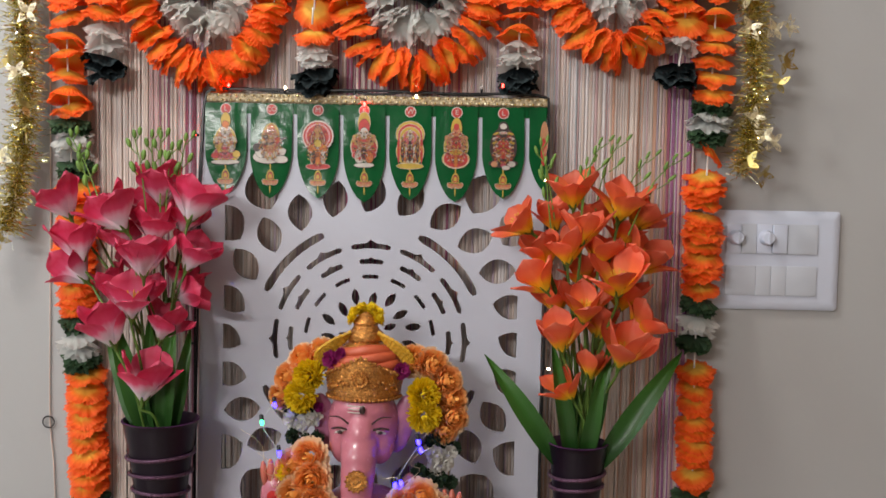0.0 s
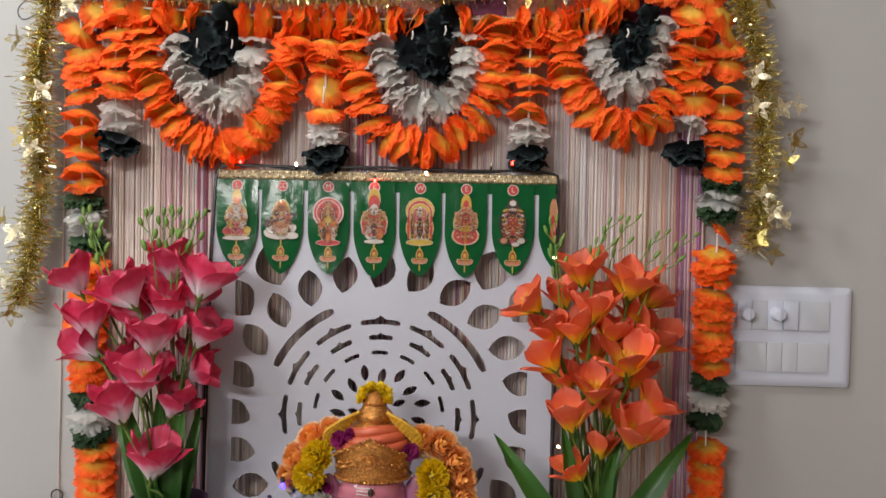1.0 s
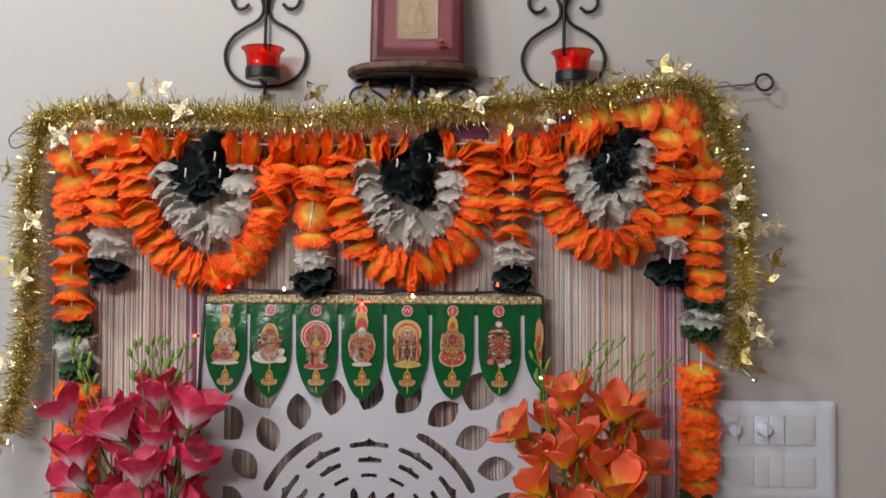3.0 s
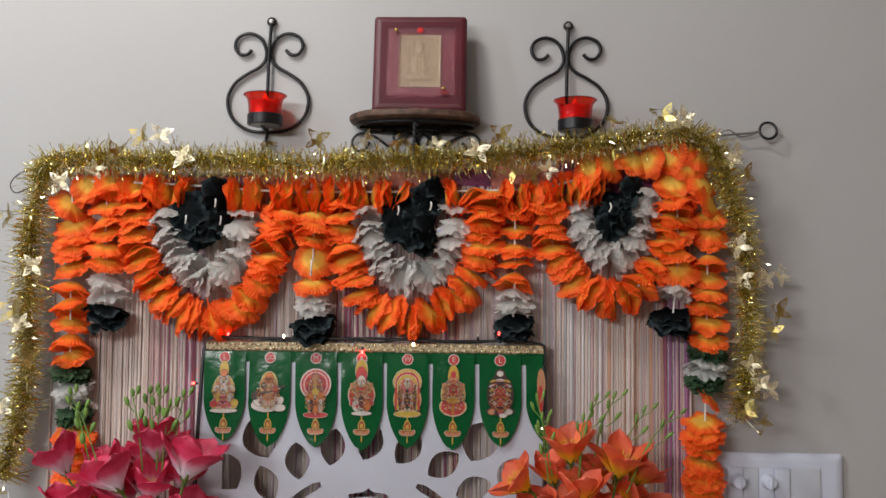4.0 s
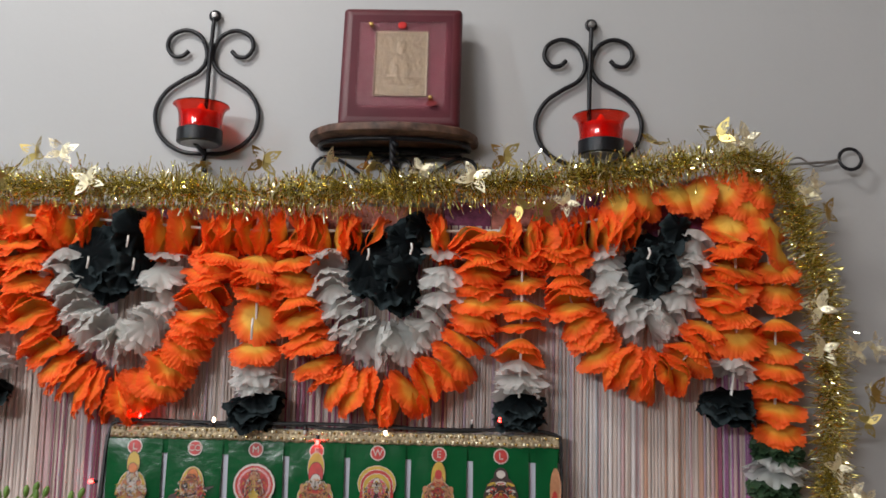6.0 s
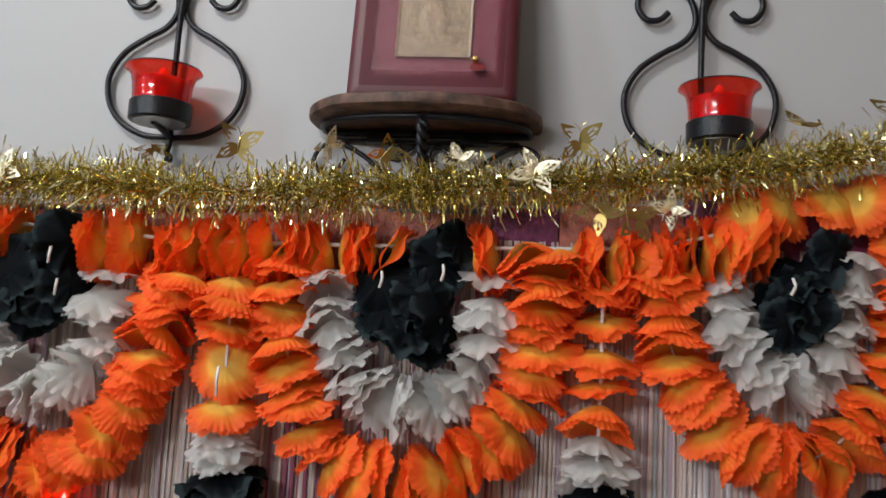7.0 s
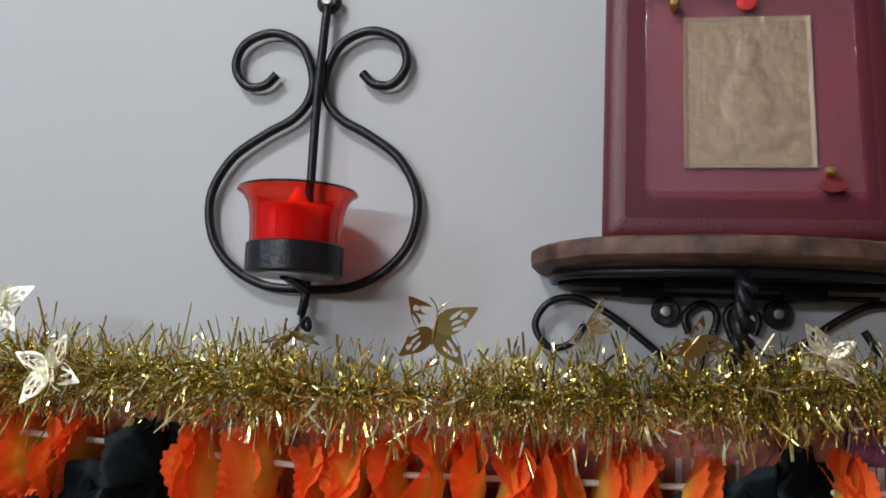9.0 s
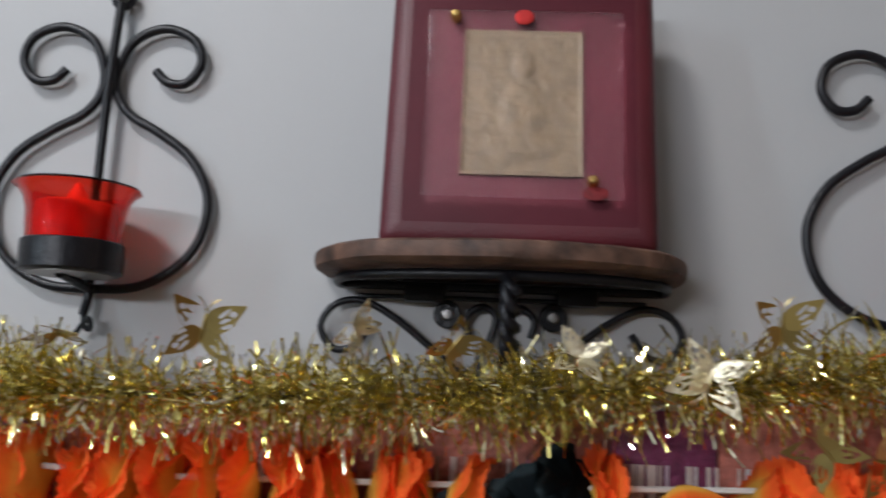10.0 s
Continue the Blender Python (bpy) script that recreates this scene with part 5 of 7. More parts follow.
side_string("orange cloth flower string with green and white bands beside the curtain",
            [(-0.546, 1.622, -0.546, 1.622, ORANGE[2:], 0.02, 1.06, 0.5), (-0.543, 1.595, -0.541, 1.532, FLAT + ORANGE[:2], 0.0165, 1.04, 0.55), (-0.541, 1.498, -0.539, 1.397, ORANGE, 0.0235, 1.06, 0.38),
             (-0.536, 1.378, -0.536, 1.370, GREEN, 0.007, 1.0, 0.15), (-0.535, 1.357, -0.534, 1.338, WHITE, 0.0095, 1.05, 0.25),
             (-0.533, 1.318, -0.532, 1.305, GREEN, 0.008, 1.0, 0.3), (-0.531, 1.286, -0.530, 1.105, FLAT + ORANGE[:3], 0.0160, 1.06, 0.45), (-0.528, 1.088, -0.528, 1.080, GREEN, 0.007, 1.0, 0.3),
             (-0.526, 1.064, -0.525, 1.046, WHITE, 0.009, 1.05, 0.3), (-0.524, 1.030, -0.524, 1.022, GREEN, 0.007, 1.0, 0.3), (-0.518, 1.004, -0.512, 0.834, FLAT + ORANGE[:2], 0.0180, 1.12, 0.55),
             (-0.511, 0.820, -0.511, 0.812, GREEN, 0.007, 1.0, 0.3), (-0.510, 0.80, -0.510, 0.78, WHITE, 0.009, 1.0, 0.3)],
            [(-0.545, 1.214, 1.66), (-0.540, 1.214, 1.40), (-0.530, 1.214, 1.19), (-0.518, 1.214, 1.0), (-0.510, 1.214, 0.77)])
side_string("orange cloth flower string with green bands beside the switch board",
            [(0.396, 1.610, 0.399, 1.572, ORANGE, 0.020, 1.0, 0.6), (0.397, 1.548, 0.396, 1.437, ORANGE, 0.0215, 1.0, 0.42), (0.393, 1.422, 0.393, 1.414, GREEN, 0.006, 1.05, 0.2), (0.392, 1.404, 0.392, 1.390, WHITE, 0.008, 1.05, 0.3),
             (0.391, 1.380, 0.391, 1.372, GREEN, 0.006, 1.0, 0.2), (0.396, 1.352, 0.396, 1.352, ORANGE, 0.01, 0.95, 0.1), (0.388, 1.318, 0.389, 1.156, FLAT + ORANGE[:2], 0.0150, 1.04, 0.35),
             (0.388, 1.130, 0.386, 1.122, GREEN, 0.007, 1.0, 0.3), (0.385, 1.106, 0.384, 1.090, WHITE, 0.008, 1.0, 0.3), (0.381, 1.080, 0.381, 1.072, GREEN, 0.007, 1.0, 0.3),
             (0.384, 1.036, 0.387, 0.866, FLAT + ORANGE[:2], 0.0150, 0.98, 0.35), (0.383, 0.850, 0.383, 0.842, GREEN, 0.007, 1.0, 0.3), (0.383, 0.83, 0.383, 0.81, WHITE, 0.009, 1.0, 0.3)],
            [(0.375, 1.214, 1.69), (0.394, 1.214, 1.58), (0.392, 1.214, 1.40), (0.389, 1.214, 1.2), (0.383, 1.214, 1.06), (0.386, 1.214, 0.9), (0.383, 1.214, 0.80)])


# ---- gold tinsel with foil butterflies ----
def fringe(line, count, seed, radius=0.0300):
    """Narrow foil strips standing out all round a line, in uneven tufts."""
    rnd = random.Random(seed)
    pts = spline(line, 200)
    co, faces = [], []
    for k in range(count):
        f = rnd.random() * 199.99
        if rnd.random() > 0.86 + 0.7 * noise.noise((f * 0.28, seed * 2.7, 7)):
            continue
        i = int(f)
        p = pts[i].lerp(pts[i + 1], f - i) + Vector((rnd.gauss(0, 0.003), rnd.gauss(0, 0.002), rnd.gauss(0, 0.004)))
        t = (pts[i + 1] - pts[i]).normalized()
        d = Vector((rnd.gauss(0, 1), rnd.gauss(0, 1), rnd.gauss(0, 1)))
        tuft = noise.noise((f * 0.20, seed * 3.1, 0)) + 0.6 * noise.noise((f * 0.55, seed * 1.3, 4))
        d = (d - t * d.dot(t) * 0.7 + t * 0.35 * noise.noise((f * 0.3, seed, 9))).normalized()
        if p.y + d.y * radius > WALL - 0.004:
            d.y = -abs(d.y)
        half = rnd.uniform(0.0004, 0.0008) if rnd.random() < 0.75 else rnd.uniform(0.0008, 0.0012)
        s = d.cross(Vector((rnd.gauss(0, 1), rnd.gauss(0, 1), rnd.gauss(0, 1)))).normalized() * half
        long = radius * rnd.uniform(0.45, 1.08) * (0.88 + 0.42 * tuft)
        bend = Vector((rnd.gauss(0, 1), rnd.gauss(0, 1), rnd.gauss(0, 1) - 0.5)) * 0.0036
        tw = s.cross(d).normalized() * half
        b = len(co)
        turn, curl = rnd.uniform(-4.2, 4.2), rnd.uniform(-0.2, 0.2) * long
        for k2 in range(7):
            q = k2 / 6
            c = p + d * long * q + bend * q * q + tw / half * curl * q * q
            w = (s * math.cos(turn * q) + tw * math.sin(turn * q)) * (1 - 0.3 * q)
            co += [c - w, c + w]
        faces += [(b + 2 * k2, b + 2 * k2 + 1, b + 2 * k2 + 3, b + 2 * k2 + 2) for k2 in range(6)]
    me = bpy.data.meshes.new("tinsel_fringe")
    me.from_pydata(co, [], faces)
    return me


def wing(x, y, deg, rx, ry, n=16, point=0.0):
    """A rounded loop, drawn out to a point at its far end."""
    c, s = math.cos(radians(deg)), math.sin(radians(deg))
    out = []
    for a in (2 * math.pi * k / n for k in range(n)):
        u, v = rx * math.cos(a), ry * math.sin(a) * (1 - point * 0.5 * (1 + math.cos(a)) ** 2 * 0.5)
        u += point * rx * 0.30 * max(0, math.cos(a)) ** 6
        out.append((x + u * c - v * s, y + u * s + v * c))
    return out


def foil_wing(x, y, deg, rx, ry, s, k0, lean, lift):
    """One cut foil wing on the side s of the body, bent up by lift."""
    a = deg if s > 0 else 180 - deg
    outer_w = wing(s * x * k0, y * k0, a, rx * k0, ry * k0, 22, 0.6)
    slots = [wing(s * x * 1.45 * k0, y * 1.36 * k0, a, rx * 0.20 * k0, ry * 0.24 * k0, 8)]
    slots += [wing(s * x * (0.98 + 0.16 * k) * k0, y * (1.30 - 0.42 * k) * k0, a + 10 - 10 * k, rx * 0.36 * k0, ry * 0.15 * k0, 8, 0.3) for k in range(3)]
    own = cutout(outer_w, slots, 0.0002)
    up = 1 if y > 0 else -1
    bmesh.ops.transform(own, matrix=pose(0, 0, 0, lean * up, -lift * (0.8 + 0.2 * up) * s, 0), verts=own.verts)
    return own


WINGS = ((0.0090, 0.0066, 38, 0.0105, 0.0068), (0.0080, -0.0068, -42, 0.0094, 0.0062))


def butterfly_mesh(mat, lift):
    bm = None
    for s in (-1, 1):
        for shape in WINGS:
            bm = join(bm, foil_wing(*shape, s, 1.0, 4, lift))
    blob(bm, (0, 0, 0.0006), (0.0009, 0.0085, 0.0009), seg=8, rings=6)
    for s in (-1, 1):
        tube([(0, 0.008, 0.0006), (s * 0.002, 0.012, 0.001), (s * 0.005, 0.0145, 0.001)], 0.0003, 6, 4, bm)
    return mesh_of("butterfly", bm, mat, smooth=False)


TINSEL_BIT = paint("tinsel_strip", (0.56, 0.43, 0.09), 0.15, 0.97, bump=0)
_nt = TINSEL_BIT.node_tree
_geo = _nt.nodes.new("ShaderNodeNewGeometry")
_rmp = _nt.nodes.new("ShaderNodeValToRGB")
_rmp.color_ramp.elements[0].color = (0.52, 0.43, 0.08, 1)
_rmp.color_ramp.elements[1].color = (1.0, 0.98, 0.86, 1)
_rmp.color_ramp.elements.new(0.6).color = (0.86, 0.76, 0.30, 1)
_gloss = _nt.nodes.new("ShaderNodeMapRange")
_gloss.inputs["To Min"].default_value, _gloss.inputs["To Max"].default_value = 0.20, 0.03
_nt.links.new(_geo.outputs["Random Per Island"], _gloss.inputs["Value"])
_nt.links.new(_gloss.outputs[0], next(n for n in _nt.nodes if n.type == "BSDF_PRINCIPLED").inputs["Roughness"])
_nt.links.new(_geo.outputs["Random Per Island"], _rmp.inputs[0])
_nt.links.new(_rmp.outputs[0], next(n for n in _nt.nodes if n.type == "BSDF_PRINCIPLED").inputs["Base Color"])
FLY_DULL = butterfly_mesh(TINSEL_GOLD, 24)
FLY_PALE = butterfly_mesh(FOIL_PALE, 8)
RAISED_WINGS = [mesh_of("wing", foil_wing(*shape, s, 0.78, 13, 42), FOIL_PALE, smooth=False) for s in (-1, 1) for shape in WINGS]


def tinsel(label, line, count, seed, radius):
    g = thing("tinsel_garland", line[0], label, "tinsel", "gold tinsel round the curtain")
    part("core", tube(line, 0.0011, 80, 6), TINSEL_CORE, g, "twisted wire core")
    me = fringe(line, count, seed, radius)
    me.materials.append(TINSEL_BIT)
    under("tinsel_fringe", me, g, "shiny gold foil fringe", kind="stuff")
    return g


def fly(parent, x, y, z, axis, spin, size, pale):
    m = towards((x, y, z), axis, spin, size * (0.79 if pale else 0.86))
    b = under("butterfly", FLY_PALE if pale else FLY_DULL, parent, "pale gold foil butterfly" if pale else "olive gold foil butterfly", m)
    if pale:
        for me in RAISED_WINGS:
            under("wing", me, b, "small raised foil wing", m)


top_tinsel = tinsel("gold tinsel garland along the curtain rod", [(-0.588, 1.196, 1.660), (-0.572, 1.196, 1.682), (-0.519, 1.197, 1.687), (-0.436, 1.198, 1.686), (-0.378, 1.196, 1.686), (-0.295, 1.193, 1.684), (-0.212, 1.190, 1.681), (-0.13, 1.190, 1.682),
                    (-0.048, 1.190, 1.687), (0.033, 1.191, 1.692), (0.114, 1.193, 1.699), (0.195, 1.195, 1.708), (0.259, 1.196, 1.717), (0.323, 1.197, 1.730), (0.372, 1.199, 1.729), (0.405, 1.202, 1.709)], 12500, 1, 0.0305)
right_tinsel = tinsel("gold tinsel garland hanging down beside the switch board", [(0.404, 1.202, 1.712), (0.418, 1.206, 1.666), (0.434, 1.208, 1.623), (0.447, 1.210, 1.580), (0.450, 1.210, 1.538), (0.451, 1.210, 1.486), (0.452, 1.210, 1.443),
                      (0.452, 1.211, 1.399), (0.447, 1.212, 1.348), (0.441, 1.212, 1.322)], 4500, 2, 0.0290)
left_tinsel = tinsel("gold tinsel garland hanging down the bare wall", [(-0.580, 1.200, 1.675), (-0.588, 1.204, 1.650), (-0.598, 1.208, 1.602), (-0.606, 1.210, 1.554), (-0.605, 1.210, 1.510), (-0.604, 1.210, 1.461), (-0.602, 1.210, 1.413), (-0.603, 1.210, 1.370),
                     (-0.611, 1.210, 1.314), (-0.622, 1.210, 1.262), (-0.635, 1.210, 1.214)], 5600, 3, 0.0325)
for x, z, axis, spin, size, pale in ((-0.424, 1.716, (-0.4, -1, 0.2), 15, 1.1, 0), (-0.396, 1.718, (0.3, -1, 0.3), -10, 1.1, 1), (-0.465, 1.690, (0.9, -0.5, 0.1), 80, 1.1, 0), (-0.364, 1.687, (-0.05, -1, 0.05), 200, 1.15, 1),
                                     (-0.541, 1.648, (0.0, -1, 0.15), 100, 1.15, 1), (-0.490, 1.668, (0.5, -0.8, 0.0), 150, 0.9, 1), (-0.240, 1.708, (0.2, -0.25, -1), 30, 0.9, 0), (-0.171, 1.712, (0.38, -0.9, -0.2), -6, 1.15, 0),
                                     (-0.100, 1.714, (0.8, -0.5, -0.4), 60, 0.9, 1), (-0.055, 1.709, (0.6, -0.8, -0.5), -30, 0.95, 0), (0.002, 1.705, (0.2, -0.8, 0.7), 70, 1.0, 1),
                                     (0.060, 1.698, (0.0, -1, 0.10), 160, 1.2, 1), (0.092, 1.722, (0.15, -0.9, -0.25), 5, 1.1, 0), (0.110, 1.668, (-0.3, -1, -0.2), 40, 1.0, 0), (0.136, 1.664, (0.4, -0.9, -0.3), 80, 1.1, 0), (0.160, 1.672, (0.1, -1, -0.2), 130, 0.9, 1),
                                     (0.254, 1.738, (0.2, -0.3, 0.9), 40, 1.1, 0), (0.322, 1.748, (-0.3, -1, 0.3), 15, 1.15, 0), (0.352, 1.746, (0.2, -1, 0.4), 60, 1.15, 1), (0.338, 1.738, (0.1, -0.8, 0.6), 200, 1.0, 1)):
    fly(top_tinsel, x, 1.163, z, axis, spin, size, pale)
for x, z, axis, spin, size, pale in ((0.430, 1.700, (0.5, -0.9, 0.2), 50, 1.0, 1), (0.442, 1.668, (0.8, -0.7, 0.2), 20, 1.1, 0), (0.424, 1.690, (0.0, -1, 0.2), 110, 0.9, 1), (0.432, 1.566, (0.0, -1, 0.1), 30, 1.2, 1), (0.436, 1.521, (0.15, -1, 0.1), 160, 1.15, 1),
                                     (0.470, 1.520, (0.2, -1, 0.1), 80, 1.0, 1), (0.490, 1.524, (0.6, -0.9, 0.2), 300, 1.0, 1), (0.486, 1.474, (0.5, -1, 0.1), 20, 1.2, 0), (0.478, 1.445, (-0.2, -1, 0.3), 70, 1.0, 0), (0.448, 1.398, (0.1, -1, 0.2), 130, 0.95, 1),
                                     (0.474, 1.364, (0.3, -1, 0.3), 80, 1.1, 1), (0.462, 1.372, (-0.1, -1, 0.1), 10, 0.9, 1), (0.440, 1.335, (-0.3, -1, 0.3), 10, 1.0, 0), (0.462, 1.318, (0.4, -1, -0.6), 130, 1.0, 0)):
    fly(right_tinsel, x, 1.182, z, axis, spin, size, pale)
for x, z, axis, spin, size, pale in ((-0.622, 1.600, (-0.6, -1, 0.2), 40, 1.1, 0), (-0.584, 1.528, (0.2, -1, 0.1), 90, 1.1, 1), (-0.612, 1.462, (-0.2, -1, 0.2), 10, 1.2, 0), (-0.600, 1.445, (0.3, -1, 0.3), 200, 1.0, 1), (-0.590, 1.395, (0.6, -0.8, 0.4), 60, 1.1, 0),
                                     (-0.624, 1.322, (-0.1, -1, 0.2), 200, 1.15, 1), (-0.640, 1.345, (-0.5, -0.8, 0.1), 10, 1.1, 0), (-0.628, 1.205, (0.2, -1, -0.4), 130, 1.0, 0), (-0.640, 1.255, (-0.2, -1, 0.2), 70, 1.0, 1)):
    fly(left_tinsel, x, 1.178, z, axis, spin, size, pale)


# ---- fairy lights round the board ----
def bulb_bm():
    bm = lathe([(0.0016, -0.006), (0.0020, -0.0055), (0.0020, -0.001), (0.0016, -0.0005)], 10, None, 0)
    lathe([(0.0014, -0.001), (0.0019, 0.001), (0.0018, 0.003), (0.0008, 0.0047), (0, 0.005)], 12, bm, 1)
    return bm


BULBS = {k: mesh_of("bulb", bulb_bm(), [WIRE_BLACK, m]) for k, m in BULB.items()}
lights = thing("fairy_lights", tuple(on_board(-0.09, 1.43)), "black-wired string of tiny coloured lights along the board", "string lights")
wob = [(-0.320 + 0.0475 * k, 1.4255 + 0.003 * math.sin(k * 2.3)) for k in range(11)]
part("wire", tube([on_board(x, z, 0.002) for x, z in [(-0.3425, 0.74), (-0.3435, 0.95), (-0.3425, 1.15), (-0.3405, 1.33), (-0.336, 1.415), *wob[:]]], 0.0018, 160, 6), WIRE_BLACK, lights)
part("wire", tube([on_board(x, z, 0.004) for x, z in [(-0.330, 1.4275), (-0.2, 1.4265), (-0.1, 1.428), (0.02, 1.4255), (0.12, 1.4265), (0.153, 1.4225), (0.1595, 1.410), (0.1600, 1.32), (0.1610, 1.15), (0.1585, 0.95), (0.157, 0.74)]], 0.0019, 160, 6), WIRE_BLACK, lights)
part("wire", tube([on_board(x, z, 0.001) for x, z in [(-0.3465, 0.74), (-0.3455, 0.93), (-0.3470, 1.1), (-0.3440, 1.3), (-0.339, 1.41)]], 0.0014, 80, 6), WIRE_BLACK, lights)
for x, z, kind, up in ((-0.302, 1.431, "red", 1), (-0.220, 1.428, "white", 1), (-0.119, 1.420, "dim", -1), (-0.105, 1.410, "red", -1), (-0.031, 1.436, "white", 1), (-0.031, 1.422, "white", -1), (0.063, 1.433, "dim", 1),
                       (0.093, 1.436, "red", 1), (-0.350, 1.155, "white", 0), (-0.3365, 1.154, "dim", 0), (-0.352, 1.058, "white", 0), (-0.349, 1.36, "red", 0), (0.1555, 1.303, "white", 0), (0.166, 1.033, "white", 0), (0.152, 0.941, "white", 0)):
    axis = (0.1, -0.4, up) if up else (0.6 if x > 0 else -0.6, -0.8, 0.1)
    under("bulb", BULBS[kind], lights, kind + " glass bulb", towards(on_board(x, z, 0.006), axis))


# ---- vases and artificial flowers ----
def vase(x, y, top, rim, foot, label, bands):
    v = thing("vase", (x, y, TABLE), label, "vase", "vases beside the idol")
    h = top - TABLE
    prof = [(0, 0), (foot, 0), (foot + 0.002, 0.003), (foot * 0.98, h * 0.2), (foot + (rim - foot) * 0.30, h * 0.55), (foot + (rim - foot) * 0.68, h * 0.82), (rim * 0.965, h * 0.97), (rim, h - 0.002), (rim + 0.0015, h)]
    inner = [(rim - 0.0015, h + 0.0008), (rim - 0.004, h - 0.006), (foot + (rim - foot) * 0.6, h * 0.8), (foot, h * 0.4), (0, h * 0.38)]
    bm = lathe(prof, 48)
    lathe(prof[-1:] + inner, 48, bm, 1)
    part("body", bm, [VASE_PURPLE, VASE_INSIDE], v, "", pose(x, y, TABLE))
    for dz in bands:
        z = h - dz
        f = z / h
        r = foot + (rim - foot) * (0.30 * f / 0.55 if f < 0.55 else 0.30 + (f - 0.55) / 0.42 * 0.66)
        line = [(x + (r + 0.002) * math.cos(a), y + (r + 0.002) * math.sin(a), TABLE + z + 0.003 * math.sin(a + dz * 40)) for a in (2 * math.pi * k / 40 for k in range(41))]
        part("ring_band", tube(line, 0.0026, seg=8, straight=True), VASE_BAND, v, "sparkling purple ring")
    return v


vase(-0.3695, 1.105, 0.966, 0.051, 0.026, "dark purple ribbed plastic vase with pink flowers", (0.048, 0.073, 0.097, 0.12, 0.145))
vase(0.203, 1.110, 0.947, 0.0405, 0.024, "dark purple plastic vase with orange flowers", (0.043, 0.060, 0.085, 0.11, 0.135))


def petal_mesh(mat, seed, long=0.060, wide=0.040, curl=0.5, cupped=0.012):
    """A trumpet petal: narrow at its foot, broad and round at its end, the rim rolled outwards."""
    bm = bmesh.new()
    nu, nv = 16, 10
    grid = []
    for j in range(nu + 1):
        f = 1 - (1 - j / nu) ** 1.25
        g = min(1, f / 0.66)
        w = wide / 2 * (0.20 + 0.80 * g * g * (3 - 2 * g))
        if f > 0.66:
            w *= max(0.04, 1 - ((f - 0.66) / 0.34) ** 2.6) ** 0.55
        row = []
        for i in range(nv + 1):
            u = -1 + 2 * i / nv
            y = long * f * (1 - 0.07 * u * u * f)
            z = -curl * long * (0.10 * f * f + 0.55 * max(0, f - 0.42) ** 2) - cupped * (1 - u * u) * math.sin(math.pi * min(1, 0.12 + f * 0.80))
            z -= 0.10 * long * curl * abs(u) ** 3 * max(0, f - 0.5)
            z += 0.0030 * f * noise.noise((u * 1.5, f * 3, seed)) + 0.0014 * f * f * math.sin(u * 7 + seed) * abs(u) - 0.0008 * math.exp(-(u * 6) ** 2) * f
            row.append(bm.verts.new((w * u, y, z)))
        grid.append(row)
    for j in range(nu):
        for i in range(nv):
            bm.faces.new((grid[j][i], grid[j][i + 1], grid[j + 1][i + 1], grid[j + 1][i]))
    return mesh_of("petal", bm, mat)


def leaf_mesh(seed, long=0.17, wide=0.027):
    bm = bmesh.new()
    nu, nv = 16, 6
    grid = []
    for j in range(nu + 1):
        f = j / nu
        w = wide / 2 * (math.sin(math.pi * (0.08 + 0.92 * f) ** 0.85) ** 0.8 + 0.02)
        row = []
        for i in range(nv + 1):
            u = -1 + 2 * i / nv
            z = 0.45 * long * f * f * -0.5 + 0.20 * wide * abs(u) * (1 - 0.4 * f) + 0.004 * noise.noise((f * 3, u, seed))
            row.append(bm.verts.new((w * u, long * f, z)))
        grid.append(row)
    for j in range(nu):
        for i in range(nv):
            bm.faces.new((grid[j][i], grid[j][i + 1], grid[j + 1][i + 1], grid[j + 1][i]))
    return mesh_of("leaf", bm, LEAF_GREEN)


LEAVES = [leaf_mesh(1), leaf_mesh(2, 0.17, 0.023)]


def calyx_bm():
    bm = lathe([(0, -0.010), (0.002, -0.009), (0.0026, -0.004), (0.006, 0.002), (0.0075, 0.008), (0.006, 0.009), (0.002, 0.004), (0, 0.003)], 12)
    for k in range(5):
        tube([(0.004 * math.cos(1.257 * k), 0.004 * math.sin(1.257 * k), 0.001), (0.0085 * math.cos(1.257 * k), 0.0085 * math.sin(1.257 * k), 0.007), (0.0115 * math.cos(1.257 * k), 0.0115 * math.sin(1.257 * k), 0.015)],
             (0.0024, 0.0004), 6, 6, bm)
    return bm


CALYX = mesh_of("blossom", calyx_bm(), STEM_GREEN)
stam = None
for _k in range(6):
    _a = _k * 1.05
    stam = tube([(0, 0, 0.004), (0.003 * math.cos(_a), 0.003 * math.sin(_a), 0.018), (0.008 * math.cos(_a), 0.008 * math.sin(_a), 0.034)], (0.0006, 0.0009), 8, 5, stam)
STAMENS = mesh_of("stamen_tuft", stam, STAMEN)


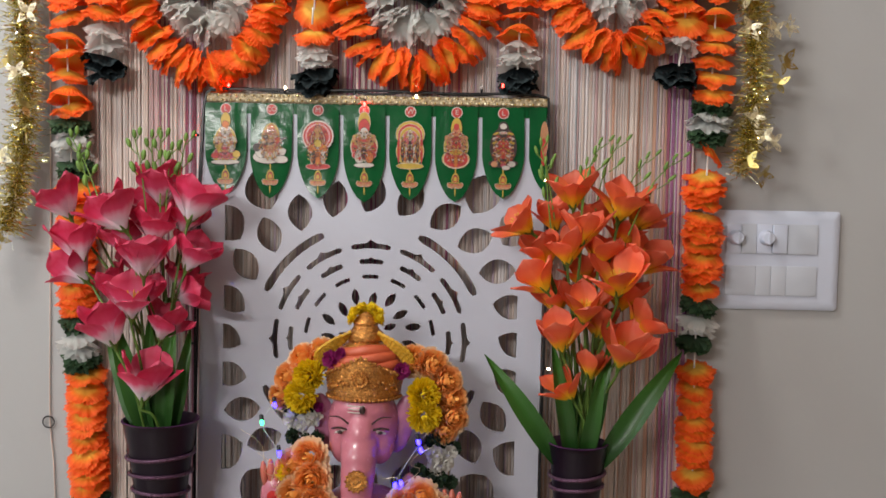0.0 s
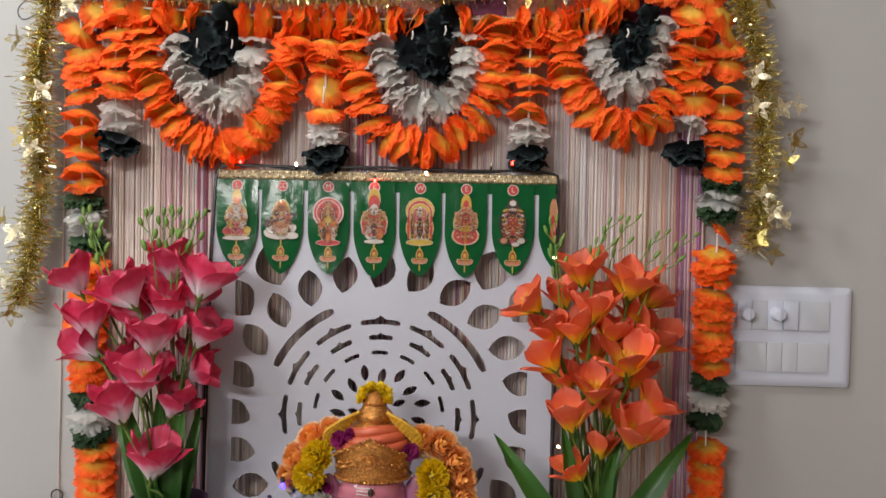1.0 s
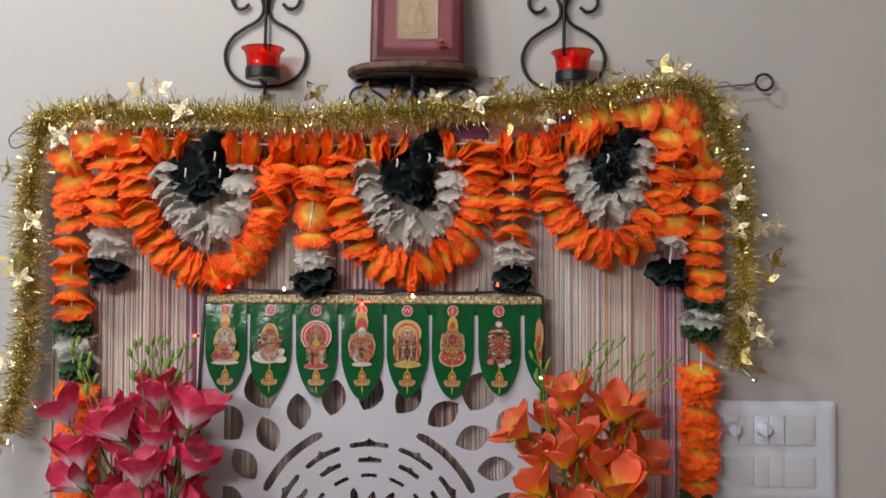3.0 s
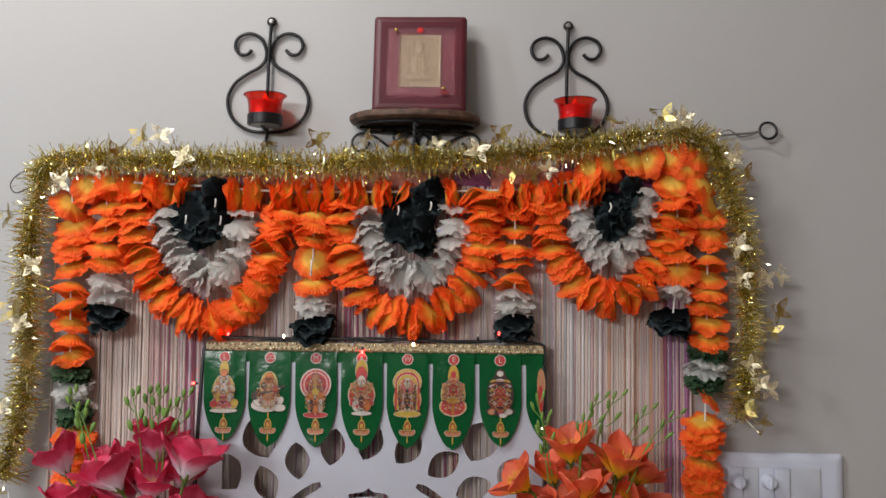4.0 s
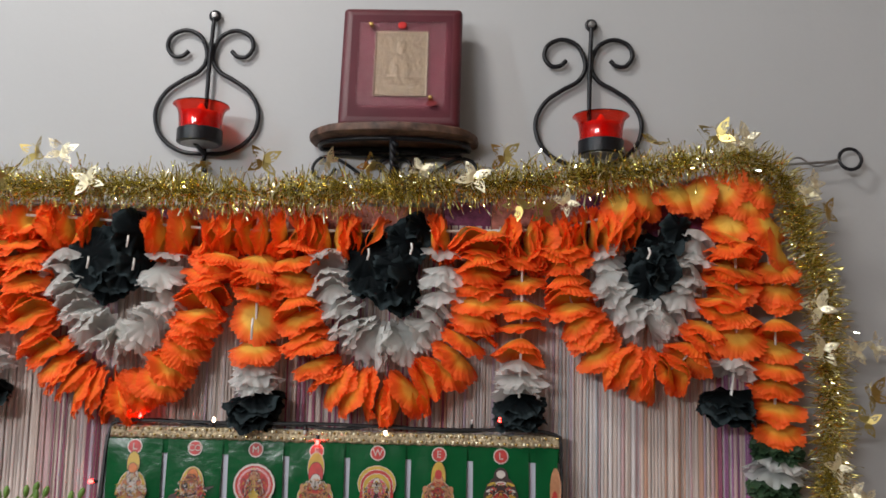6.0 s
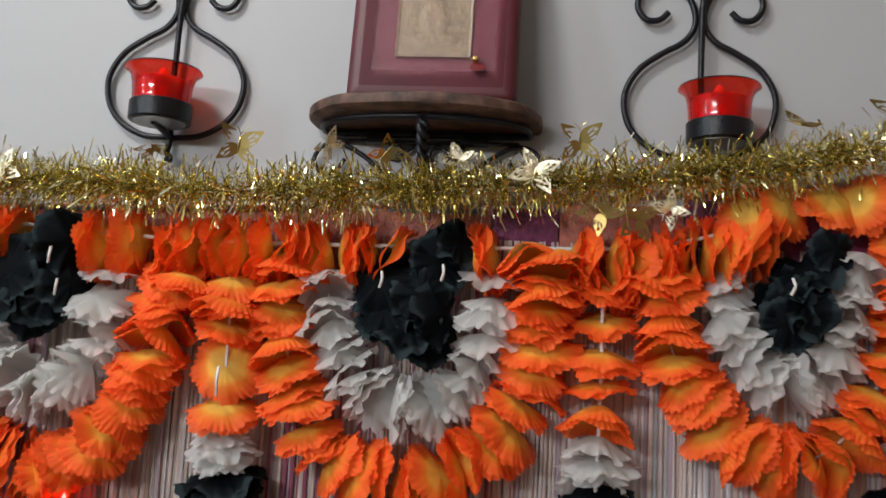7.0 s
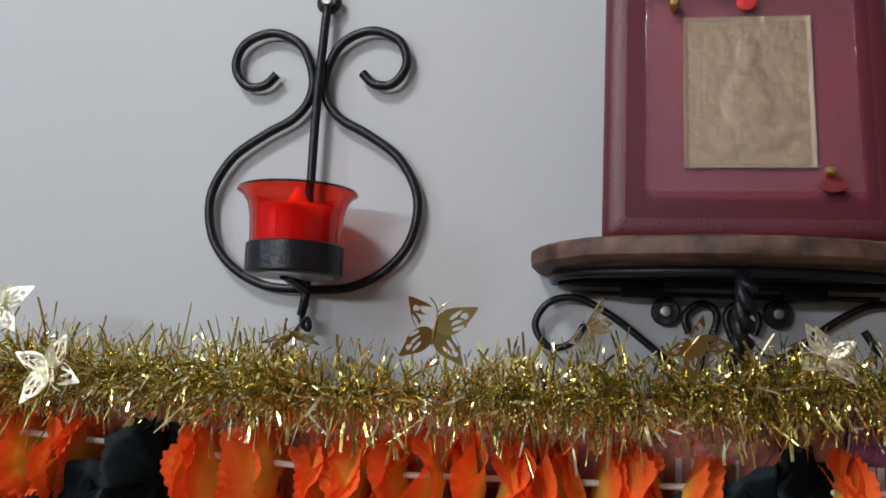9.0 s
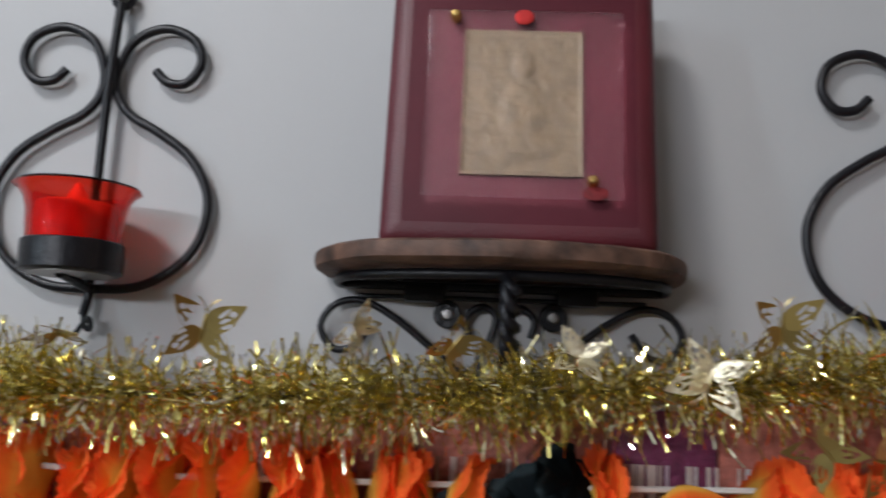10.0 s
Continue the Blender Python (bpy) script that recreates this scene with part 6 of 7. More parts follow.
def bouquet(label, mouth, blossoms, buds, leaves, mats, seed, spread):
    b = thing("artificial_flowers", tuple(mouth), label, "flowers", "flower bunches beside the idol")
    rnd = random.Random(seed)
    petals = [petal_mesh(mats, seed + k, 0.058 + 0.004 * k, (0.043 if mats is PINK_PETAL else 0.037) + 0.003 * k, c, 0.007) for k, c in enumerate((0.85, 0.55, 0.3))]
    for (x, y, z, ax, ay, az, size, flare) in blossoms:
        axis = Vector((ax, ay * (0.2 if mats is PINK_PETAL else 0.45), az)).normalized()
        base = Vector((x, y, z)) - axis * 0.026 * size
        m = towards(base, axis, rnd.uniform(0, 360), size * (0.98 if mats is PINK_PETAL else 0.93))
        fl = under("blossom", CALYX, b, "", m)
        under("stamen_tuft", STAMENS, fl, "yellow stamens", m)
        n = 6
        for k in range(n):
            tilt = flare * spread * 0.80 + rnd.uniform(-7, 7) + (10 if k % 2 else -4)
            pm = m @ pose(0, 0, 0, 0, 0, 360 / n * k + rnd.uniform(-8, 8)) @ pose(0, 0.003, 0.002, 90 - tilt, 0, 0) @ Matrix.Diagonal((rnd.uniform(0.85, 1.1), rnd.uniform(0.88, 1.08), 1, 1))
            under("petal", rnd.choice(petals), fl, "", pm)
        foot = Vector(mouth) + Vector((rnd.uniform(-0.02, 0.02), rnd.uniform(-0.015, 0.015), -0.03))
        mid = foot.lerp(base, 0.55) + Vector(((foot.x - base.x) * 0.18, rnd.uniform(-0.01, 0.01), 0.01))
        part("stem", tube([foot, mid, base - axis * 0.012 * size, base], 0.0019, 20, 6), STEM_GREEN, b)
    for (x, z, lean) in buds:
        y = mouth[1] + rnd.uniform(-0.01, 0.03)
        tip = Vector((x, y, z))
        root = Vector((x * 0.72 + mouth[0] * 0.28 - lean * 0.02, y, z - 0.10))
        own = tube([root, root.lerp(tip, 0.6) + Vector((-lean * 0.006, 0, 0.004)), tip], (0.0012, 0.0007), 14, 5)
        fat = 0.0040 if mats is PINK_PETAL else 0.0029
        for k in range(4):
            f = 0.46 + 0.16 * k
            s = 1 if k % 2 else -1
            c = root.lerp(tip, f)
            e = c + Vector((s * 0.007 + lean * 0.006, 0, 0.009))
            tube([c, c.lerp(e, 0.6), e], (0.0007, 0.0008), 4, 4, own)
            blob(own, e + Vector((s * 0.002 + lean * 0.002, 0, 0.006)), (fat * (1.1 - 0.35 * f), fat * (1.1 - 0.35 * f), 0.0100 - 0.004 * f), 0, (0, s * 14 + lean * 28, 0), 10, 8)
        blob(own, tip + Vector((0, 0, 0.005)), (fat * 0.75, fat * 0.75, 0.0065), 0, (0, lean * 28, 0), 10, 8)
        part("bud_sprig", own, BUD_GREEN, b, "sprig of small green buds")
    for (x, y, z, spin, size, k) in leaves:
        tip = Vector((x, y, z))
        foot = Vector(mouth) + Vector(((x - mouth[0]) * 0.22, (y - mouth[1]) * 0.2, -0.02))
        d = tip - foot
        side = Vector((d.z, 0, -d.x)).normalized()
        nrm = side.cross(d.normalized()).normalized()
        if nrm.y > 0:
            nrm, side = -nrm, -side
        rot = Matrix((side, d.normalized(), nrm)).transposed().to_4x4()
        under("leaf", LEAVES[k], b, "long pointed green leaf", Matrix.Translation(foot) @ rot @ pose(0, 0, 0, 0, spin, 0) @ Matrix.Scale(d.length / 0.172 * size, 4))
    return b


def b_(x, z, y, ax, ay, az, size=1.0, flare=38):
    return (x, y, z, ax, ay, az, size, flare)


bouquet("bunch of artificial pink lilies with white throats", (-0.368, 1.105, 0.955),
        [b_(-0.510, 1.262, 1.12, -0.45, -0.25, 1, 0.95, 40), b_(-0.463, 1.245, 1.14, 0.2, 0.1, 1, 0.8, 34), b_(-0.427, 1.250, 1.085, -0.5, -0.45, 0.8, 1.1, 42), b_(-0.378, 1.285, 1.13, 0.0, -0.35, 1, 1.05, 36),
         b_(-0.320, 1.268, 1.10, 0.35, -0.35, 1, 1.15, 38), b_(-0.483, 1.205, 1.10, -0.25, -0.5, 1, 1.0, 38), b_(-0.378, 1.232, 1.11, 0.15, -0.5, 1, 1.0, 36), b_(-0.326, 1.195, 1.11, 0.4, -0.1, 0.9, 1.0, 34),
         b_(-0.491, 1.170, 1.11, -0.7, -0.4, 0.7, 0.95, 36), b_(-0.383, 1.193, 1.07, 0.0, -0.7, 0.9, 1.05, 42), b_(-0.425, 1.212, 1.125, -0.2, -0.1, 1, 0.9, 34), b_(-0.396, 1.138, 1.065, 0.05, -0.75, 0.8, 1.1, 46),
         b_(-0.432, 1.097, 1.07, -0.35, -0.5, 0.9, 1.05, 40), b_(-0.358, 1.100, 1.09, 0.35, -0.3, 1, 0.9, 36), b_(-0.378, 1.028, 1.065, 0.15, -0.45, 1, 1.1, 40), b_(-0.335, 1.138, 1.12, 0.95, -0.1, 0.35, 0.85, 34), b_(-0.345, 1.240, 1.14, 0.3, -0.2, 1, 0.85, 36), b_(-0.405, 1.175, 1.14, -0.2, -0.1, 1, 0.85, 34), b_(-0.445, 1.150, 1.13, -0.5, -0.2, 0.9, 0.8, 36),
         b_(-0.350, 1.160, 1.14, 0.2, -0.3, 1, 0.85, 36), b_(-0.400, 1.265, 1.145, -0.2, -0.1, 1, 0.8, 34)],
        [(-0.494, 1.350, -0.4), (-0.405, 1.350, -0.3), (-0.389, 1.352, 0.1), (-0.372, 1.350, 0.1), (-0.357, 1.335, 0.3), (-0.341, 1.348, 0.3), (-0.482, 1.330, 0.3)],
        [(-0.425, 1.055, 1.115, 14, 1.0, 0), (-0.463, 1.10, 1.085, -20, 1.0, 0), (-0.322, 1.085, 1.09, 18, 1.0, 1), (-0.385, 1.06, 1.13, 0, 0.9, 1), (-0.345, 1.05, 1.14, 0, 0.9, 1)], PINK_PETAL, 3, 0.62)
bouquet("bunch of artificial coral-orange lilies with yellow throats and long leaves", (0.204, 1.110, 0.935),
        [b_(0.112, 1.250, 1.10, -0.75, -0.4, 0.65, 1.0, 46), b_(0.187, 1.292, 1.12, -0.1, -0.35, 1, 1.0, 38), b_(0.255, 1.280, 1.10, 0.2, -0.4, 1, 1.15, 38), b_(0.200, 1.243, 1.085, 0.05, -0.6, 0.9, 1.0, 38),
         b_(0.147, 1.212, 1.10, -0.35, -0.4, 1, 0.95, 36), b_(0.178, 1.216, 1.09, -0.1, -0.4, 1, 0.95, 36), b_(0.226, 1.213, 1.10, 0.1, -0.3, 1, 0.9, 34), b_(0.141, 1.175, 1.09, -0.6, -0.35, 0.9, 0.95, 38),
         b_(0.244, 1.180, 1.07, -0.05, -0.7, 0.85, 1.15, 44), b_(0.288, 1.205, 1.11, 0.5, -0.3, 0.9, 1.1, 44), b_(0.286, 1.258, 1.13, 0.5, -0.1, 0.8, 0.9, 38), b_(0.203, 1.140, 1.075, -0.05, -0.6, 1, 1.0, 34),
         b_(0.171, 1.100, 1.075, -0.2, -0.5, 1, 0.95, 34), b_(0.256, 1.085, 1.065, 0.2, -0.65, 0.9, 1.1, 40), b_(0.289, 1.118, 1.10, 0.6, -0.3, 0.8, 0.95, 42), b_(0.178, 1.030, 1.08, -0.6, -0.3, 0.9, 0.85, 34),
         b_(0.217, 1.054, 1.10, 0.1, -0.1, 1, 0.75, 26), b_(0.166, 1.145, 1.11, -0.3, -0.1, 1, 0.85, 34), b_(0.225, 1.262, 1.14, 0.0, -0.2, 1, 0.85, 36), b_(0.262, 1.150, 1.12, 0.3, -0.2, 1, 0.9, 40), b_(0.205, 1.180, 1.13, -0.1, -0.2, 1, 0.85, 34),
         b_(0.262, 1.235, 1.135, 0.2, -0.2, 1, 0.85, 36), b_(0.165, 1.255, 1.14, -0.2, -0.2, 1, 0.8, 36), b_(0.228, 1.110, 1.11, 0.1, -0.2, 1, 0.8, 34)],
        [(0.143, 1.350, -0.2), (0.222, 1.352, 0.9), (0.248, 1.354, 0.9), (0.290, 1.335, 1.0), (0.320, 1.332, 1.3), (0.205, 1.325, 0.3), (0.150, 1.325, 0.2)],
        [(0.088, 1.082, 1.06, 16, 1.05, 0), (0.329, 1.085, 1.07, -16, 1.05, 0), (0.185, 1.090, 1.075, 4, 1.0, 0), (0.226, 1.040, 1.05, -6, 0.95, 0), (0.240, 1.075, 1.09, -8, 1.0, 1), (0.165, 1.04, 1.10, 8, 0.9, 1)], CORAL_PETAL, 8, 0.74)


# ---- the idol: one plain mesh ----
def idol():
    bm, skin = bmesh.new(), bmesh.new()
    X, Y = -0.087, 1.085
    PK, BL, OR, GO, MV, DK = range(6)
    # seat, crossed legs and belly
    blob(bm, (X, Y + 0.01, TABLE + 0.02), (0.125, 0.075, 0.03), OR), blob(skin, (X, Y, TABLE + 0.085), (0.088, 0.062, 0.085), PK)
    for s in (-1, 1):
        blob(bm, (X + s * 0.072, Y - 0.03, TABLE + 0.045), (0.062, 0.042, 0.030), OR, (0, s * 8, s * 20))
        blob(skin, (X + s * 0.085, Y + 0.005, TABLE + 0.135), (0.030, 0.030, 0.055), PK, (0, -s * 28, 0))
    # raised open palm, fingers close together, and the other hand
    for s, px, pz in ((-1, X - 0.1125, 0.884), (1, X + 0.115, 0.850)):
        blob(skin, (px, Y - 0.045, pz), (0.0185, 0.010, 0.028), PK)
        for k in range(4):
            blob(bm, (px - 0.013 + 0.0088 * k, Y - 0.047, pz + 0.030 + (0.003 if k in (1, 2) else 0)), (0.0049, 0.0055, 0.017), BL, (0, (k - 1.5) * 4, 0), 12, 8)
        blob(skin, (px + s * -0.019, Y - 0.047, pz + 0.006), (0.005, 0.006, 0.014), PK, (0, -s * 35, 0), 12, 8)
        blob(bm, (px, Y - 0.0545, pz + 0.002), (0.008, 0.0022, 0.008), 6, (0, 0, 0), 14, 8)
        tube([(px, Y - 0.042, pz - 0.02), (px + s * 0.004, Y - 0.035, pz - 0.05), (px - s * 0.03, Y - 0.015, pz - 0.075)], 0.017, 10, 12, skin, PK)
    # head, brow and cheeks, ears
    blob(skin, (X, Y - 0.012, 0.976), (0.0475, 0.045, 0.058), PK, seg=36, rings=24), blob(skin, (X, Y - 0.026, 0.998), (0.040, 0.031, 0.028), PK, seg=28, rings=18)
    for s in (-1, 1):
        blob(skin, (X + s * 0.0235, Y - 0.028, 0.957), (0.0200, 0.020, 0.032), PK, seg=24, rings=16)
        own = bmesh.new()
        bmesh.ops.create_uvsphere(own, u_segments=24, v_segments=16, radius=1)
        for v in own.verts:
            v.co.y += 0.9 * (v.co.x * s) ** 2 * 0.6
            v.co.y += 0.12 * math.sin(v.co.z * 9) * max(0, v.co.x * s)
        join(bm, own, MV, pose(X + s * 0.0515, Y - 0.014, 0.976, 0, s * 12, s * -6) @ Matrix.Diagonal((0.0155, 0.006, 0.040, 1)))
        blob(bm, (X + s * 0.0270, Y - 0.0530, 0.9735), (0.0072, 0.0030, 0.0018), 7, (0, s * 12, 0), 16, 10)
        blob(bm, (X + s * 0.0260, Y - 0.0555, 0.9735), (0.0036, 0.0016, 0.0023), DK, (0, 0, 0), 12, 8)
        tube([(X + s * 0.016, Y - 0.0555, 0.9765), (X + s * 0.027, Y - 0.0570, 0.9798), (X + s * 0.037, Y - 0.0515, 0.9770)], 0.0014, 10, 6, bm, DK)
        tube([(X + s * 0.015, Y - 0.0555, 0.9845), (X + s * 0.027, Y - 0.0572, 0.9935), (X + s * 0.040, Y - 0.0495, 0.9925)], (0.0013, 0.0007), 12, 6, bm, DK)
        blob(bm, (X + s * 0.033, Y - 0.031, 0.952), (0.010, 0.0115, 0.016), BL, seg=16, rings=10)
    # trunk
    tube([(X, Y - 0.012, 1.000), (X, Y - 0.034, 0.978), (X - 0.001, Y - 0.050, 0.955), (X - 0.001, Y - 0.061, 0.928), (X - 0.002, Y - 0.068, 0.890), (X + 0.004, Y - 0.074, 0.850), (X + 0.026, Y - 0.076, 0.825)],
         lambda f: (0.017 + 0.024 * f if f < 0.3 else 0.0242 - 0.012 * (f - 0.3)) + 0.0005 * math.sin(f * 70), 60, 28, skin, PK, squash=0.9)
    tube([(X, Y - 0.030, 1.000), (X, Y - 0.050, 0.972), (X - 0.001, Y - 0.052, 0.938)], lambda f: 0.013 + 0.006 * math.sin(math.pi * f), 20, 20, skin, PK)
    for k in range(3):
        tube([(X - 0.016, Y - 0.0570, 1.0085 - 0.0042 * k), (X - 0.004, Y - 0.0590, 1.0080 - 0.0042 * k), (X + 0.006, Y - 0.0585, 1.0085 - 0.0042 * k)], 0.0008, 6, 5, bm, 7)
    blob(bm, (X + 0.003, Y - 0.0595, 1.0035), (0.0038, 0.0015, 0.0058), DK, seg=12, rings=8)
    me = mesh_of("skin", skin, IDOL_PINK)
    ob = new("skin", me)
    rm = ob.modifiers.new("blend", "REMESH")
    rm.mode, rm.voxel_size = "VOXEL", 0.002
    sm = ob.modifiers.new("soften", "SMOOTH")
    sm.factor, sm.iterations = 0.5, 14
    soft = bpy.data.meshes.new_from_object(ob.evaluated_get(bpy.context.evaluated_depsgraph_get()))
    bpy.data.objects.remove(ob)
    own = bmesh.new()
    own.from_mesh(soft)
    bpy.data.meshes.remove(soft)
    join(bm, own, PK)
    # trunk jewel
    own = lathe([(0, 0.004), (0.003, 0.0035), (0.004, 0.0015), (0.0075, 0.0025), (0.009, 0.0015), (0.0125, 0.0012), (0.0135, -0.001), (0, -0.003)], 20)
    join(bm, own, GO, pose(X - 0.001, Y - 0.0845, 0.918, 80))
    for k in range(14):
        a = 2 * math.pi * k / 14
        blob(bm, (X - 0.001 + 0.0135 * math.cos(a), Y - 0.0855, 0.918 + 0.0135 * math.sin(a)), (0.0018, 0.0018, 0.0018), GO, seg=8, rings=6)
    # turban folds, knob
    for k, (r, z) in enumerate(((0.043, 1.030), (0.0435, 1.042), (0.042, 1.053), (0.038, 1.063), (0.031, 1.072))):
        line = [(X + r * math.cos(a), Y + 0.0 + r * 0.86 * math.sin(a), z + 0.003 * math.sin(a * 2 + k)) for a in (2 * math.pi * j / 36 for j in range(37))]
        tube(line, 0.0082, seg=10, bm=bm, mi=OR, straight=True)
    blob(bm, (X, Y, 1.04), (0.045, 0.040, 0.040), OR, seg=28, rings=18)
    own = lathe([(0.029, 1.074), (0.031, 1.077), (0.029, 1.081), (0.023, 1.084), (0.025, 1.089), (0.024, 1.095), (0.018, 1.101), (0.016, 1.105), (0.017, 1.109), (0.012, 1.116), (0.006, 1.121), (0, 1.124)], 28)
    join(bm, own, GO, pose(X, Y, 0))
    # crown: a curved band with a raised scalloped front, beads along its rims
    n, rows = 48, []
    for j in range(5):
        f = j / 4
        row = []
        for i in range(n + 1):
            a = radians(-172 + 164 * i / n)
            c = 1 - abs(i / n - 0.5) * 2
            hgt = 0.026 + 0.031 * c ** 1.2 + 0.0018 * abs(math.sin(i * 0.9))
            r = 0.0495 + 0.002 * f
            row.append(bm.verts.new((X + r * math.cos(a), Y - 0.006 + r * 0.98 * math.sin(a), 1.013 + hgt * f)))
        rows.append(row)
    for a, b in zip(rows, rows[1:]):
        for i in range(n):
            bm.faces.new((a[i], a[i + 1], b[i + 1], b[i])).material_index = GO
    for i in range(0, n + 1, 2):
        blob(bm, rows[0][i].co + Vector((0, -0.001, 0.001)), (0.0024, 0.0024, 0.0024), GO, seg=8, rings=6)
        blob(bm, rows[4][i].co + Vector((0, -0.001, 0)), (0.0027, 0.0024, 0.0027), GO, seg=8, rings=6)
        if 4 < i < n - 4:
            blob(bm, rows[2][i].co + Vector((0, -0.001, 0.004 * math.sin(i))), (0.0028, 0.0022, 0.0028), GO, seg=8, rings=6)
    own = lathe([(0, 0.006), (0.004, 0.005), (0.006, 0.002), (0.009, 0.003), (0.0105, 0), (0, -0.002)], 18)
    join(bm, own, GO, pose(X, Y - 0.0585, 1.042, 90))
    return solid("idol_statue", bm, [IDOL_PINK, IDOL_BLUSH, IDOL_ORANGE, GOLD, IDOL_MAUVE, INK_DARK, RED_DAB, INK_WHITE],
                 "painted pink elephant-headed clay idol with a gold crown and orange turban", "statue")


idol()


# ---- flowers on the idol ----
def pompon(name, mat, seed, radius=0.02, count=110, wide=0.006, long=0.6, flat=0.7):
    """A full flower head: many narrow petals on a dome."""
    rnd = random.Random(seed)
    co, faces = [], []
    for k in range(count):
        z = 1 - 1.35 * (k + 0.5) / count
        a = k * 2.39996
        s = math.sqrt(max(0, 1 - z * z))
        d = Vector((s * math.cos(a), s * math.sin(a), z * flat)).normalized()
        d = (d + Vector((rnd.gauss(0, 0.09), rnd.gauss(0, 0.09), rnd.gauss(0, 0.09)))).normalized()
        side = d.cross(Vector((0, 0, 1)))
        side = side.normalized() if side.length > 0.05 else Vector((1, 0, 0))
        up = side.cross(d).normalized()
        r = radius * rnd.uniform(0.88, 1.08)
        b = len(co)
        w = wide * rnd.uniform(0.8, 1.2) / 2
        co += [d * r * (1 - long) - side * w * 0.5, d * r * (1 - long) + side * w * 0.5, d * r * 0.75 - side * w + up * r * 0.10, d * r * 0.75 + side * w + up * r * 0.10, d * r * 0.75 + up * r * 0.02,
               d * r + up * r * 0.22 - side * w * 0.5, d * r + up * r * 0.22 + side * w * 0.5]
        faces += [(b, b + 4, b + 2), (b, b + 1, b + 4), (b + 1, b + 3, b + 4), (b + 2, b + 4, b + 5), (b + 4, b + 6, b + 5), (b + 4, b + 3, b + 6)]
    me = bpy.data.meshes.new(name)
    me.from_pydata(co, [], faces)
    me.materials.append(mat)
    return me


MARI = [pompon("marigold", MARIGOLD_CLOTH, s + 50, 0.0255, 240, 0.0085, 0.55, 0.8) for s in (1, 2, 3)]
MUMS = [pompon("chrysanthemum", MUM_YELLOW, s, 0.0225, 230, 0.0042, 0.7) for s in (4, 5)]
SMALL = pompon("yellow_flower", MUM_YELLOW, 6, 0.010, 60, 0.004, 0.7)
WHITES = pompon("white_flower", WHITE_MUM, 7, 0.012, 40, 0.006, 0.8)
PURPLES = pompon("purple_flower", PURPLE_MUM, 8, 0.014, 40, 0.007, 0.8)
GREENS = pompon("green_tuft", GREEN_CLOTH, 9, 0.012, 60, 0.004, 0.9)
rg = random.Random(5)


def heap(label, category, pieces, place, wire=None):
    g = thing("flower_garland", place, label, category, "flowers on the idol")
    for me, x, y, z, axis, size in pieces:
        under(me.name.split(".")[0], me, g, "", towards((x, y, z), axis, rg.uniform(0, 360), size))
    if wire:
        part("string", tube(wire, 0.002, 30, 6), STRING_WHITE, g, "white string")
    return g


out_l, out_r = (-0.55, -1, 0.2), (0.55, -1, 0.2)
heap("orange marigold garland with white and green bands over the idol's shoulder", "garland",
     [(MARI[0], -0.143, 1.090, 1.062, (-0.3, -0.8, 0.6), 0.95), (MARI[1], -0.166, 1.088, 1.054, (-0.4, -0.8, 0.5), 0.95), (MARI[2], -0.184, 1.085, 1.032, out_l, 0.95), (MARI[0], -0.194, 1.085, 1.008, out_l, 0.85), (MARI[1], -0.168, 1.095, 1.035, out_l, 1.0),
      (GREENS, -0.188, 1.080, 0.995, out_l, 1.0), (GREENS, -0.170, 1.072, 0.992, out_l, 1.0), (GREENS, -0.155, 1.068, 0.998, out_l, 0.9), (WHITES, -0.182, 1.070, 0.979, out_l, 1.1), (WHITES, -0.165, 1.062, 0.976, out_l, 1.1), (WHITES, -0.150, 1.062, 0.984, out_l, 1.0),
      (GREENS, -0.178, 1.062, 0.958, out_l, 1.0), (GREENS, -0.160, 1.056, 0.952, out_l, 1.0), (GREENS, -0.145, 1.056, 0.958, out_l, 0.9),
      (MARI[2], -0.152, 1.040, 0.938, (-0.2, -1, 0.2), 1.0), (MARI[0], -0.170, 1.045, 0.925, (-0.4, -1, 0.2), 0.95), (MARI[1], -0.148, 1.030, 0.912, (0, -1, 0.1), 1.05), (MARI[2], -0.166, 1.030, 0.893, (-0.3, -1, 0), 1.05), (MARI[0], -0.142, 1.022, 0.884, (0.1, -1, 0), 1.0),
      (MARI[1], -0.158, 1.02, 0.862, (0, -1, 0), 1.0), (MARI[2], -0.135, 1.015, 0.845, (0, -1, 0), 1.0), (SMALL, -0.186, 1.035, 0.918, out_l, 1.2)],
     (-0.17, 1.08, 1.03), [(-0.143, 1.10, 1.06), (-0.185, 1.095, 1.02), (-0.17, 1.075, 0.97), (-0.15, 1.05, 0.90), (-0.13, 1.03, 0.84)])
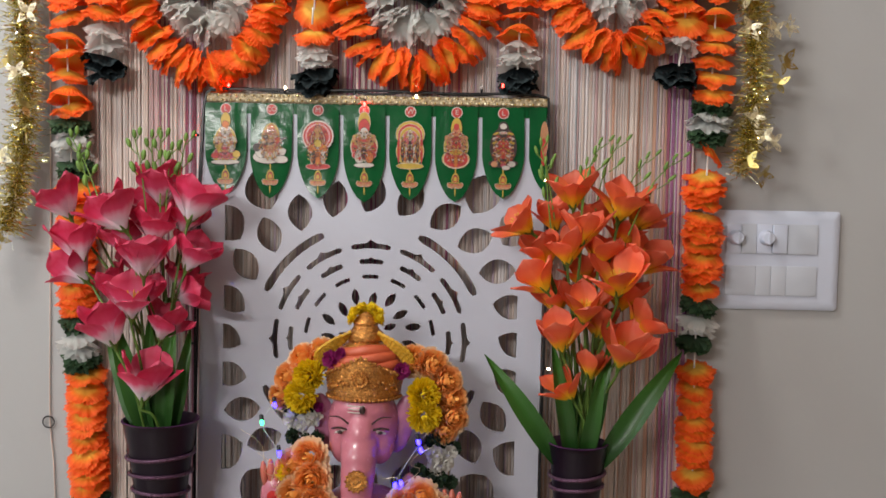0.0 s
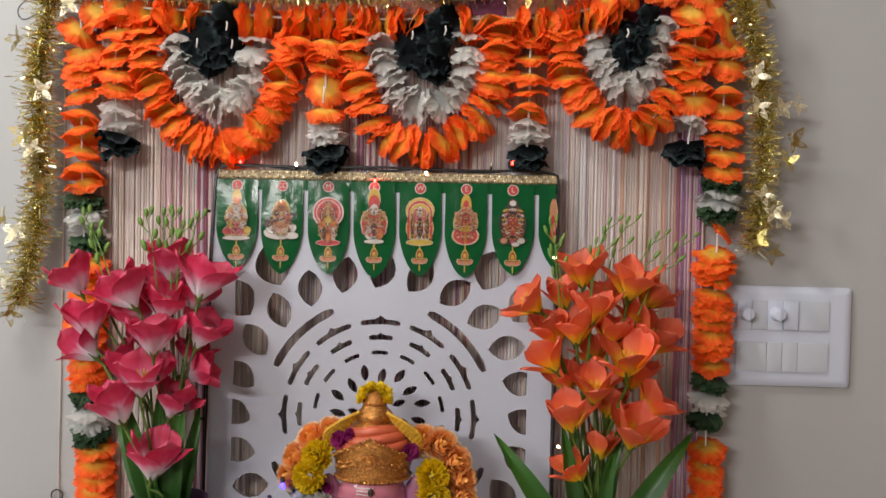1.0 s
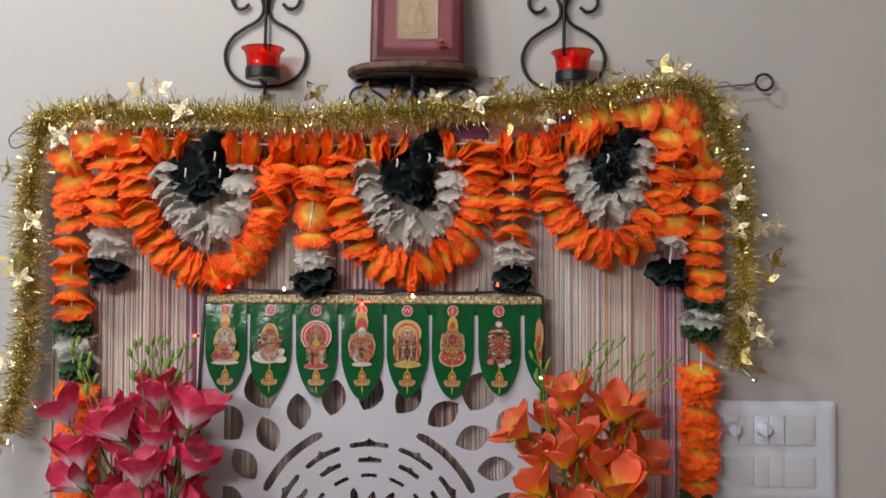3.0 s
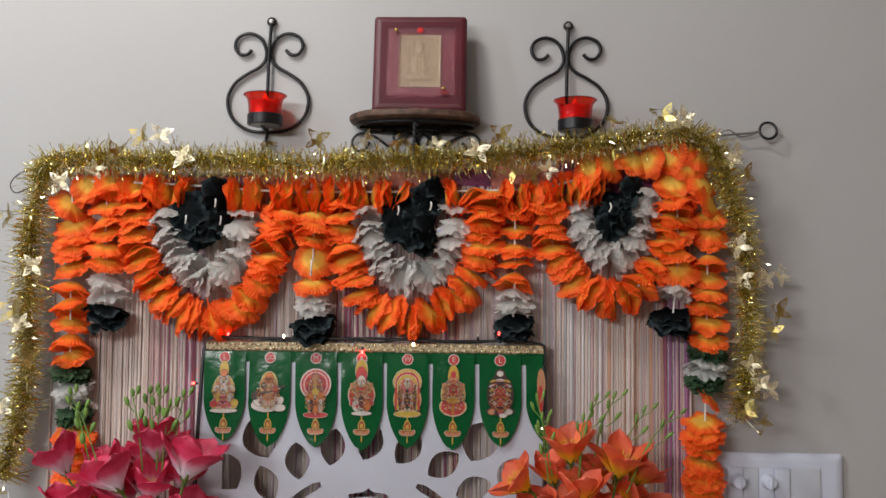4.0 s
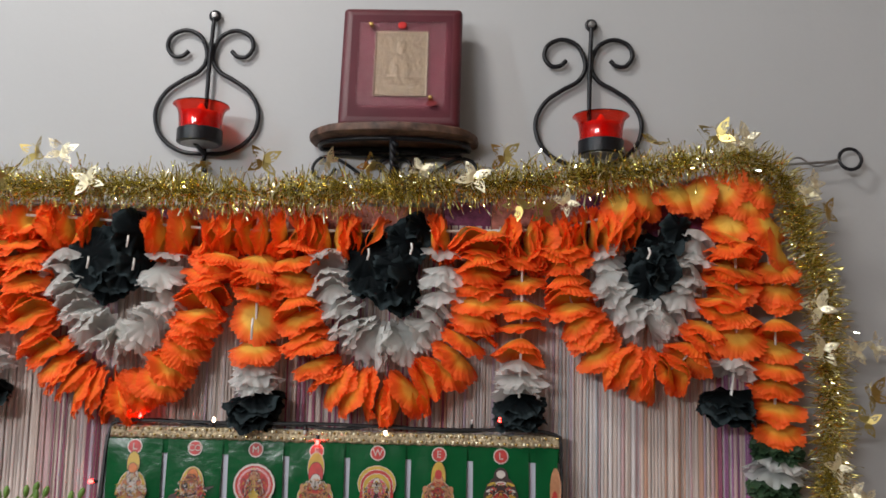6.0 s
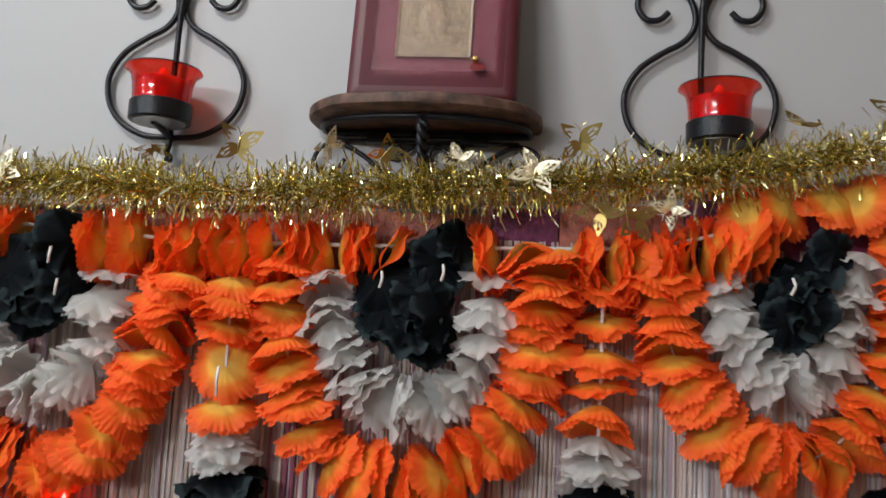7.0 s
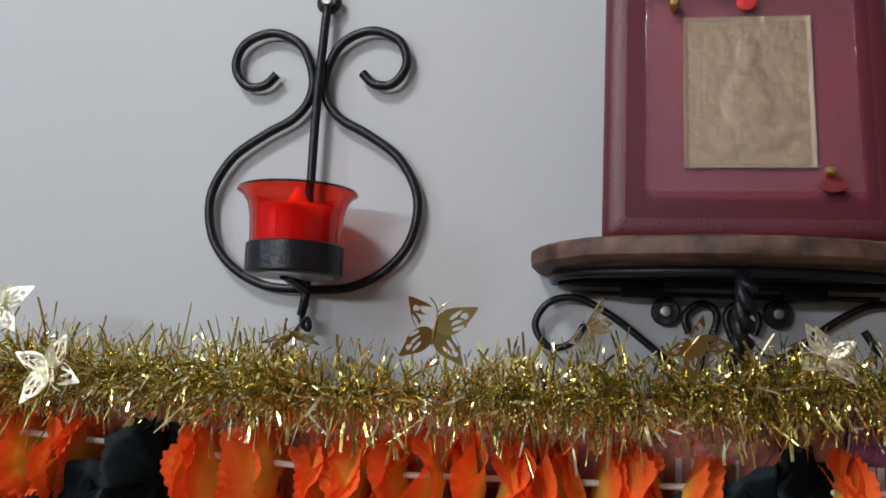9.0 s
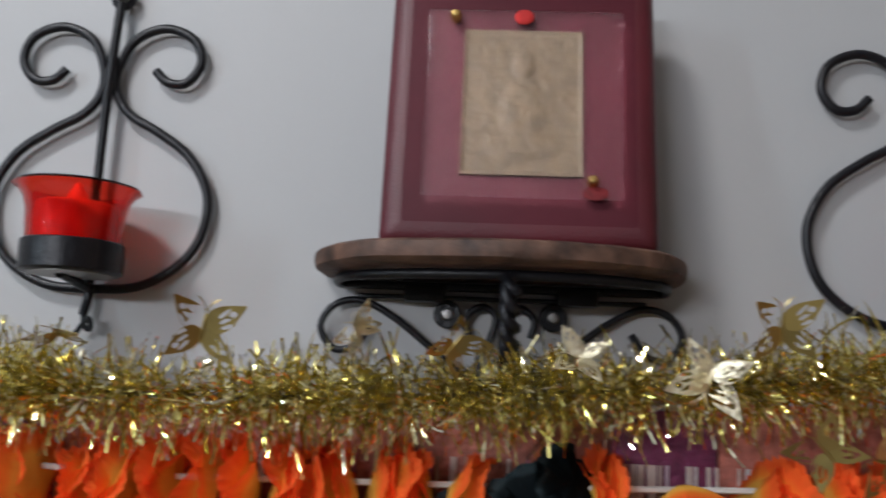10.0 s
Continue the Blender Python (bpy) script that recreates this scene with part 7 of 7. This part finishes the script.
heap("orange marigold garland with white and green bands beside the idol", "garland",
     [(MARI[0], -0.022, 1.090, 1.055, (0.2, -0.8, 0.6), 0.95), (MARI[1], 0.000, 1.088, 1.050, (0.4, -0.8, 0.5), 1.0), (MARI[2], 0.018, 1.085, 1.032, out_r, 1.0), (MARI[0], 0.026, 1.085, 1.008, out_r, 0.95), (MARI[1], 0.028, 1.080, 0.985, out_r, 0.95), (MARI[0], 0.006, 1.095, 1.030, out_r, 1.0),
      (MARI[2], 0.016, 1.075, 0.968, out_r, 0.9), (GREENS, 0.022, 1.068, 0.952, out_r, 1.0), (GREENS, 0.006, 1.060, 0.957, out_r, 1.0), (GREENS, 0.034, 1.070, 0.945, out_r, 0.9), (WHITES, 0.008, 1.052, 0.940, out_r, 1.1), (WHITES, 0.022, 1.056, 0.930, out_r, 1.1), (WHITES, 0.010, 1.050, 0.924, out_r, 1.0),
      (WHITES, 0.028, 1.06, 0.942, out_r, 0.9), (GREENS, 0.016, 1.048, 0.910, out_r, 1.0), (GREENS, 0.000, 1.044, 0.914, out_r, 1.0), (GREENS, -0.012, 1.042, 0.922, out_r, 0.9), (GREENS, 0.030, 1.05, 0.905, out_r, 0.9),
      (MARI[2], -0.008, 1.032, 0.892, (0.2, -1, 0.1), 0.95), (MARI[0], -0.030, 1.028, 0.884, (0, -1, 0), 0.9), (MARI[1], 0.010, 1.035, 0.876, (0.3, -1, 0), 0.9), (MARI[1], -0.02, 1.02, 0.862, (0, -1, 0), 1.0)],
     (0.01, 1.08, 1.03), [(-0.022, 1.10, 1.05), (0.02, 1.095, 1.01), (0.018, 1.075, 0.96), (0.0, 1.05, 0.90), (-0.03, 1.03, 0.85)])
heap("pair of yellow chrysanthemums beside the idol's crown", "flower", [(MUMS[0], -0.158, 1.062, 1.040, (-0.3, -1, 0.2), 0.95), (MUMS[1], -0.168, 1.058, 1.014, (-0.3, -1, 0.0), 1.0)], (-0.16, 1.06, 1.03))
heap("pair of yellow chrysanthemums beside the idol's crown", "flower", [(MUMS[1], -0.008, 1.062, 1.018, (0.3, -1, 0.3), 1.0), (MUMS[0], -0.006, 1.056, 0.992, (0.2, -1, -0.1), 1.0)], (-0.01, 1.06, 1.0))
heap("small purple flowers tucked into the idol's turban", "flower", [(PURPLES, -0.130, 1.062, 1.062, (-0.3, -1, 0.4), 0.85), (PURPLES, -0.116, 1.060, 1.068, (0.1, -1, 0.4), 0.7), (PURPLES, -0.037, 1.062, 1.048, (0.3, -1, 0.3), 0.85), (PURPLES, -0.145, 1.060, 0.998, (-0.3, -1, 0.2), 0.5)], (-0.12, 1.07, 1.06))
heap("ring of small yellow flowers on the idol's crest", "flower", [(SMALL, -0.087 + 0.017 * math.cos(a), 1.085 + 0.015 * math.sin(a), 1.111 + 0.007 * (k % 2) + 0.008 * math.sin(a), (math.cos(a), math.sin(a), 0.8), 0.9) for k, a in ((k, 2 * math.pi * k / 16) for k in range(16)) if math.sin(a) > -0.5] +
     [(SMALL, -0.095, 1.09, 1.126, (-0.3, -0.3, 1), 0.7), (SMALL, -0.078, 1.09, 1.126, (0.3, -0.3, 1), 0.7)], (-0.087, 1.085, 1.11))
braids = thing("braided_cord", (-0.087, 1.085, 1.08), "yellow braided cords hanging from the idol's crest", "cord")
for s in (-1, 1):
    for k in (0, 0.6, 1.2, 1.8, 2.4):
        x = -0.087
        part("braid", tube([(x + s * 0.018, 1.078 - 0.004 * k, 1.093 + 0.002 * k), (x + s * (0.034 + 0.003 * k), 1.070 - 0.004 * k, 1.079 + 0.0035 * k), (x + s * (0.052 + 0.004 * k), 1.070 - 0.003 * k, 1.062 + 0.004 * k), (x + s * (0.060 + 0.002 * k), 1.074, 1.044 + 0.004 * k)],
                           lambda f: 0.0024 + 0.0006 * math.sin(f * 70), 40, 8), BRAID_YELLOW, braids)
idol_lights = thing("fairy_lights", (-0.03, 1.05, 0.93), "thin transparent string of blue and green lights on the idol", "string lights")
part("wire", tube([(-0.205, 1.06, 1.003), (-0.219, 1.055, 0.975), (-0.196, 1.04, 0.945), (-0.165, 1.02, 0.89), (-0.09, 0.985, 0.845), (-0.05, 1.0, 0.88), (-0.040, 1.018, 0.912), (-0.012, 1.04, 0.955), (0.004, 1.055, 0.975)], 0.0004, 60, 5), PLASTIC_GREY, idol_lights)
for x, y, z, kind in ((-0.012, 1.037, 0.963, "blue"), (-0.009, 1.037, 0.953, "blue"), (-0.040, 1.018, 0.912, "blue"), (-0.033, 1.02, 0.914, "blue"), (-0.192, 1.032, 0.945, "blue"), (-0.219, 1.052, 0.980, "green"), (-0.203, 1.056, 1.003, "blue")):
    under("bulb", BULBS[kind], idol_lights, kind + " glass bulb", towards((x, y, z), (0.2, -0.5, -0.8), 0, 1.4))

rw = random.Random(9)
for x0, z0, x1, z1 in ((-0.235, 0.985, -0.150, 0.860), (-0.050, 0.925, 0.015, 0.850), (-0.215, 0.95, -0.175, 0.86), (0.0, 0.965, -0.045, 0.87)):
    pts = [Vector((x0 + (x1 - x0) * k / 9 + rw.uniform(-0.012, 0.012), 1.010 + rw.uniform(-0.012, 0.012), z0 + (z1 - z0) * k / 9 + rw.uniform(-0.008, 0.008))) for k in range(10)]
    part("wire", tube(pts, 0.0003, 60, 5), FOIL_PALE, idol_lights, "thin shiny curled wire")
